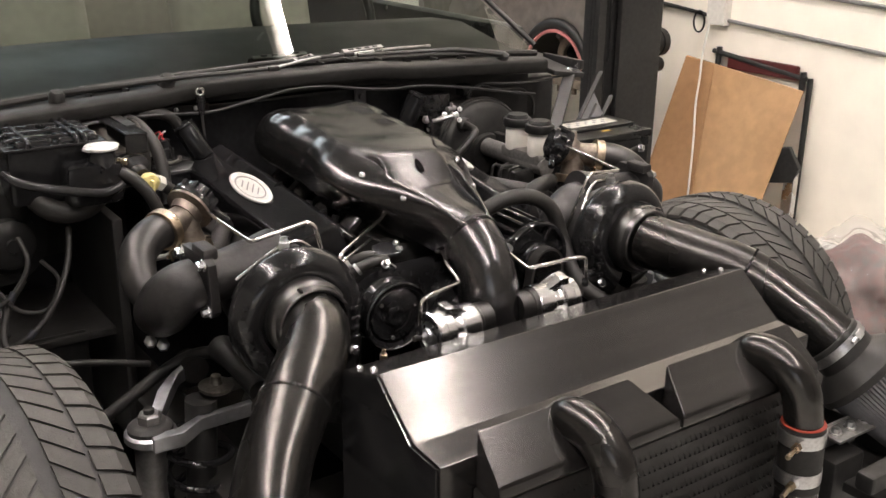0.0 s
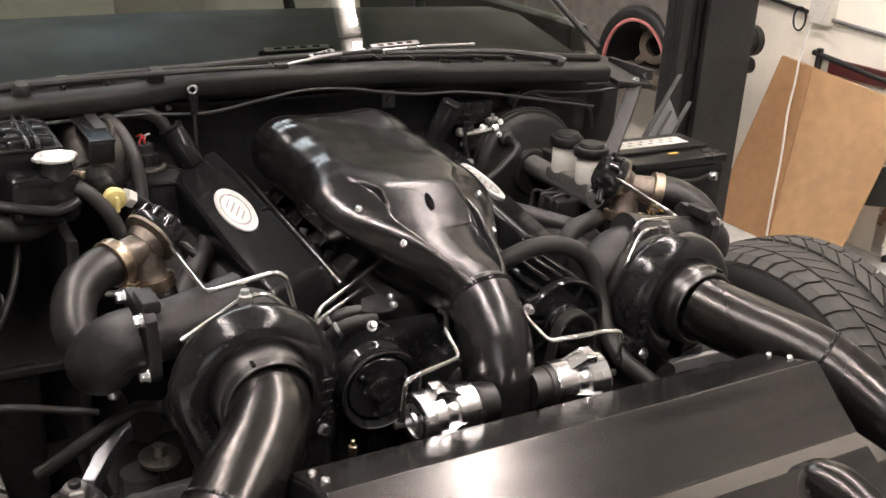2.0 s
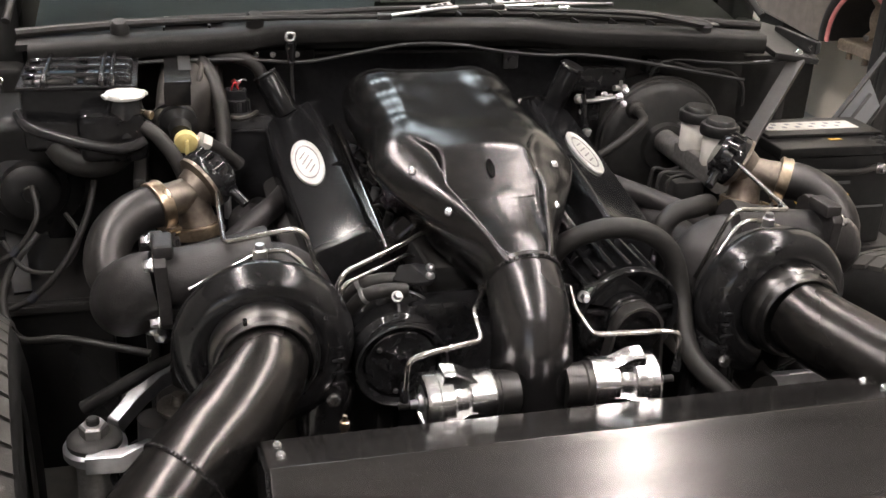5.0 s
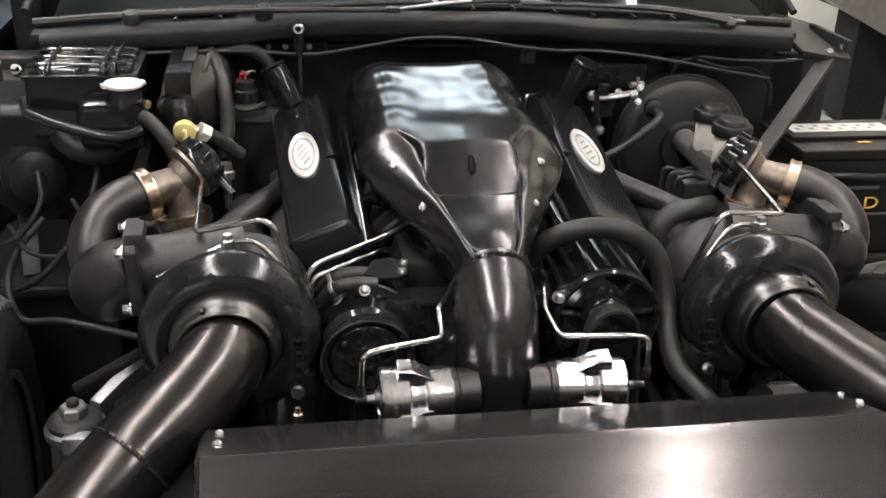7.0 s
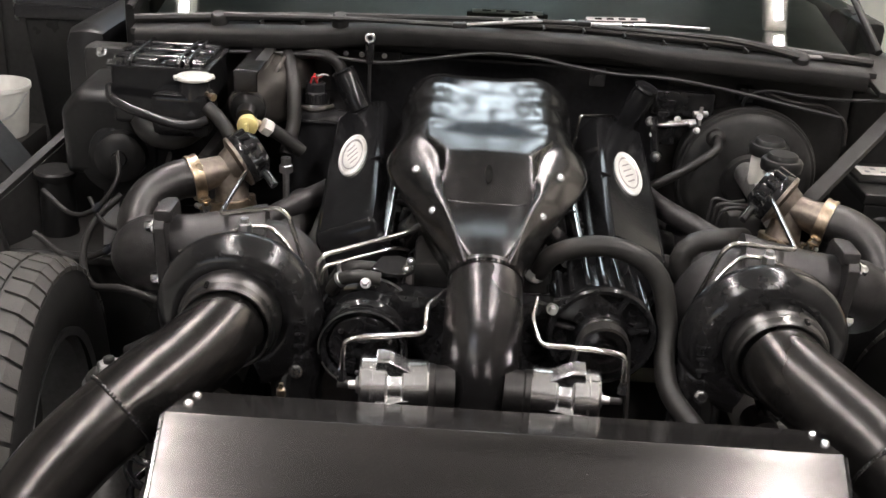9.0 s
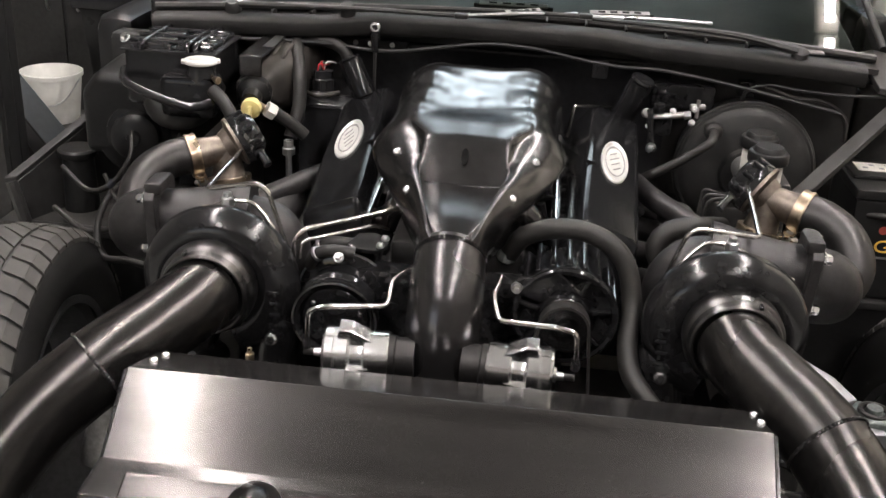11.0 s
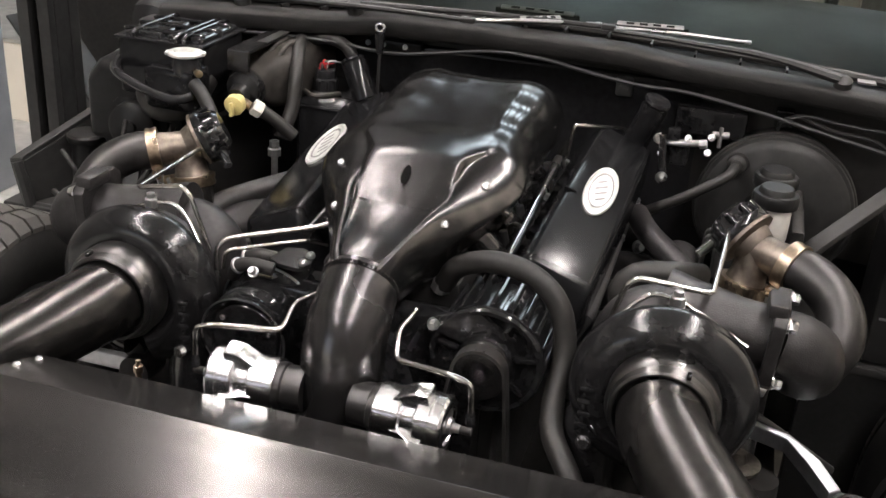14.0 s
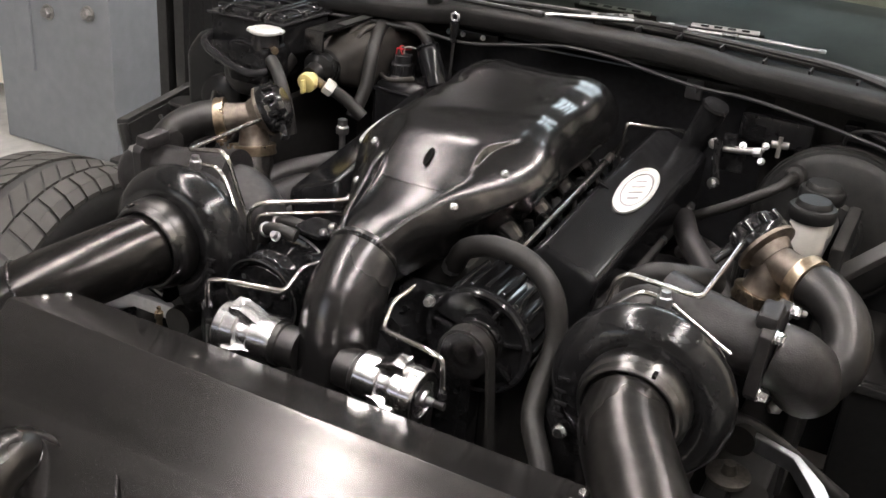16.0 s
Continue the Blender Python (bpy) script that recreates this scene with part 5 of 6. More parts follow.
part("neck", Geo().lathe([(0.030, -0.03), (0.026, 0.006), (0.0235, 0.018), (0.0235, 0.024)], along((-0.512, 0.624, 0.182), (-0.512, 0.624, 1)), 32), plastic_gloss, tank_t, "black filler neck")
cp = along((-0.512, 0.624, 0.206), (-0.512, 0.624, 1))
part("cap", Geo().lathe([(0.026, 0), (0.029, 0.0015), (0.0295, 0.005), (0.0275, 0.0075), (0.020, 0.0075), (0.018, 0.0095), (0.010, 0.010), (0.0, 0.010)], cp, 44), bright_cap, tank_t, "bare metal pressure cap")
for a in (20, 200):
    part("cap_ear", Geo().box((0.029, 0, 0.004), (0.008, 0.018, 0.006), 0.002, cp @ pose(0, 0, 0, 0, 0, a)), bright_cap, tank_t)
part("spigot", Geo().lathe([(0.005, 0), (0.005, 0.010), (0.0065, 0.012), (0.0065, 0.018), (0.003, 0.018)], along((-0.490, 0.612, 0.186), (-0.455, 0.590, 0.180)), 12), brass, tank_t, "brass overflow spigot")
part("edge_pipe", Geo().tube([(-0.668, 0.668, 0.172), (-0.648, 0.622, 0.164), (-0.590, 0.598, 0.150), (-0.520, 0.588, 0.138), (-0.488, 0.600, 0.146)], 0.0085, n=14), plastic_gloss, tank_t, "black edge pipe")
part("outlet_hose", Geo().tube([(-0.488, 0.606, 0.166), (-0.470, 0.598, 0.154), (-0.448, 0.588, 0.126), (-0.434, 0.582, 0.094), (-0.425, 0.58, 0.05)], 0.0115, n=16), rubber, tank_t, "black ribbed outlet hose")
hb = thing("heater_box", "dusty black plastic heater box on the firewall", "heater box", (-0.36, 0.82, -0.1))
part("case", Geo().box((-0.325, 0.868, -0.02), (0.130, 0.186, 0.280), 0.030, seg=4), plastic_gloss, hb, "glossy black rounded case")
part("case_seam", Geo().box((-0.325, 0.866, 0.100), (0.136, 0.192, 0.006), 0.0028), plastic_gloss, hb)
rings = []
for x, y, z, w, h in ((-0.446, 0.695, 0.136, 0.024, 0.024), (-0.446, 0.706, 0.136, 0.030, 0.030), (-0.444, 0.716, 0.138, 0.027, 0.027), (-0.438, 0.728, 0.142, 0.034, 0.036), (-0.426, 0.752, 0.146, 0.044, 0.050), (-0.416, 0.80, 0.148, 0.052, 0.058), (-0.408, 0.90, 0.150, 0.054, 0.060)):
    ring = []
    for k in range(28):
        c, n = math.cos(2 * math.pi * k / 28), math.sin(2 * math.pi * k / 28)
        ring.append((x + w * math.copysign(abs(c) ** 0.62, c), y, z + h * math.copysign(abs(n) ** 0.62, n)))
    rings.append(ring)
part("duct", Geo().loft(rings), dusty, hb, "dusty rounded duct", angle=60)
part("duct_ring", Geo().lathe([(0.031, -0.006), (0.035, -0.005), (0.035, 0.005), (0.031, 0.006)], along((-0.446, 0.712, 0.137), (-0.448, 0.65, 0.133)), 32), plastic, hb, "black clamp ring")
for k in range(3):
    part("rib", Geo().tube([(-0.452 + 0.024 * k, 0.742 + 0.006 * k, 0.172 + 0.008 * k), (-0.444 + 0.024 * k, 0.768, 0.199 + 0.003 * k), (-0.440 + 0.024 * k, 0.84, 0.2085)], 0.0045, n=8), dusty, hb, "raised dusty rib")
part("clip", Geo().box((-0.378, 0.765, 0.150), (0.010, 0.018, 0.010), 0.003), white_plastic, hb, "small pale clip")
part("plug_tower", Geo().lathe([(0.030, 0.0), (0.030, 0.006), (0.024, 0.010), (0.0225, 0.030), (0.019, 0.032), (0.018, 0.046), (0.013, 0.048)], along((-0.338, 0.815, 0.116), (-0.340, 0.80, 1)), 24), plastic_gloss, hb, "black round sensor plug")
part("plug_guard", Geo().tube([(-0.372, 0.800, 0.122), (-0.360, 0.776, 0.126), (-0.338, 0.766, 0.124), (-0.316, 0.776, 0.126), (-0.306, 0.800, 0.124)], 0.0045, n=8), dusty, hb, "dusty curved guard")
for k in range(5):
    part("plug_rib", Geo().box((0.022, 0, 0.020), (0.005, 0.006, 0.018), 0.0015, along((-0.338, 0.815, 0.116), (-0.340, 0.80, 1)) @ pose(0, 0, 0, 0, 0, 200 + 35 * k)), plastic, hb)
for k, col in enumerate(((0.45, 0.02, 0.02), (0.5, 0.5, 0.48), (0.10, 0.16, 0.14), (0.5, 0.02, 0.03))):
    a = 1.2 * k
    x0, y0 = -0.340 + 0.008 * math.cos(a), 0.808 + 0.008 * math.sin(a)
    part("wire", Geo().tube([(x0, y0, 0.158), (x0 + 0.004 - 0.012 * (k == 0), y0 - 0.004, 0.176), (x0 + 0.012 - 0.02 * (k == 0), y0 + 0.004, 0.179 - 0.002 * k), (x0 + 0.018 - 0.03 * (k == 0), y0 + 0.024, 0.170)], 0.0014, n=8), material("wire coat", col, 0.4), hb, "coloured wire")
part("pipe", Geo().tube([(-0.397, 0.845, 0.205), (-0.385, 0.80, 0.200), (-0.370, 0.755, 0.165), (-0.366, 0.73, 0.110), (-0.375, 0.70, 0.060)], 0.0125, n=16), rubber, hb, "black hose")
part("cross_hose", Geo().tube([(-0.400, 0.85, 0.196), (-0.35, 0.84, 0.212), (-0.305, 0.835, 0.200), (-0.285, 0.83, 0.16)], 0.0115, n=14), rubber, hb, "black hose")
va = thing("heater_valve", "dark valve with a yellow knob and white hose stub", "valve", (-0.41, 0.64, 0.08))
part("body", Geo().lathe([(0.026, 0), (0.030, 0.006), (0.030, 0.020), (0.018, 0.030), (0.016, 0.05)], along((-0.438, 0.700, 0.148), (-0.432, 0.62, 0.130)), 28), plastic, va)
kn = material("aged yellow plastic", (0.62, 0.52, 0.22), 0.45)
part("knob", Geo().lathe([(0.008, -0.02), (0.014, -0.004), (0.0175, 0.0), (0.0175, 0.012), (0.013, 0.015), (0.0, 0.015)], along((-0.428, 0.640, 0.132), (-0.424, 0.50, 0.10)), 24), kn, va, "aged yellow knob")
part("knob_grip", Geo().box((-0.427, 0.620, 0.126), (0.006, 0.012, 0.024), 0.002), kn, va)
part("stub", Geo().tube([(-0.430, 0.655, 0.134), (-0.410, 0.656, 0.124)], 0.008, n=14, smooth=False), brass, va)
part("white_collar", Geo().lathe([(0.014, 0), (0.015, 0.003), (0.015, 0.016), (0.013, 0.018)], along((-0.408, 0.660, 0.124), (-0.385, 0.672, 0.108)), 6), white_plastic, va, "white plastic collar")
part("ribbed_hose", Geo().tube([(-0.396, 0.667, 0.116), (-0.372, 0.680, 0.096), (-0.345, 0.69, 0.070)], 0.0115, n=16), rubber, va, "black ribbed hose")
part("sensor", Geo().lathe([(0.006, -0.05), (0.006, 0.0), (0.012, 0.002), (0.012, 0.014), (0.009, 0.016), (0.009, 0.028), (0.006, 0.028), (0.005, 0.02), (0.0, 0.02)], along((-0.368, 0.660, 0.040), (-0.368, 0.655, 1)), 8), zinc, va, "upright steel fitting")
bk = thing("relay_bracket", "flat satin black angle bracket over the heater duct", "bracket", (-0.44, 0.75, 0.19))
part("bar", Geo().box((-0.434, 0.755, 0.2145), (0.040, 0.185, 0.006), 0.002).box((-0.436, 0.6645, 0.197), (0.040, 0.005, 0.036), 0.002).box((-0.452, 0.72, 0.203), (0.004, 0.11, 0.026), 0.0015), satin_black, bk)
part("cut_out", Geo().box((-0.422, 0.775, 0.2182), (0.020, 0.095, 0.0016), 0.0004), rubber, bk)
fan = thing("blower_motor", "black round blower motor housing beside the tank", "blower", (-0.67, 0.70, -0.1))
fm_ = along((-0.675, 0.745, 0.035), (-0.655, 0.60, 0.045))
part("housing", Geo().lathe([(0.05, -0.05), (0.082, -0.03), (0.086, 0.0), (0.082, 0.02), (0.060, 0.026), (0.058, 0.034), (0.046, 0.038), (0.044, 0.060), (0.036, 0.066), (0.014, 0.068), (0.012, 0.074), (0.0, 0.074)], fm_, 44), plastic, fan)
part("scroll", Geo().loft([[Vector((-0.70 + a * w, y, 0.07 + b * h)) for a, b in ((-1, -1), (1, -1), (1, 0.6), (0.4, 1), (-0.6, 1), (-1, 0.5))] for y, w, h in ((0.71, 0.07, 0.07), (0.73, 0.08, 0.08), (0.86, 0.085, 0.085))]), plastic, fan, "moulded scroll", bevel=0.01)
part("cable", Geo().tube([(-0.62, 0.69, 0.0), (-0.60, 0.66, -0.03), (-0.63, 0.63, -0.07), (-0.68, 0.62, -0.06), (-0.71, 0.64, -0.02)], 0.004, n=8), rubber, fan)
uh = thing("loop_hose", "matt black loop of thick hose under the tank", "hose", (-0.56, 0.65, 0.05))
part("hose", Geo().tube([(-0.622, 0.700, 0.155), (-0.618, 0.668, 0.118), (-0.588, 0.645, 0.098), (-0.545, 0.640, 0.100), (-0.515, 0.652, 0.122), (-0.51, 0.69, 0.15)], 0.0195, n=22), rubber, uh)
lh = thing("inner_hose", "long black hose curving down past the wheel", "hose", (-0.68, 0.6, -0.1))
part("hose", Geo().tube([(-0.66, 0.66, -0.02), (-0.70, 0.63, -0.06), (-0.715, 0.60, -0.11), (-0.69, 0.56, -0.15), (-0.62, 0.53, -0.14), (-0.50, 0.50, -0.16)], 0.0065, n=12), rubber, lh)
tape_black = material("smooth black tape", (0.014, 0.016, 0.022), 0.4)
for pts, r in (([(-0.80, 0.66, -0.02), (-0.74, 0.63, -0.05), (-0.69, 0.62, -0.03), (-0.655, 0.63, 0.02), (-0.66, 0.66, 0.06)], 0.0045), ([(-0.82, 0.65, -0.10), (-0.74, 0.61, -0.125), (-0.67, 0.60, -0.10), (-0.62, 0.61, -0.05), (-0.585, 0.64, 0.01), (-0.57, 0.67, 0.06)], 0.0055)):
    wr = thing("wiring_loom", "black taped wiring loom hanging by the wheel housing", "cable", pts[1], "wiring looms")
    part("loom", Geo().tube(pts, r, n=10), rubber, wr)
    q = Vector(pts[2])
    part("tape_band", Geo().lathe([(r, -0.008), (r + 0.0012, -0.008), (r + 0.0012, 0.008), (r, 0.008)], along(q, pts[3]), 14), tape_black, wr, "smooth black tape band")
# right wing structure: washer bottle and panel edge
wb = thing("washer_bottle", "black washer bottle with a round flip cap", "bottle", (-0.81, 0.76, -0.15))
part("bottle", Geo().tube([(-0.815, 0.758, -0.15), (-0.815, 0.758, -0.03)], [0.034, 0.030], n=28, smooth=False), plastic, wb)
part("cap", Geo().lathe([(0.036, -0.032), (0.038, -0.028), (0.038, -0.020), (0.034, -0.016), (0.0, -0.015)], along((-0.815, 0.758, 0.0), (-0.80, 0.75, 1)), 32), plastic, wb, "dusty black flip cap")
wing = thing("wing_panel", "black inner wing panel with a worn folded edge", "panel", (-0.86, 0.78, -0.1))
a, b = Vector((-0.905, 0.660, -0.052)), Vector((-0.800, 0.930, 0.050))
part("edge_rail", Geo().loft([[p + Vector(q) for q in ((-0.012, -0.004, 0.0), (0.010, 0.004, 0.002), (0.010, 0.004, -0.010), (-0.012, -0.004, -0.014))] for p in (a, a * 0.5 + b * 0.5, b)]), dark_metal, wing, "worn folded edge", bevel=0.002)
part("panel", Geo().add([a + Vector((0.004, 0, -0.008)), b + Vector((0.004, 0, -0.008)), (-0.78, 0.93, -0.33), (-0.87, 0.665, -0.36), a + Vector((0.012, 0.005, -0.008)), b + Vector((0.012, 0.005, -0.008)), (-0.772, 0.935, -0.33), (-0.862, 0.67, -0.36)],
     [(0, 1, 2, 3), (7, 6, 5, 4), (0, 4, 5, 1), (1, 5, 6, 2), (2, 6, 7, 3), (3, 7, 4, 0)]), dark_metal, wing, "black inner panel")
part("strut", Geo().tube([(-0.905, 0.662, -0.06), (-0.87, 0.655, -0.20), (-0.84, 0.65, -0.36)], 0.012, n=8), dark_metal, wing)

# ---- cowl fittings, wipers, windscreen ----
ds = thing("dipstick", "chrome ring-topped dipstick with a black grip by the cowl", "dipstick", (-0.243, 0.825, 0.0))
part("ring", Geo().tube([(-0.243 + 0.0075 * math.cos(t), 0.830, 0.246 + 0.007 * math.sin(t)) for t in [2 * math.pi * k / 16 for k in range(17)]], 0.0034, n=10), polished, ds, "chrome ring")
part("grip", Geo().tube([(-0.243, 0.830, 0.236), (-0.242, 0.828, 0.200)], [0.010, 0.006], n=16, smooth=False), gloss_black, ds, "black grip")
part("rod", Geo().tube([(-0.242, 0.828, 0.200), (-0.240, 0.815, 0.08), (-0.235, 0.80, -0.05)], 0.003, n=8), dark_metal, ds)
clip = thing("bolt_row", "bright bolts holding a bracket on the firewall", "bolts", (-0.24, 0.90, 0.18))
part("bracket", Geo().box((-0.245, 0.918, 0.195), (0.11, 0.012, 0.02), 0.004), dark_metal, clip)
for x in (-0.295, -0.265, -0.222):
    part("bolt", bolt(Geo(), (x, 0.912, 0.196), (x, 0, 0.3), 0.004, 0.006), zinc, clip)
bl = thing("cowl_cable", "thin black cable clipped along the cowl edge", "cable", (0, 0.83, 0.2))
part("cable", Geo().tube([(-0.60, 0.800, 0.205), (-0.45, 0.815, 0.212), (-0.33, 0.828, 0.209), (-0.22, 0.834, 0.202), (-0.12, 0.838, 0.216), (-0.03, 0.840, 0.229), (0.06, 0.840, 0.226), (0.14, 0.838, 0.214), (0.22, 0.835, 0.206), (0.30, 0.83, 0.206), (0.42, 0.82, 0.192), (0.54, 0.81, 0.172), (0.62, 0.80, 0.160)], 0.0032, n=8), material("black cable coat", (0.018, 0.018, 0.018), 0.45), bl)
lc = thing("loop_cable", "thin grey cable looping over the booster", "cable", (0.48, 0.85, 0.15))
part("cable", Geo().tube([(0.745, 0.79, 0.205), (0.65, 0.815, 0.190), (0.56, 0.83, 0.188), (0.49, 0.845, 0.190), (0.455, 0.855, 0.170), (0.46, 0.865, 0.13)], 0.0032, n=8), bl.children[0].data.materials[0], lc)
part("second_cable", Geo().tube([(0.49, 0.848, 0.186), (0.54, 0.84, 0.172), (0.60, 0.838, 0.168), (0.64, 0.835, 0.140), (0.645, 0.83, 0.10)], 0.0040, n=8), rubber, lc)
fb = thing("firewall_plug", "small dull plug on the firewall", "plug", (0.187, 0.922, 0.17))
part("plug", Geo().box((0.187, 0.921, 0.178), (0.030, 0.008, 0.036), 0.004).lathe([(0.008, 0), (0.007, 0.008), (0.0, 0.008)], along((0.187, 0.918, 0.178), (0.187, 0, 0.178)), 16), material("faded grey rubber", (0.06, 0.06, 0.06), 0.6), fb)
mod = thing("vacuum_module", "small glossy black module with steel linkage by the booster", "module", (0.30, 0.80, 0.08))
part("block", Geo().box((0.345, 0.885, 0.150), (0.12, 0.05, 0.05), 0.008).box((0.462, 0.885, 0.172), (0.030, 0.03, 0.030), 0.004), gloss_black, mod)
part("linkage", Geo().tube([(0.268, 0.775, 0.145), (0.300, 0.775, 0.138), (0.345, 0.790, 0.140)], 0.0035, n=10).lathe([(0.007, 0), (0.009, 0.004), (0.009, 0.012), (0.006, 0.015)], along((0.268, 0.772, 0.140), (0.290, 0.68, 0.16)), 8), cast_grey, mod, "bright linkage")
part("lever", Geo().tube([(0.274, 0.765, 0.150), (0.279, 0.760, 0.118), (0.284, 0.757, 0.084)], [0.008, 0.006, 0.008], n=12), gloss_black, mod)
part("ball", Geo().lathe([(0.004, -0.008), (0.009, -0.004), (0.010, 0.002), (0.007, 0.008), (0.0, 0.010)], along((0.284, 0.748, 0.082), (0.284, 0.6, 0.1)), 16), zinc, mod)
part("link_rod", Geo().tube([(0.285, 0.772, 0.134), (0.312, 0.765, 0.138), (0.341, 0.752, 0.147)], 0.0042, n=10).lathe([(0.0075, -0.006), (0.0075, 0.006)], along((0.341, 0.752, 0.147), (0.40, 0.752, 0.16)), 8), zinc, mod, "bright link rod")
part("link_bracket", Geo().box((0.300, 0.785, 0.118), (0.040, 0.016, 0.046), 0.005).box((0.292, 0.775, 0.150), (0.022, 0.014, 0.022), 0.004), gloss_black, mod)
for x, y, z in ((0.277, 0.764, 0.118), (0.283, 0.748, 0.082), (0.350, 0.748, 0.135), (0.352, 0.750, 0.160), (0.316, 0.760, 0.150)):
    part("link_bolt", bolt(Geo(), (x, y, z), (x - 0.1, y - 0.6, z + 0.3), 0.0045, 0.006), zinc, mod)
part("cross_bolt", Geo().tube([(0.352, 0.800, 0.150), (0.378, 0.806, 0.150)], 0.006, n=10, smooth=False).tube([(0.365, 0.80, 0.130), (0.365, 0.80, 0.164)], 0.0035, n=8, smooth=False), cast_grey, mod)

# windscreen: a curved laminated pane leaning back
glass = bpy.data.materials.new("windscreen glass")
glass.use_nodes = True
nt = glass.node_tree
nt.nodes.clear()
out = nt.nodes.new("ShaderNodeOutputMaterial")
gb = nt.nodes.new("ShaderNodeBsdfGlossy")
gb.inputs["Roughness"].default_value = 0.004
tb = nt.nodes.new("ShaderNodeBsdfTransparent")
tb.inputs["Color"].default_value = (0.52, 0.58, 0.53, 1)
fr = nt.nodes.new("ShaderNodeFresnel")
fr.inputs["IOR"].default_value = 1.6
mx = nt.nodes.new("ShaderNodeMixShader")
nt.links.new(fr.outputs[0], mx.inputs[0]), nt.links.new(tb.outputs[0], mx.inputs[1]), nt.links.new(gb.outputs[0], mx.inputs[2]), nt.links.new(mx.outputs[0], out.inputs[0])


def screen(u, v, off=0.0):
    """u across (-1 to 1), v up the glass (0 to 1)."""
    x = u * (0.685 - 0.10 * v)
    y = 0.935 + 0.78 * v - 0.050 * u * u * (1 - 0.3 * v)
    return Vector((x, y + off * 0.5, 0.268 + 0.44 * v - 0.02 * u * u - off))


rings = [[screen(-1 + i / 15, k / 8) for i in range(31)] for k in range(9)]
ws = tagged(thing("windscreen", "raked tinted windscreen reflecting the strip lights", "windscreen", (0, 1.2, 0.3)))
part("pane", Geo().loft(rings, closed=False, caps=False), glass, ws, "clear tinted glass", angle=80)
for s in (-1, 1):
    part("pillar", Geo().tube([screen(s * 1.03, 0.03), screen(s * 1.03, 0.4), screen(s * 1.03, 1.0)], 0.007, n=12), cowl_plastic, ws, "black windscreen pillar")
part("lower_seal", Geo().tube([screen(-1 + 0.1 * k, -0.005) for k in range(21)], 0.008, n=8), rubber, ws, "black rubber seal")
# vent grille between seal and glass
gr = thing("cowl_grille", "weathered black cowl vent panel under the wipers", "grille", (0, 0.9, 0.2))
rings = []
for i in range(41):
    u = -1 + i / 20
    p = screen(u, 0.0)
    x = p.x
    rings.append([(x, cowl_y(x) + 0.06, cowl_z(x) - 0.016), (x, cowl_y(x) + 0.06, cowl_z(x) - 0.006), (x, p.y + 0.03, p.z - 0.006), (x, p.y + 0.03, p.z - 0.02)])
part("panel", Geo().loft(rings), cowl_plastic, gr)
for x in [-0.45 + 0.075 * k for k in range(13)]:
    part("divider", Geo().box((x, cowl_y(x) + 0.060, cowl_z(x) + 0.004), (0.004, 0.035, 0.014), 0.001), cowl_plastic, gr)
tagm = thing("cowl_tag", "small pale tag on the cowl edge", "tag", (-0.42, 0.93, 0.245))
part("tag", Geo().box((-0.40, 0.925, 0.2585), (0.10, 0.028, 0.003), 0.001), white_plastic, tagm)
tg2 = thing("cowl_clip", "small pale clip at the cowl end", "clip", (0.56, 0.90, 0.245))
part("clip", Geo().box((0.575, 0.885, 0.2505), (0.028, 0.036, 0.004), 0.001), cast_grey, tg2)


def wiper(pivot, hinge, tip, strips):
    """An arm from its pivot over a hinge to the tip; strips: ends of its slotted metal carriers."""
    P, H, T = Vector(pivot), Vector(hinge), Vector(tip)
    t = thing("wiper", "black windscreen wiper with slotted bare metal blade carriers", "wiper", P, "wipers")
    part("pivot", Geo().lathe([(0.016, -0.03), (0.015, 0.006), (0.010, 0.012), (0.0, 0.013)], along(P, P + Vector((0, -0.4, 1))), 20), dark_metal, t)
    part("arm", Geo().tube([P + Vector((0, 0, 0.006)), P * 0.5 + H * 0.5 + Vector((0, 0, 0.006)), H], [0.007, 0.005, 0.0045], n=8), dark_metal, t, "black wiper arm")
    part("hinge", Geo().box(H, (0.026, 0.016, 0.010), 0.003), dark_metal, t)
    bl = part("blade", Geo().tube([H, H * 0.5 + T * 0.5 + Vector((0, 0, 0.002)), T], [0.0035, 0.0035, 0.0025], n=8).box(T, (0.012, 0.008, 0.006), 0.002), zinc, t, "thin bare metal rod end")
    for a, b in strips:
        A, B = Vector(a), Vector(b)
        m = along(A, B)
        L = (B - A).length
        up = m.inverted().to_3x3() @ Vector((0, -0.5, 1))
        q = m @ pose(0, 0, 0, 0, 0, math.degrees(math.atan2(up.y, up.x)))
        st = part("carrier", Geo().box((0, 0, L / 2), (0.003, 0.011, L), 0.001, q), cast_grey, bl, "slotted bare metal carrier")
        for k in range(4):
            part("slot", Geo().box((0.0012, 0, L * (0.2 + 0.2 * k)), (0.0016, 0.0055, L * 0.12), 0.0003, q), void, st)
        part("rubber", Geo().box((-0.007, 0, L / 2), (0.010, 0.003, L * 1.15), 0, q), rubber, bl, "black rubber edge")


wiper((-0.30, 0.852, 0.272), (0.148, 0.905, 0.281), (0.381, 0.925, 0.281), [((0.156, 0.945, 0.282), (0.271, 0.958, 0.284)), ((-0.06, 0.968, 0.281), (0.075, 0.970, 0.282))])
wiper((-0.52, 0.845, 0.262), (-0.082, 0.822, 0.281), (0.127, 0.922, 0.281), [((-0.003, 0.876, 0.283), (0.061, 0.915, 0.285))])
ra = thing("wiper_link", "long flat black wiper arm resting on the cowl", "wiper arm", (0.52, 0.83, 0.27))
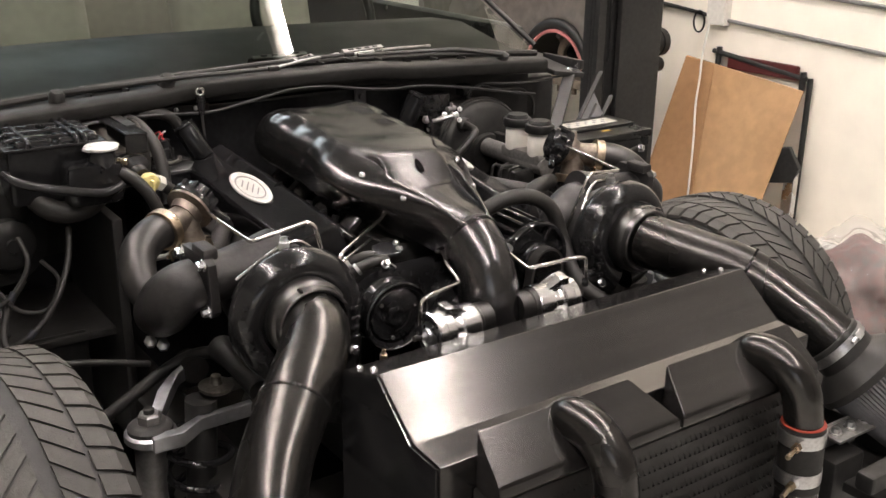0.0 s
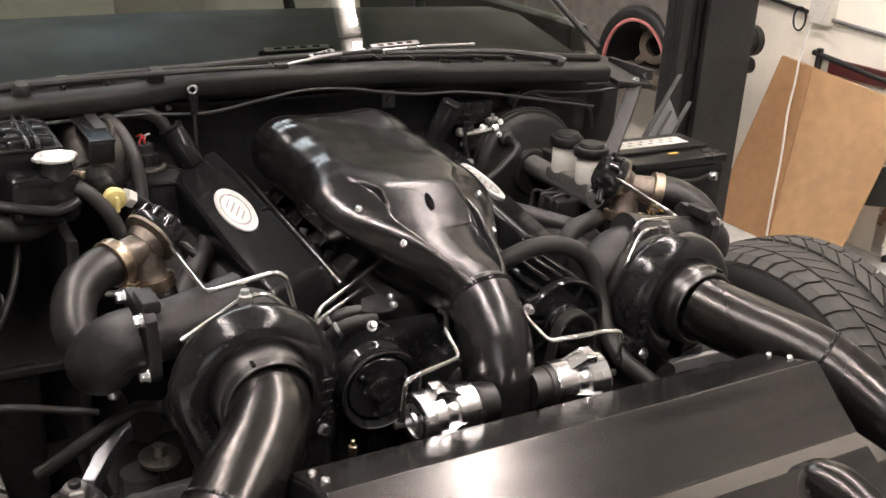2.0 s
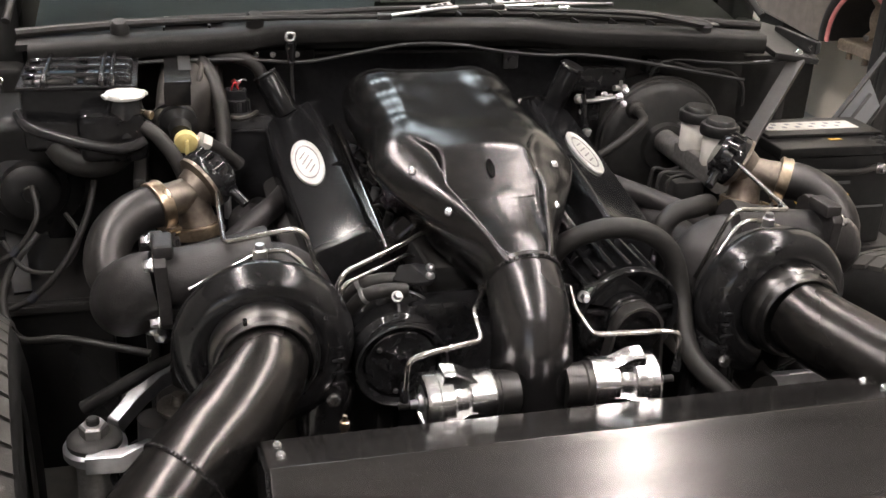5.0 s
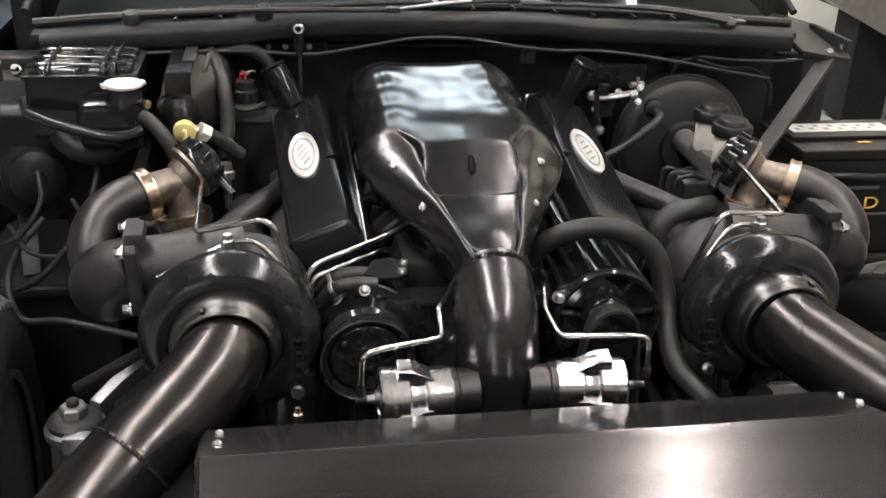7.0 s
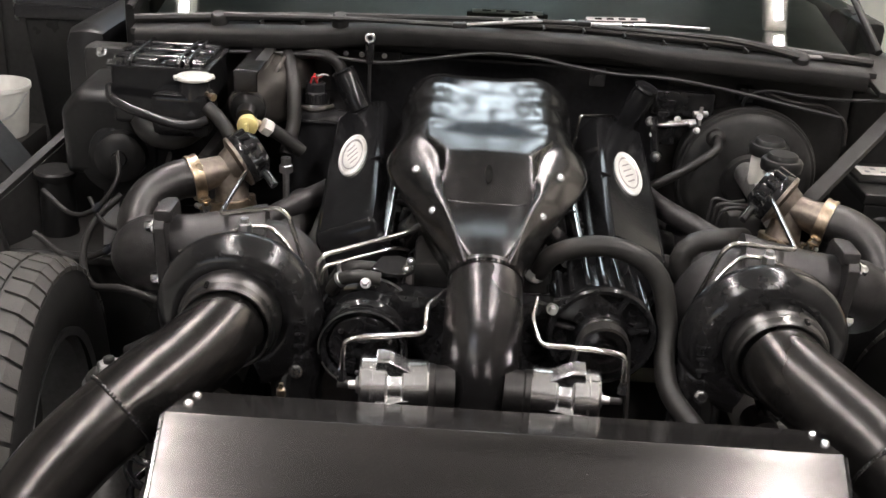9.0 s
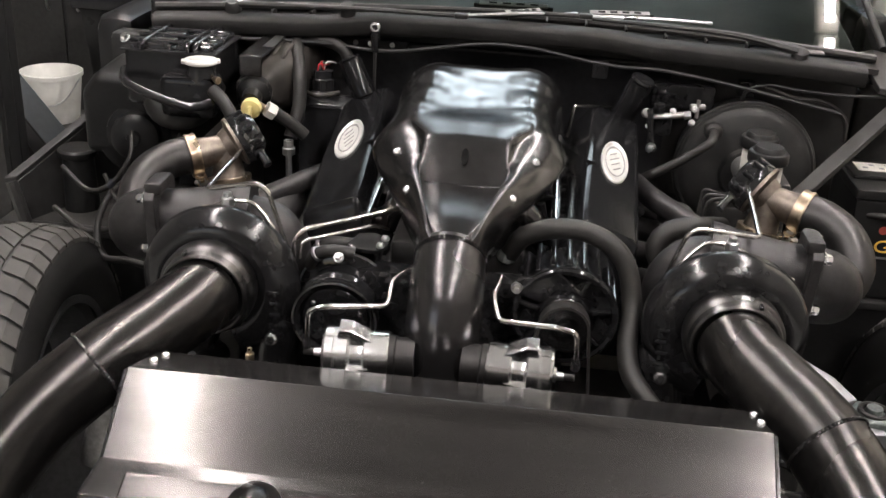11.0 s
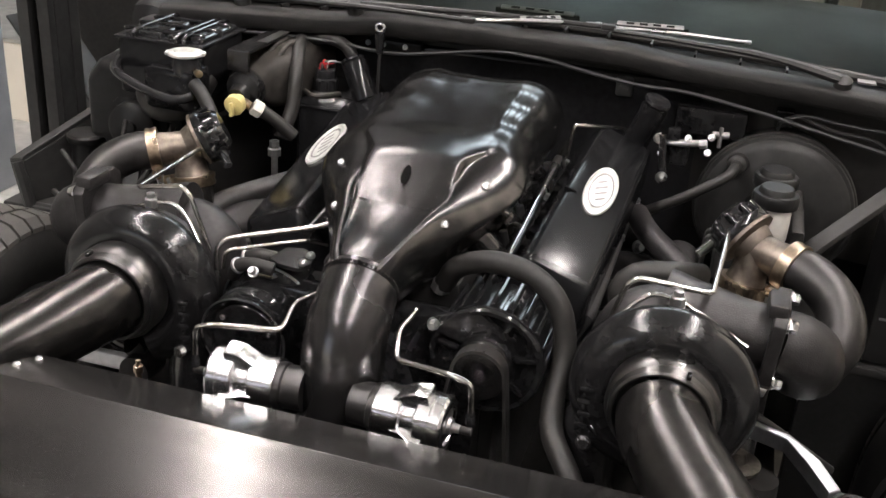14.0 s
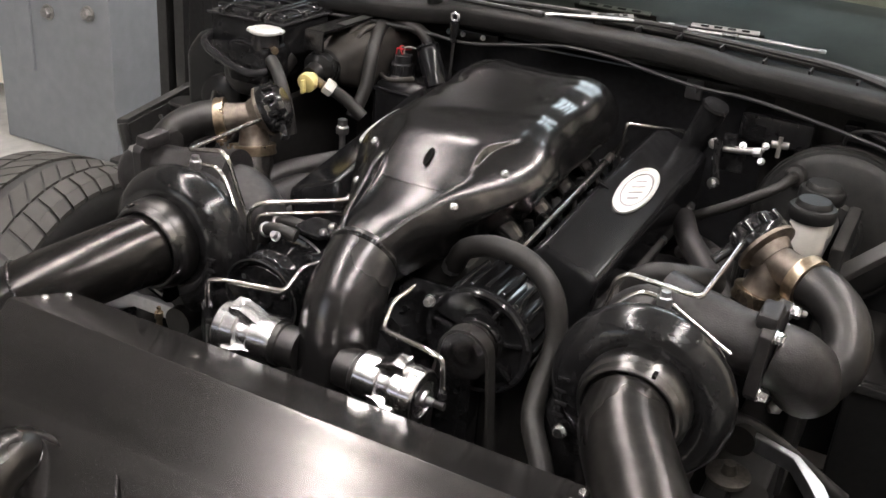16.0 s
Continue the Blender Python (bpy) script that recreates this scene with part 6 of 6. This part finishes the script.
part("arm", Geo().tube([(0.530, 0.826, 0.262), (0.42, 0.846, 0.278), (0.30, 0.864, 0.281), (0.160, 0.884, 0.281)], [0.009, 0.006, 0.0045, 0.004], n=8, squash=1.4), dark_metal, ra)
part("pivot", Geo().lathe([(0.016, -0.03), (0.014, 0.004), (0.008, 0.009), (0.0, 0.010)], along((0.535, 0.826, 0.258), (0.535, 0.7, 0.6)), 20), dark_metal, ra)

cabin = thing("car_cabin", "dim cabin with black dashboard and grey seats behind the windscreen", "interior", (0, 1.5, 0.0))
part("dashboard", Geo().loft([[(x, 0.94 - 0.06 * (x / 0.65) ** 2 + a, 0.235 + b) for a, b in ((0, -0.02), (0.02, 0.005), (0.30, 0.06), (0.44, 0.055), (0.50, 0.0), (0.50, -0.3), (0, -0.3))] for x in [-0.66 + 0.066 * k for k in range(21)]]), rubber, cabin, "black dashboard top")
cloth = material("grey beige seat leather", (0.30, 0.275, 0.235), 0.55, spots=0.12, scale=12, bump=0.2, bscale=200)
for s in (-1, 1):
    part("seat_back", Geo().box((0, 0, 0), (0.46, 0.12, 0.62), 0.05, pose(s * 0.36, 1.95, 0.22, -14, 0, 0), 4), cloth, cabin, "grey leather seat back")
    part("headrest", Geo().box((0, 0, 0), (0.27, 0.09, 0.17), 0.04, pose(s * 0.36, 2.04, 0.60, -10, 0, 0), 4), cloth, cabin, "grey headrest")
    part("door_card", Geo().box((s * 0.72, 1.7, 0.05), (0.06, 1.4, 0.5), 0.02), plastic, cabin)
part("rear_wall", Geo().box((0, 2.5, 0.1), (1.4, 0.06, 0.6), 0.02), cloth, cabin)
part("cabin_floor", Geo().box((0, 1.7, -0.42), (1.4, 1.5, 0.05), 0.01), plastic, cabin)
part("steering_wheel", Geo().tube([(0.36 + 0.18 * math.cos(t), 1.46 + 0.06 * math.sin(t), 0.30 + 0.16 * math.sin(t)) for t in [2 * math.pi * k / 24 for k in range(25)]], 0.014, n=10), plastic, cabin)
paint = material("black car paint", (0.011, 0.011, 0.0115), 0.36, spec=0.3, spots=0.25, scale=10, dust=0.05)
for s in (-1, 1):
    part("door_skin", Geo().box((s * 0.84, 1.75, -0.12), (0.10, 1.45, 0.62), 0.04), paint, body, "black painted door")
    part("sill", Geo().box((s * 0.82, 1.6, -0.47), (0.16, 1.9, 0.12), 0.03), paint, body)
    part("hinge_pillar", Geo().box((s * 0.755, 0.985, -0.08), (0.13, 0.06, 0.50), 0.015), dark_metal, body, "black hinge pillar")
part("tail", Geo().box((0, 3.0, -0.05), (1.66, 1.0, 0.60), 0.10, seg=4), paint, body, "black painted tail")
# ---- workshop ----
def lift_post(x0, x1, y0, y1, mat, label):
    t = thing("lift_post", label, "car lift", ((x0 + x1) / 2, (y0 + y1) / 2, FLOOR), "lift posts")
    cx, w, d = (x0 + x1) / 2, x1 - x0, y1 - y0
    H = 2.3
    s = 1 if cx < 0 else -1
    part("column", Geo().box((cx, y1 - 0.02, FLOOR + H / 2), (w, 0.04, H), 0.004), mat, t, "folded steel column")
    for xx in (x0 + 0.012, x1 - 0.012):
        part("column_side", Geo().box((xx, (y0 + y1) / 2 - 0.008, FLOOR + H / 2), (0.024, d - 0.066, H), 0.003), mat, t)
    lws = (0.035, 0.21) if cx > 0 else (min(0.09, w * 0.36),) * 2
    for xx, lw in ((x0 + lws[0] / 2, lws[0]), (x1 - lws[1] / 2, lws[1])):
        part("lip", Geo().box((xx, y0 + 0.012, FLOOR + H / 2), (lw, 0.024, H), 0.003), mat, t)
    part("base_plate", Geo().box((cx, (y0 + y1) / 2, FLOOR + 0.01), (w + 0.2, d + 0.2, 0.02), 0.003), mat, t)
    xc = x0 + 0.070 if cx > 0 else cx - s * w * 0.13
    part("cylinder", Geo().tube([(xc, y0 + 0.055, FLOOR + 0.75), (xc, y0 + 0.055, FLOOR + 2.2)], min(0.03, w * 0.18), n=18, smooth=False), plastic, t, "black hydraulic cylinder")
    part("cylinder_rod", Geo().tube([(xc, y0 + 0.055, FLOOR + 0.02), (xc, y0 + 0.055, FLOOR + 0.76)], min(0.018, w * 0.12), n=14, smooth=False), dark_metal, t)
    return t


right_post = lift_post(1.535, 1.855, 1.55, 1.63, dark_metal, "tall black steel lift post beside the car")
left_post = lift_post(-1.318, -1.228, 1.22, 1.34, dark_metal, "tall black steel lift post by the bucket")
m = pose(-1.32, 1.47, -0.16, 0, -42, -10)
a = part("arm", Geo().box((0, 0, 0), (0.075, 0.07, 0.36), 0.005, m), grey_dark, left_post, "dark grey lift arm channel")
for k in (-1, 1):
    part("arm_plate", Geo().box((k * 0.042, -0.02, 0.02), (0.008, 0.10, 0.46), 0.003, m), dark_metal, a)
# the lift arm beside the battery: a flat web between two thin flanges that run on past it
zd = Vector((0.70, 0.30, 0.62)).normalized()
xd = Vector((0.111, 0.037, -0.047))
xd = (xd - zd * xd.dot(zd)).normalized()
yd = zd.cross(xd)
m = Matrix((xd.to_4d(), yd.to_4d(), zd.to_4d(), (0, 0, 0, 1))).transposed()
for c in range(3):
    m[3][c] = 0.0
m.translation = Vector((1.322, 1.312, -0.022))
a = part("arm", Geo().box((0, 0, -0.125), (0.112, 0.010, 0.25), 0.003, m), grey_paint, right_post, "grey lift arm web")
for k in (-1, 1):
    part("arm_plate", Geo().box((k * 0.059, -0.004, -0.085), (0.006, 0.016, 0.33), 0.002, m), dark_metal, a, "thin dark flange")
part("arm_rib", Geo().box((-0.012, -0.009, -0.13), (0.007, 0.008, 0.22), 0.002, m), grey_dark, a)
part("arm_socket", Geo().tube([m @ Vector((0, 0.02, -0.24)), Vector((1.36, 1.46, -0.32)), Vector((1.53, 1.58, -0.36))], 0.05, n=16, smooth=False), dark_metal, right_post)
motor = thing("lift_motor", "black lift motor with round end caps behind the post", "motor", (2.02, 1.80, 0.0))
part("case", Geo().tube([(1.90, 1.78, 0.060), (2.08, 1.78, 0.060)], 0.052, n=28, smooth=False), plastic, motor)
part("pump", Geo().tube([(1.90, 1.78, -0.03), (2.10, 1.78, -0.03)], 0.030, n=20, smooth=False).tube([(1.90, 1.78, -0.09), (2.0, 1.78, -0.09)], 0.02, n=14, smooth=False), plastic, motor)
part("end_cap", Geo().lathe([(0.056, 0), (0.056, 0.03), (0.042, 0.04), (0.0, 0.042)], along((2.07, 1.78, 0.060), (2.5, 1.78, 0.060)), 28), rubber, motor)
part("mount", Geo().box((1.94, 1.79, -0.2), (0.05, 0.06, 0.6), 0.004), dark_metal, motor)

sheet = thing("hardboard_sheet", "brown hardboard sheet leaning on the wall", "board", (2.36, 1.75, FLOOR))
tl, tr = Vector((2.47, 1.965, -0.052)), Vector((2.47, 1.345, -0.112))
bl_, br_ = Vector((2.22, 1.965, FLOOR + 0.002)), Vector((2.22, 1.345, FLOOR + 0.002))
off = Vector((0.006, 0, 0.003))
part("sheet", Geo().add([bl_, br_, tr, tl, bl_ + off, br_ + off, tr + off, tl + off], [(0, 1, 2, 3), (7, 6, 5, 4), (0, 4, 5, 1), (1, 5, 6, 2), (2, 6, 7, 3), (3, 7, 4, 0)]), board, sheet)
# Darker overlay: paints the shade beyond the diagonal fold line of the sheet.
f1 = tl.lerp(tr, 0.26) - Vector((0.004, 0, 0))
part("veneer", Geo().add([bl_ - Vector((0.003, 0, -0.002)), bl_.lerp(br_, 0.50) - Vector((0.003, 0, -0.002)), f1 + Vector((0.001, 0, 0)), tl - Vector((0.003, 0, 0)), bl_ + Vector((0.001, 0, 0.002)), bl_.lerp(br_, 0.50) + Vector((0.001, 0, 0.002)), f1 + Vector((0.005, 0, 0)), tl + Vector((0.001, 0, 0))], [(0, 1, 2, 3), (7, 6, 5, 4), (0, 4, 5, 1), (1, 5, 6, 2), (2, 6, 7, 3), (3, 7, 4, 0)]), material("hardboard in shade tone", (0.31, 0.165, 0.075), 0.6, spots=0.14, scale=9, bump=0.1, bscale=300), sheet, "darker brown overlay painting the fold's shade")
rack = thing("creeper_rack", "black bar creeper with red pad behind the sheet", "creeper", (2.5, 1.5, -0.1))
part("bar", Geo().tube([(2.50, 1.84, -0.014), (2.50, 1.36, -0.066)], 0.011, n=12, smooth=False), dark_metal, rack)
part("pad", Geo().box((2.505, 1.58, -0.05), (0.02, 0.36, 0.06), 0.008), material("dark red vinyl", (0.07, 0.012, 0.012), 0.5), rack, "dark red pad")
for y, z in ((1.81, -0.030), (1.375, -0.075)):
    part("end_post", Geo().tube([(2.50, y, z + 0.035), (2.50, y, z - 0.045)], 0.013, n=12, smooth=False), dark_metal, rack)
part("frame", Geo().tube([(2.50, 1.34, -0.06), (2.49, 1.33, FLOOR)], 0.012, n=10, smooth=False), dark_metal, rack)
lad = thing("stand", "black and silver folding stand leaning by the sheet", "stand", (2.42, 1.29, FLOOR))
part("head", Geo().prism([(0.0, 0.0), (0.10, 0.02), (0.12, 0.08), (0.07, 0.16), (0.02, 0.15)], 0.03, pose(2.40, 1.39, -0.48, 90, 0, -78)), dark_metal, lad, bevel=0.004)
part("leg", Geo().box((2.41, 1.305, -0.52), (0.03, 0.05, 0.25), 0.004), zinc, lad, "silver leg")
box_e = thing("wall_socket", "white electrical box on the wall", "socket", (2.51, 1.83, 0.15))
part("box", Geo().box((2.505, 1.835, 0.160), (0.05, 0.10, 0.13), 0.006), white_plastic, box_e)
part("conduit", Geo().tube([(2.508, 1.79, 0.118), (2.508, 1.3, 0.090), (2.508, -1.5, -0.06)], 0.008, n=12), cast_grey, box_e, "grey conduit along the wall")
part("upper_conduit", Geo().tube([(2.508, 2.4, 0.315), (2.508, 1.3, 0.255), (2.508, -1.5, 0.13)], 0.009, n=12), cast_grey, box_e, "grey conduit along the wall")
part("cord", Geo().tube([(2.487, 1.866, 0.11), (2.455, 1.862, -0.025), (2.421, 1.836, -0.131), (2.380, 1.809, -0.233), (2.314, 1.744, -0.398), (2.21, 1.655, -0.66), (2.17, 1.60, FLOOR + 0.006)], 0.0045, n=8), white_plastic, box_e, "hanging white cord")
part("back_cable", Geo().tube([(2.505, 1.90, 0.13), (2.505, 2.1, 0.15), (2.505, 2.4, 0.17)], 0.008, n=8), rubber, box_e, "black cable")
part("loop", Geo().tube([(2.49, 1.93 + 0.03 * math.cos(t), 0.10 + 0.045 * math.sin(t)) for t in [2 * math.pi * k / 16 for k in range(17)]], 0.004, n=8), rubber, box_e, "black cable loop")

# plastic-wrapped parts beside the wheel
film = bpy.data.materials.new("clear plastic film")
film.use_nodes = True
pb = film.node_tree.nodes["Principled BSDF"]
pb.inputs["Base Color"].default_value, pb.inputs["Roughness"].default_value, pb.inputs["Alpha"].default_value = (0.62, 0.59, 0.56, 1), 0.16, 0.22
for c, sz, seed in (((1.66, 0.46, -0.50), (0.18, 0.22, 0.20), 4), ((1.82, 0.18, -0.48), (0.20, 0.22, 0.20), 9)):
    bag = thing("plastic_bag", "crumpled clear plastic bag over red and dark parts", "bag", (c[0], c[1], FLOOR), "wrapped parts")
    for nm, k, mat, lab in (("contents", 0.80, material("dark red cloth", (0.16, 0.05, 0.045), 0.7, second=(0.07, 0.06, 0.055), scale=16), "dark red contents"), ("film", 1.0, film, "crumpled clear film")):
        bm = bmesh.new()
        bmesh.ops.create_icosphere(bm, subdivisions=5, radius=1)
        for v in bm.verts:
            d = v.co.copy()
            r = 1 + 0.26 * noise.noise(d * 2.2 + Vector((seed, 0, 0))) + (0.10 * abs(noise.noise(d * 6 + Vector((0, seed, 0)))) + 0.05 * abs(noise.noise(d * 13))) * (1 if nm == "film" else 0.4)
            v.co = Vector((d.x * sz[0], d.y * sz[1], d.z * sz[2])) * r * k + Vector(c)
            v.co.z = max(v.co.z, FLOOR + 0.004)
        g = Geo()
        bm.verts.index_update()
        g.add([v.co for v in bm.verts], [[v.index for v in f.verts] for f in bm.faces])
        bm.free()
        part(nm, g, mat, bag, lab, angle=25)

# second car behind the post
car2 = thing("parked_car", "dark car with its front wheel off behind the lift post", "car", (2.05, 3.2, FLOOR))
dark_paint = material("dusty dark car paint", (0.17, 0.145, 0.125), 0.3, spots=0.25, scale=8, coat=0.4, dust=0.3)
AY, AZ, AR, SX = 2.36, -0.16, 0.215, 2.06   # wheel arch: middle, radius, and the plane of the body side


def arch(r, x, n=25, lo=-8, hi=188):
    return [(x, AY + r * math.cos(math.radians(lo + (hi - lo) * k / (n - 1))), AZ + r * math.sin(math.radians(lo + (hi - lo) * k / (n - 1)))) for k in range(n)]


def rim(a):
    """Where a ray from the arch's middle meets the wing's outline."""
    c, n = math.cos(a), math.sin(a)
    k = min((1.2 if c > 0 else 0.33) / max(abs(c), 1e-4), (0.62 if n > 0 else 0.05) / max(abs(n), 1e-4))
    return AY + k * c, AZ + k * n


angles = [math.radians(-8 + 196 * k / 24) for k in range(25)]
rings = []
for a in angles:
    oy, oz = rim(a)
    iy, iz = AY + AR * math.cos(a), AZ + AR * math.sin(a)
    bulge = [(0.0, 0.02), (0.12, -0.012), (0.5, -0.004), (1.0, 0.05)]
    ring = [(SX + dx + 0.10 * max(0.0, (iz + (oz - iz) * k) - 0.20), iy + (oy - iy) * k, iz + (oz - iz) * k) for k, dx in bulge]
    rings.append(ring + [(x + 0.03, y, z) for x, y, z in ring[::-1]])
part("wing", Geo().loft(rings), dark_paint, car2, "dusty grey-brown wing", angle=50)
part("arch_flare", Geo().tube(arch(AR + 0.012, SX - 0.006), 0.024, n=12), rubber, car2, "black rubber arch flare")
part("arch_lip", Geo().tube(arch(AR - 0.018, SX - 0.016), 0.0085, n=10), material("pink red primer", (0.50, 0.17, 0.16), 0.5), car2, "pink-red wheel arch lip")
part("inner_arch", Geo().loft([arch(AR - 0.004, SX + 0.01) + arch(AR + 0.006, SX + 0.01)[::-1], arch(AR - 0.004, SX + 0.30) + arch(AR + 0.006, SX + 0.30)[::-1]]), rubber, car2, "black arch lining")
part("inner_panel", Geo().box((SX + 0.31, AY, AZ + 0.05), (0.02, 0.46, 0.34), 0.004), plastic, car2)
rust = material("rusty cast iron", (0.17, 0.135, 0.10), 0.6, metal=0.3, spots=0.35, scale=30, bump=0.3, bscale=200)
hm = along((SX + 0.10, AY + 0.01, AZ + 0.085), (SX - 1.0, AY - 0.3, AZ + 0.085))
hub = part("hub_plate", Geo().lathe([(0.042, -0.02), (0.042, 0.006), (0.050, 0.010), (0.074, 0.010), (0.078, 0.004), (0.078, -0.02)], hm, 32, caps=False), rust, car2, "rusty hub plate")
for k in range(4):
    q = hm @ pose(0, 0, 0, 0, 0, 45 + 90 * k)
    part("hub_arm", Geo().box((0.090, 0, -0.004), (0.060, 0.034, 0.018), 0.006, q), rust, hub)
    part("hub_nut", bolt(Geo(), q @ Vector((0.106, 0, 0.004)), q @ Vector((0.106, 0, 1)), 0.009, 0.010), cast_grey, hub)
part("axle_stub", Geo().lathe([(0.036, -0.10), (0.036, -0.02), (0.02, -0.015), (0.0, -0.015)], hm, 24), void, car2)
part("lower_arm", Geo().box((SX + 0.10, AY - 0.02, AZ - 0.03), (0.16, 0.40, 0.045), 0.012), rust, car2, "rusty suspension arm")
for k in range(4):
    part("stud", Geo().tube([(SX + 0.06, AY - 0.16 + 0.10 * k, AZ - 0.04), (SX + 0.06, AY - 0.16 + 0.10 * k, AZ - 0.085)], 0.012, n=10, smooth=False), rust, car2)
part("body_floor", Geo().box((SX + 0.24, 3.15, AZ + 0.02), (0.40, 1.0, 0.10), 0.02), rubber, car2)
part("stand", Geo().box((SX + 0.24, 3.2, (FLOOR + AZ) / 2), (0.20, 0.20, AZ - FLOOR - 0.04), 0.01), dark_metal, car2, "black support stand")

# left side of the bay
cab = thing("steel_cabinet", "grey painted steel stand with bolts and red tray on top", "stand", (-2.15, 1.70, FLOOR))
part("case", Geo().box((-2.165, 1.74, -0.405), (0.54, 0.24, 0.585), 0.006), grey_paint, cab, "grey painted case")
part("channel", Geo().box((-2.29, 1.614, -0.27), (0.075, 0.014, 0.30), 0.004), grey_paint, cab)
for x, z in ((-2.17, -0.20), (-1.985, -0.175)):
    part("bolt", bolt(Geo(), (x, 1.619, z), (x, 0, z), 0.020, 0.02), cast_grey, cab)
part("tray", Geo().box((-2.10, 1.76, -0.092), (0.26, 0.14, 0.04), 0.008), material("red tray paint", (0.34, 0.03, 0.02), 0.4), cab, "red tool tray")
wh = thing("spare_tyre", "dark tyre lying by the grey stand", "tyre", (-2.75, 2.0, -0.05))
part("tyre", Geo().lathe([(0.2, -0.09), (0.30, -0.10), (0.325, -0.06), (0.328, 0.06), (0.30, 0.10), (0.2, 0.09)], along((-2.75, 2.1, -0.04), (-2.7, 2.1, 1)), 48), tyre_rubber, wh)
# Added plinth, coloured pale to stand in for the bright wall and floor.
part("trestle", Geo().box((-2.75, 2.1, -0.40), (0.4, 0.4, 0.48), 0.01), wall_paint, wh, "pale plinth standing in for the bright wall and floor")
bkt = thing("bucket", "white plastic bucket with a wire handle", "bucket", (-1.53, 2.2, -0.42))
part("shell", Geo().lathe([(0.075, 0), (0.078, 0.004), (0.095, 0.150), (0.101, 0.152), (0.101, 0.165), (0.097, 0.166), (0.092, 0.15), (0.074, 0.008), (0.0, 0.008)], along((-1.53, 2.1, -0.415), (-1.53, 2.1, 1)), 44), material("dirty white plastic", (0.62, 0.61, 0.57), 0.5, spots=0.15, scale=8), bkt)
part("handle", Geo().tube([(-1.63, 2.09, -0.27), (-1.60, 2.02, -0.33), (-1.53, 2.00, -0.345), (-1.46, 2.02, -0.33), (-1.43, 2.09, -0.27)], 0.003, n=6), zinc, bkt)
bin_ = thing("tool_chest", "black steel tool chest holding the bucket", "chest", (-1.45, 2.3, FLOOR))
part("case", Geo().box((-1.62, 2.08, FLOOR + 0.1425), (0.36, 0.30, 0.285), 0.008), dark_metal, bin_)
bin2 = thing("waste_bin", "black plastic waste bin with a ribbed lid", "bin", (-1.2, 2.35, FLOOR))
part("body", Geo().loft([[(-1.26 + a * w, 2.50 + b * w * 0.8, z) for a, b in ((-1, -1), (1, -1), (1, 1), (-1, 1))] for z, w in ((FLOOR, 0.20), (-0.08, 0.25))]), plastic, bin2, bevel=0.012)
part("lid", Geo().box((-1.26, 2.50, -0.055), (0.54, 0.46, 0.05), 0.015), plastic_gloss, bin2, "glossy lid")
part("grip", Geo().box((-1.36, 2.295, -0.24), (0.018, 0.012, 0.07), 0.004), white_plastic, bin2)
chest = thing("storage_rack", "dark loaded storage rack along the far wall", "rack", (-2.6, 4.6, FLOOR))
for k in range(3):
    part("shelf", Geo().box((-1.9, 5.2, FLOOR + 0.3 + 0.55 * k), (3.6, 0.6, 0.04), 0.005), dark_metal, chest)
for x in (-3.65, -1.9, -0.15):
    part("upright", Geo().box((x, 5.2, FLOOR + 0.8), (0.06, 0.6, 1.6), 0.005), dark_metal, chest)
rnd = random.Random(11)
for k in range(3):
    x = -3.4
    while x < -0.4:
        w, h = rnd.uniform(0.2, 0.45), rnd.uniform(0.2, 0.42)
        bx = thing("storage_box", "dark closed storage box on the rack", "box", (x + w / 2, 5.2, FLOOR + 0.32 + 0.55 * k), "boxes on the rack")
        part("box", Geo().box((x + w / 2, 5.15, FLOOR + 0.322 + 0.55 * k + h / 2), (w, 0.4, h), 0.01), rnd.choice((plastic, dark_metal, grey_paint, rubber)), bx)
        x += w + rnd.uniform(0.05, 0.3)

# Added to darken the background behind the bucket; its form is invented.
cu_ = thing("steel_cupboard", "dark two-door cupboard added to darken the background behind the bucket", "cupboard", (-1.8, 2.95, FLOOR))
part("case", Geo().box((-1.80, 2.98, FLOOR + 0.52), (1.50, 0.34, 1.04), 0.008), dark_metal, cu_, "dark steel case")
for k in (-1, 1):
    d_ = part("door", Geo().box((-1.80 + k * 0.365, 2.803, FLOOR + 0.53), (0.715, 0.014, 0.96), 0.004), dark_metal, cu_, "dark steel door")
    part("handle", Geo().tube([(-1.80 + k * 0.06, 2.79, FLOOR + 0.50), (-1.80 + k * 0.06, 2.775, FLOOR + 0.52), (-1.80 + k * 0.06, 2.775, FLOOR + 0.60), (-1.80 + k * 0.06, 2.79, FLOOR + 0.62)], 0.005, n=8), zinc, d_)

# Added board stands in for the bright floor in the gap by the post.
wp = thing("white_panel", "pale board standing in for the bright floor beside the lift post", "panel", (-2.3, 2.45, FLOOR))
part("board", Geo().box((0, 0, 0.16), (0.55, 0.02, 0.32), 0.004, pose(-2.45, 2.42, FLOOR, -6, 0, 0)), wall_paint, wp, "pale stand-in board")
part("edge", Geo().box((0, -0.012, 0.315), (0.55, 0.012, 0.016), 0.003, pose(-2.45, 2.42, FLOOR, -6, 0, 0)), zinc, wp)
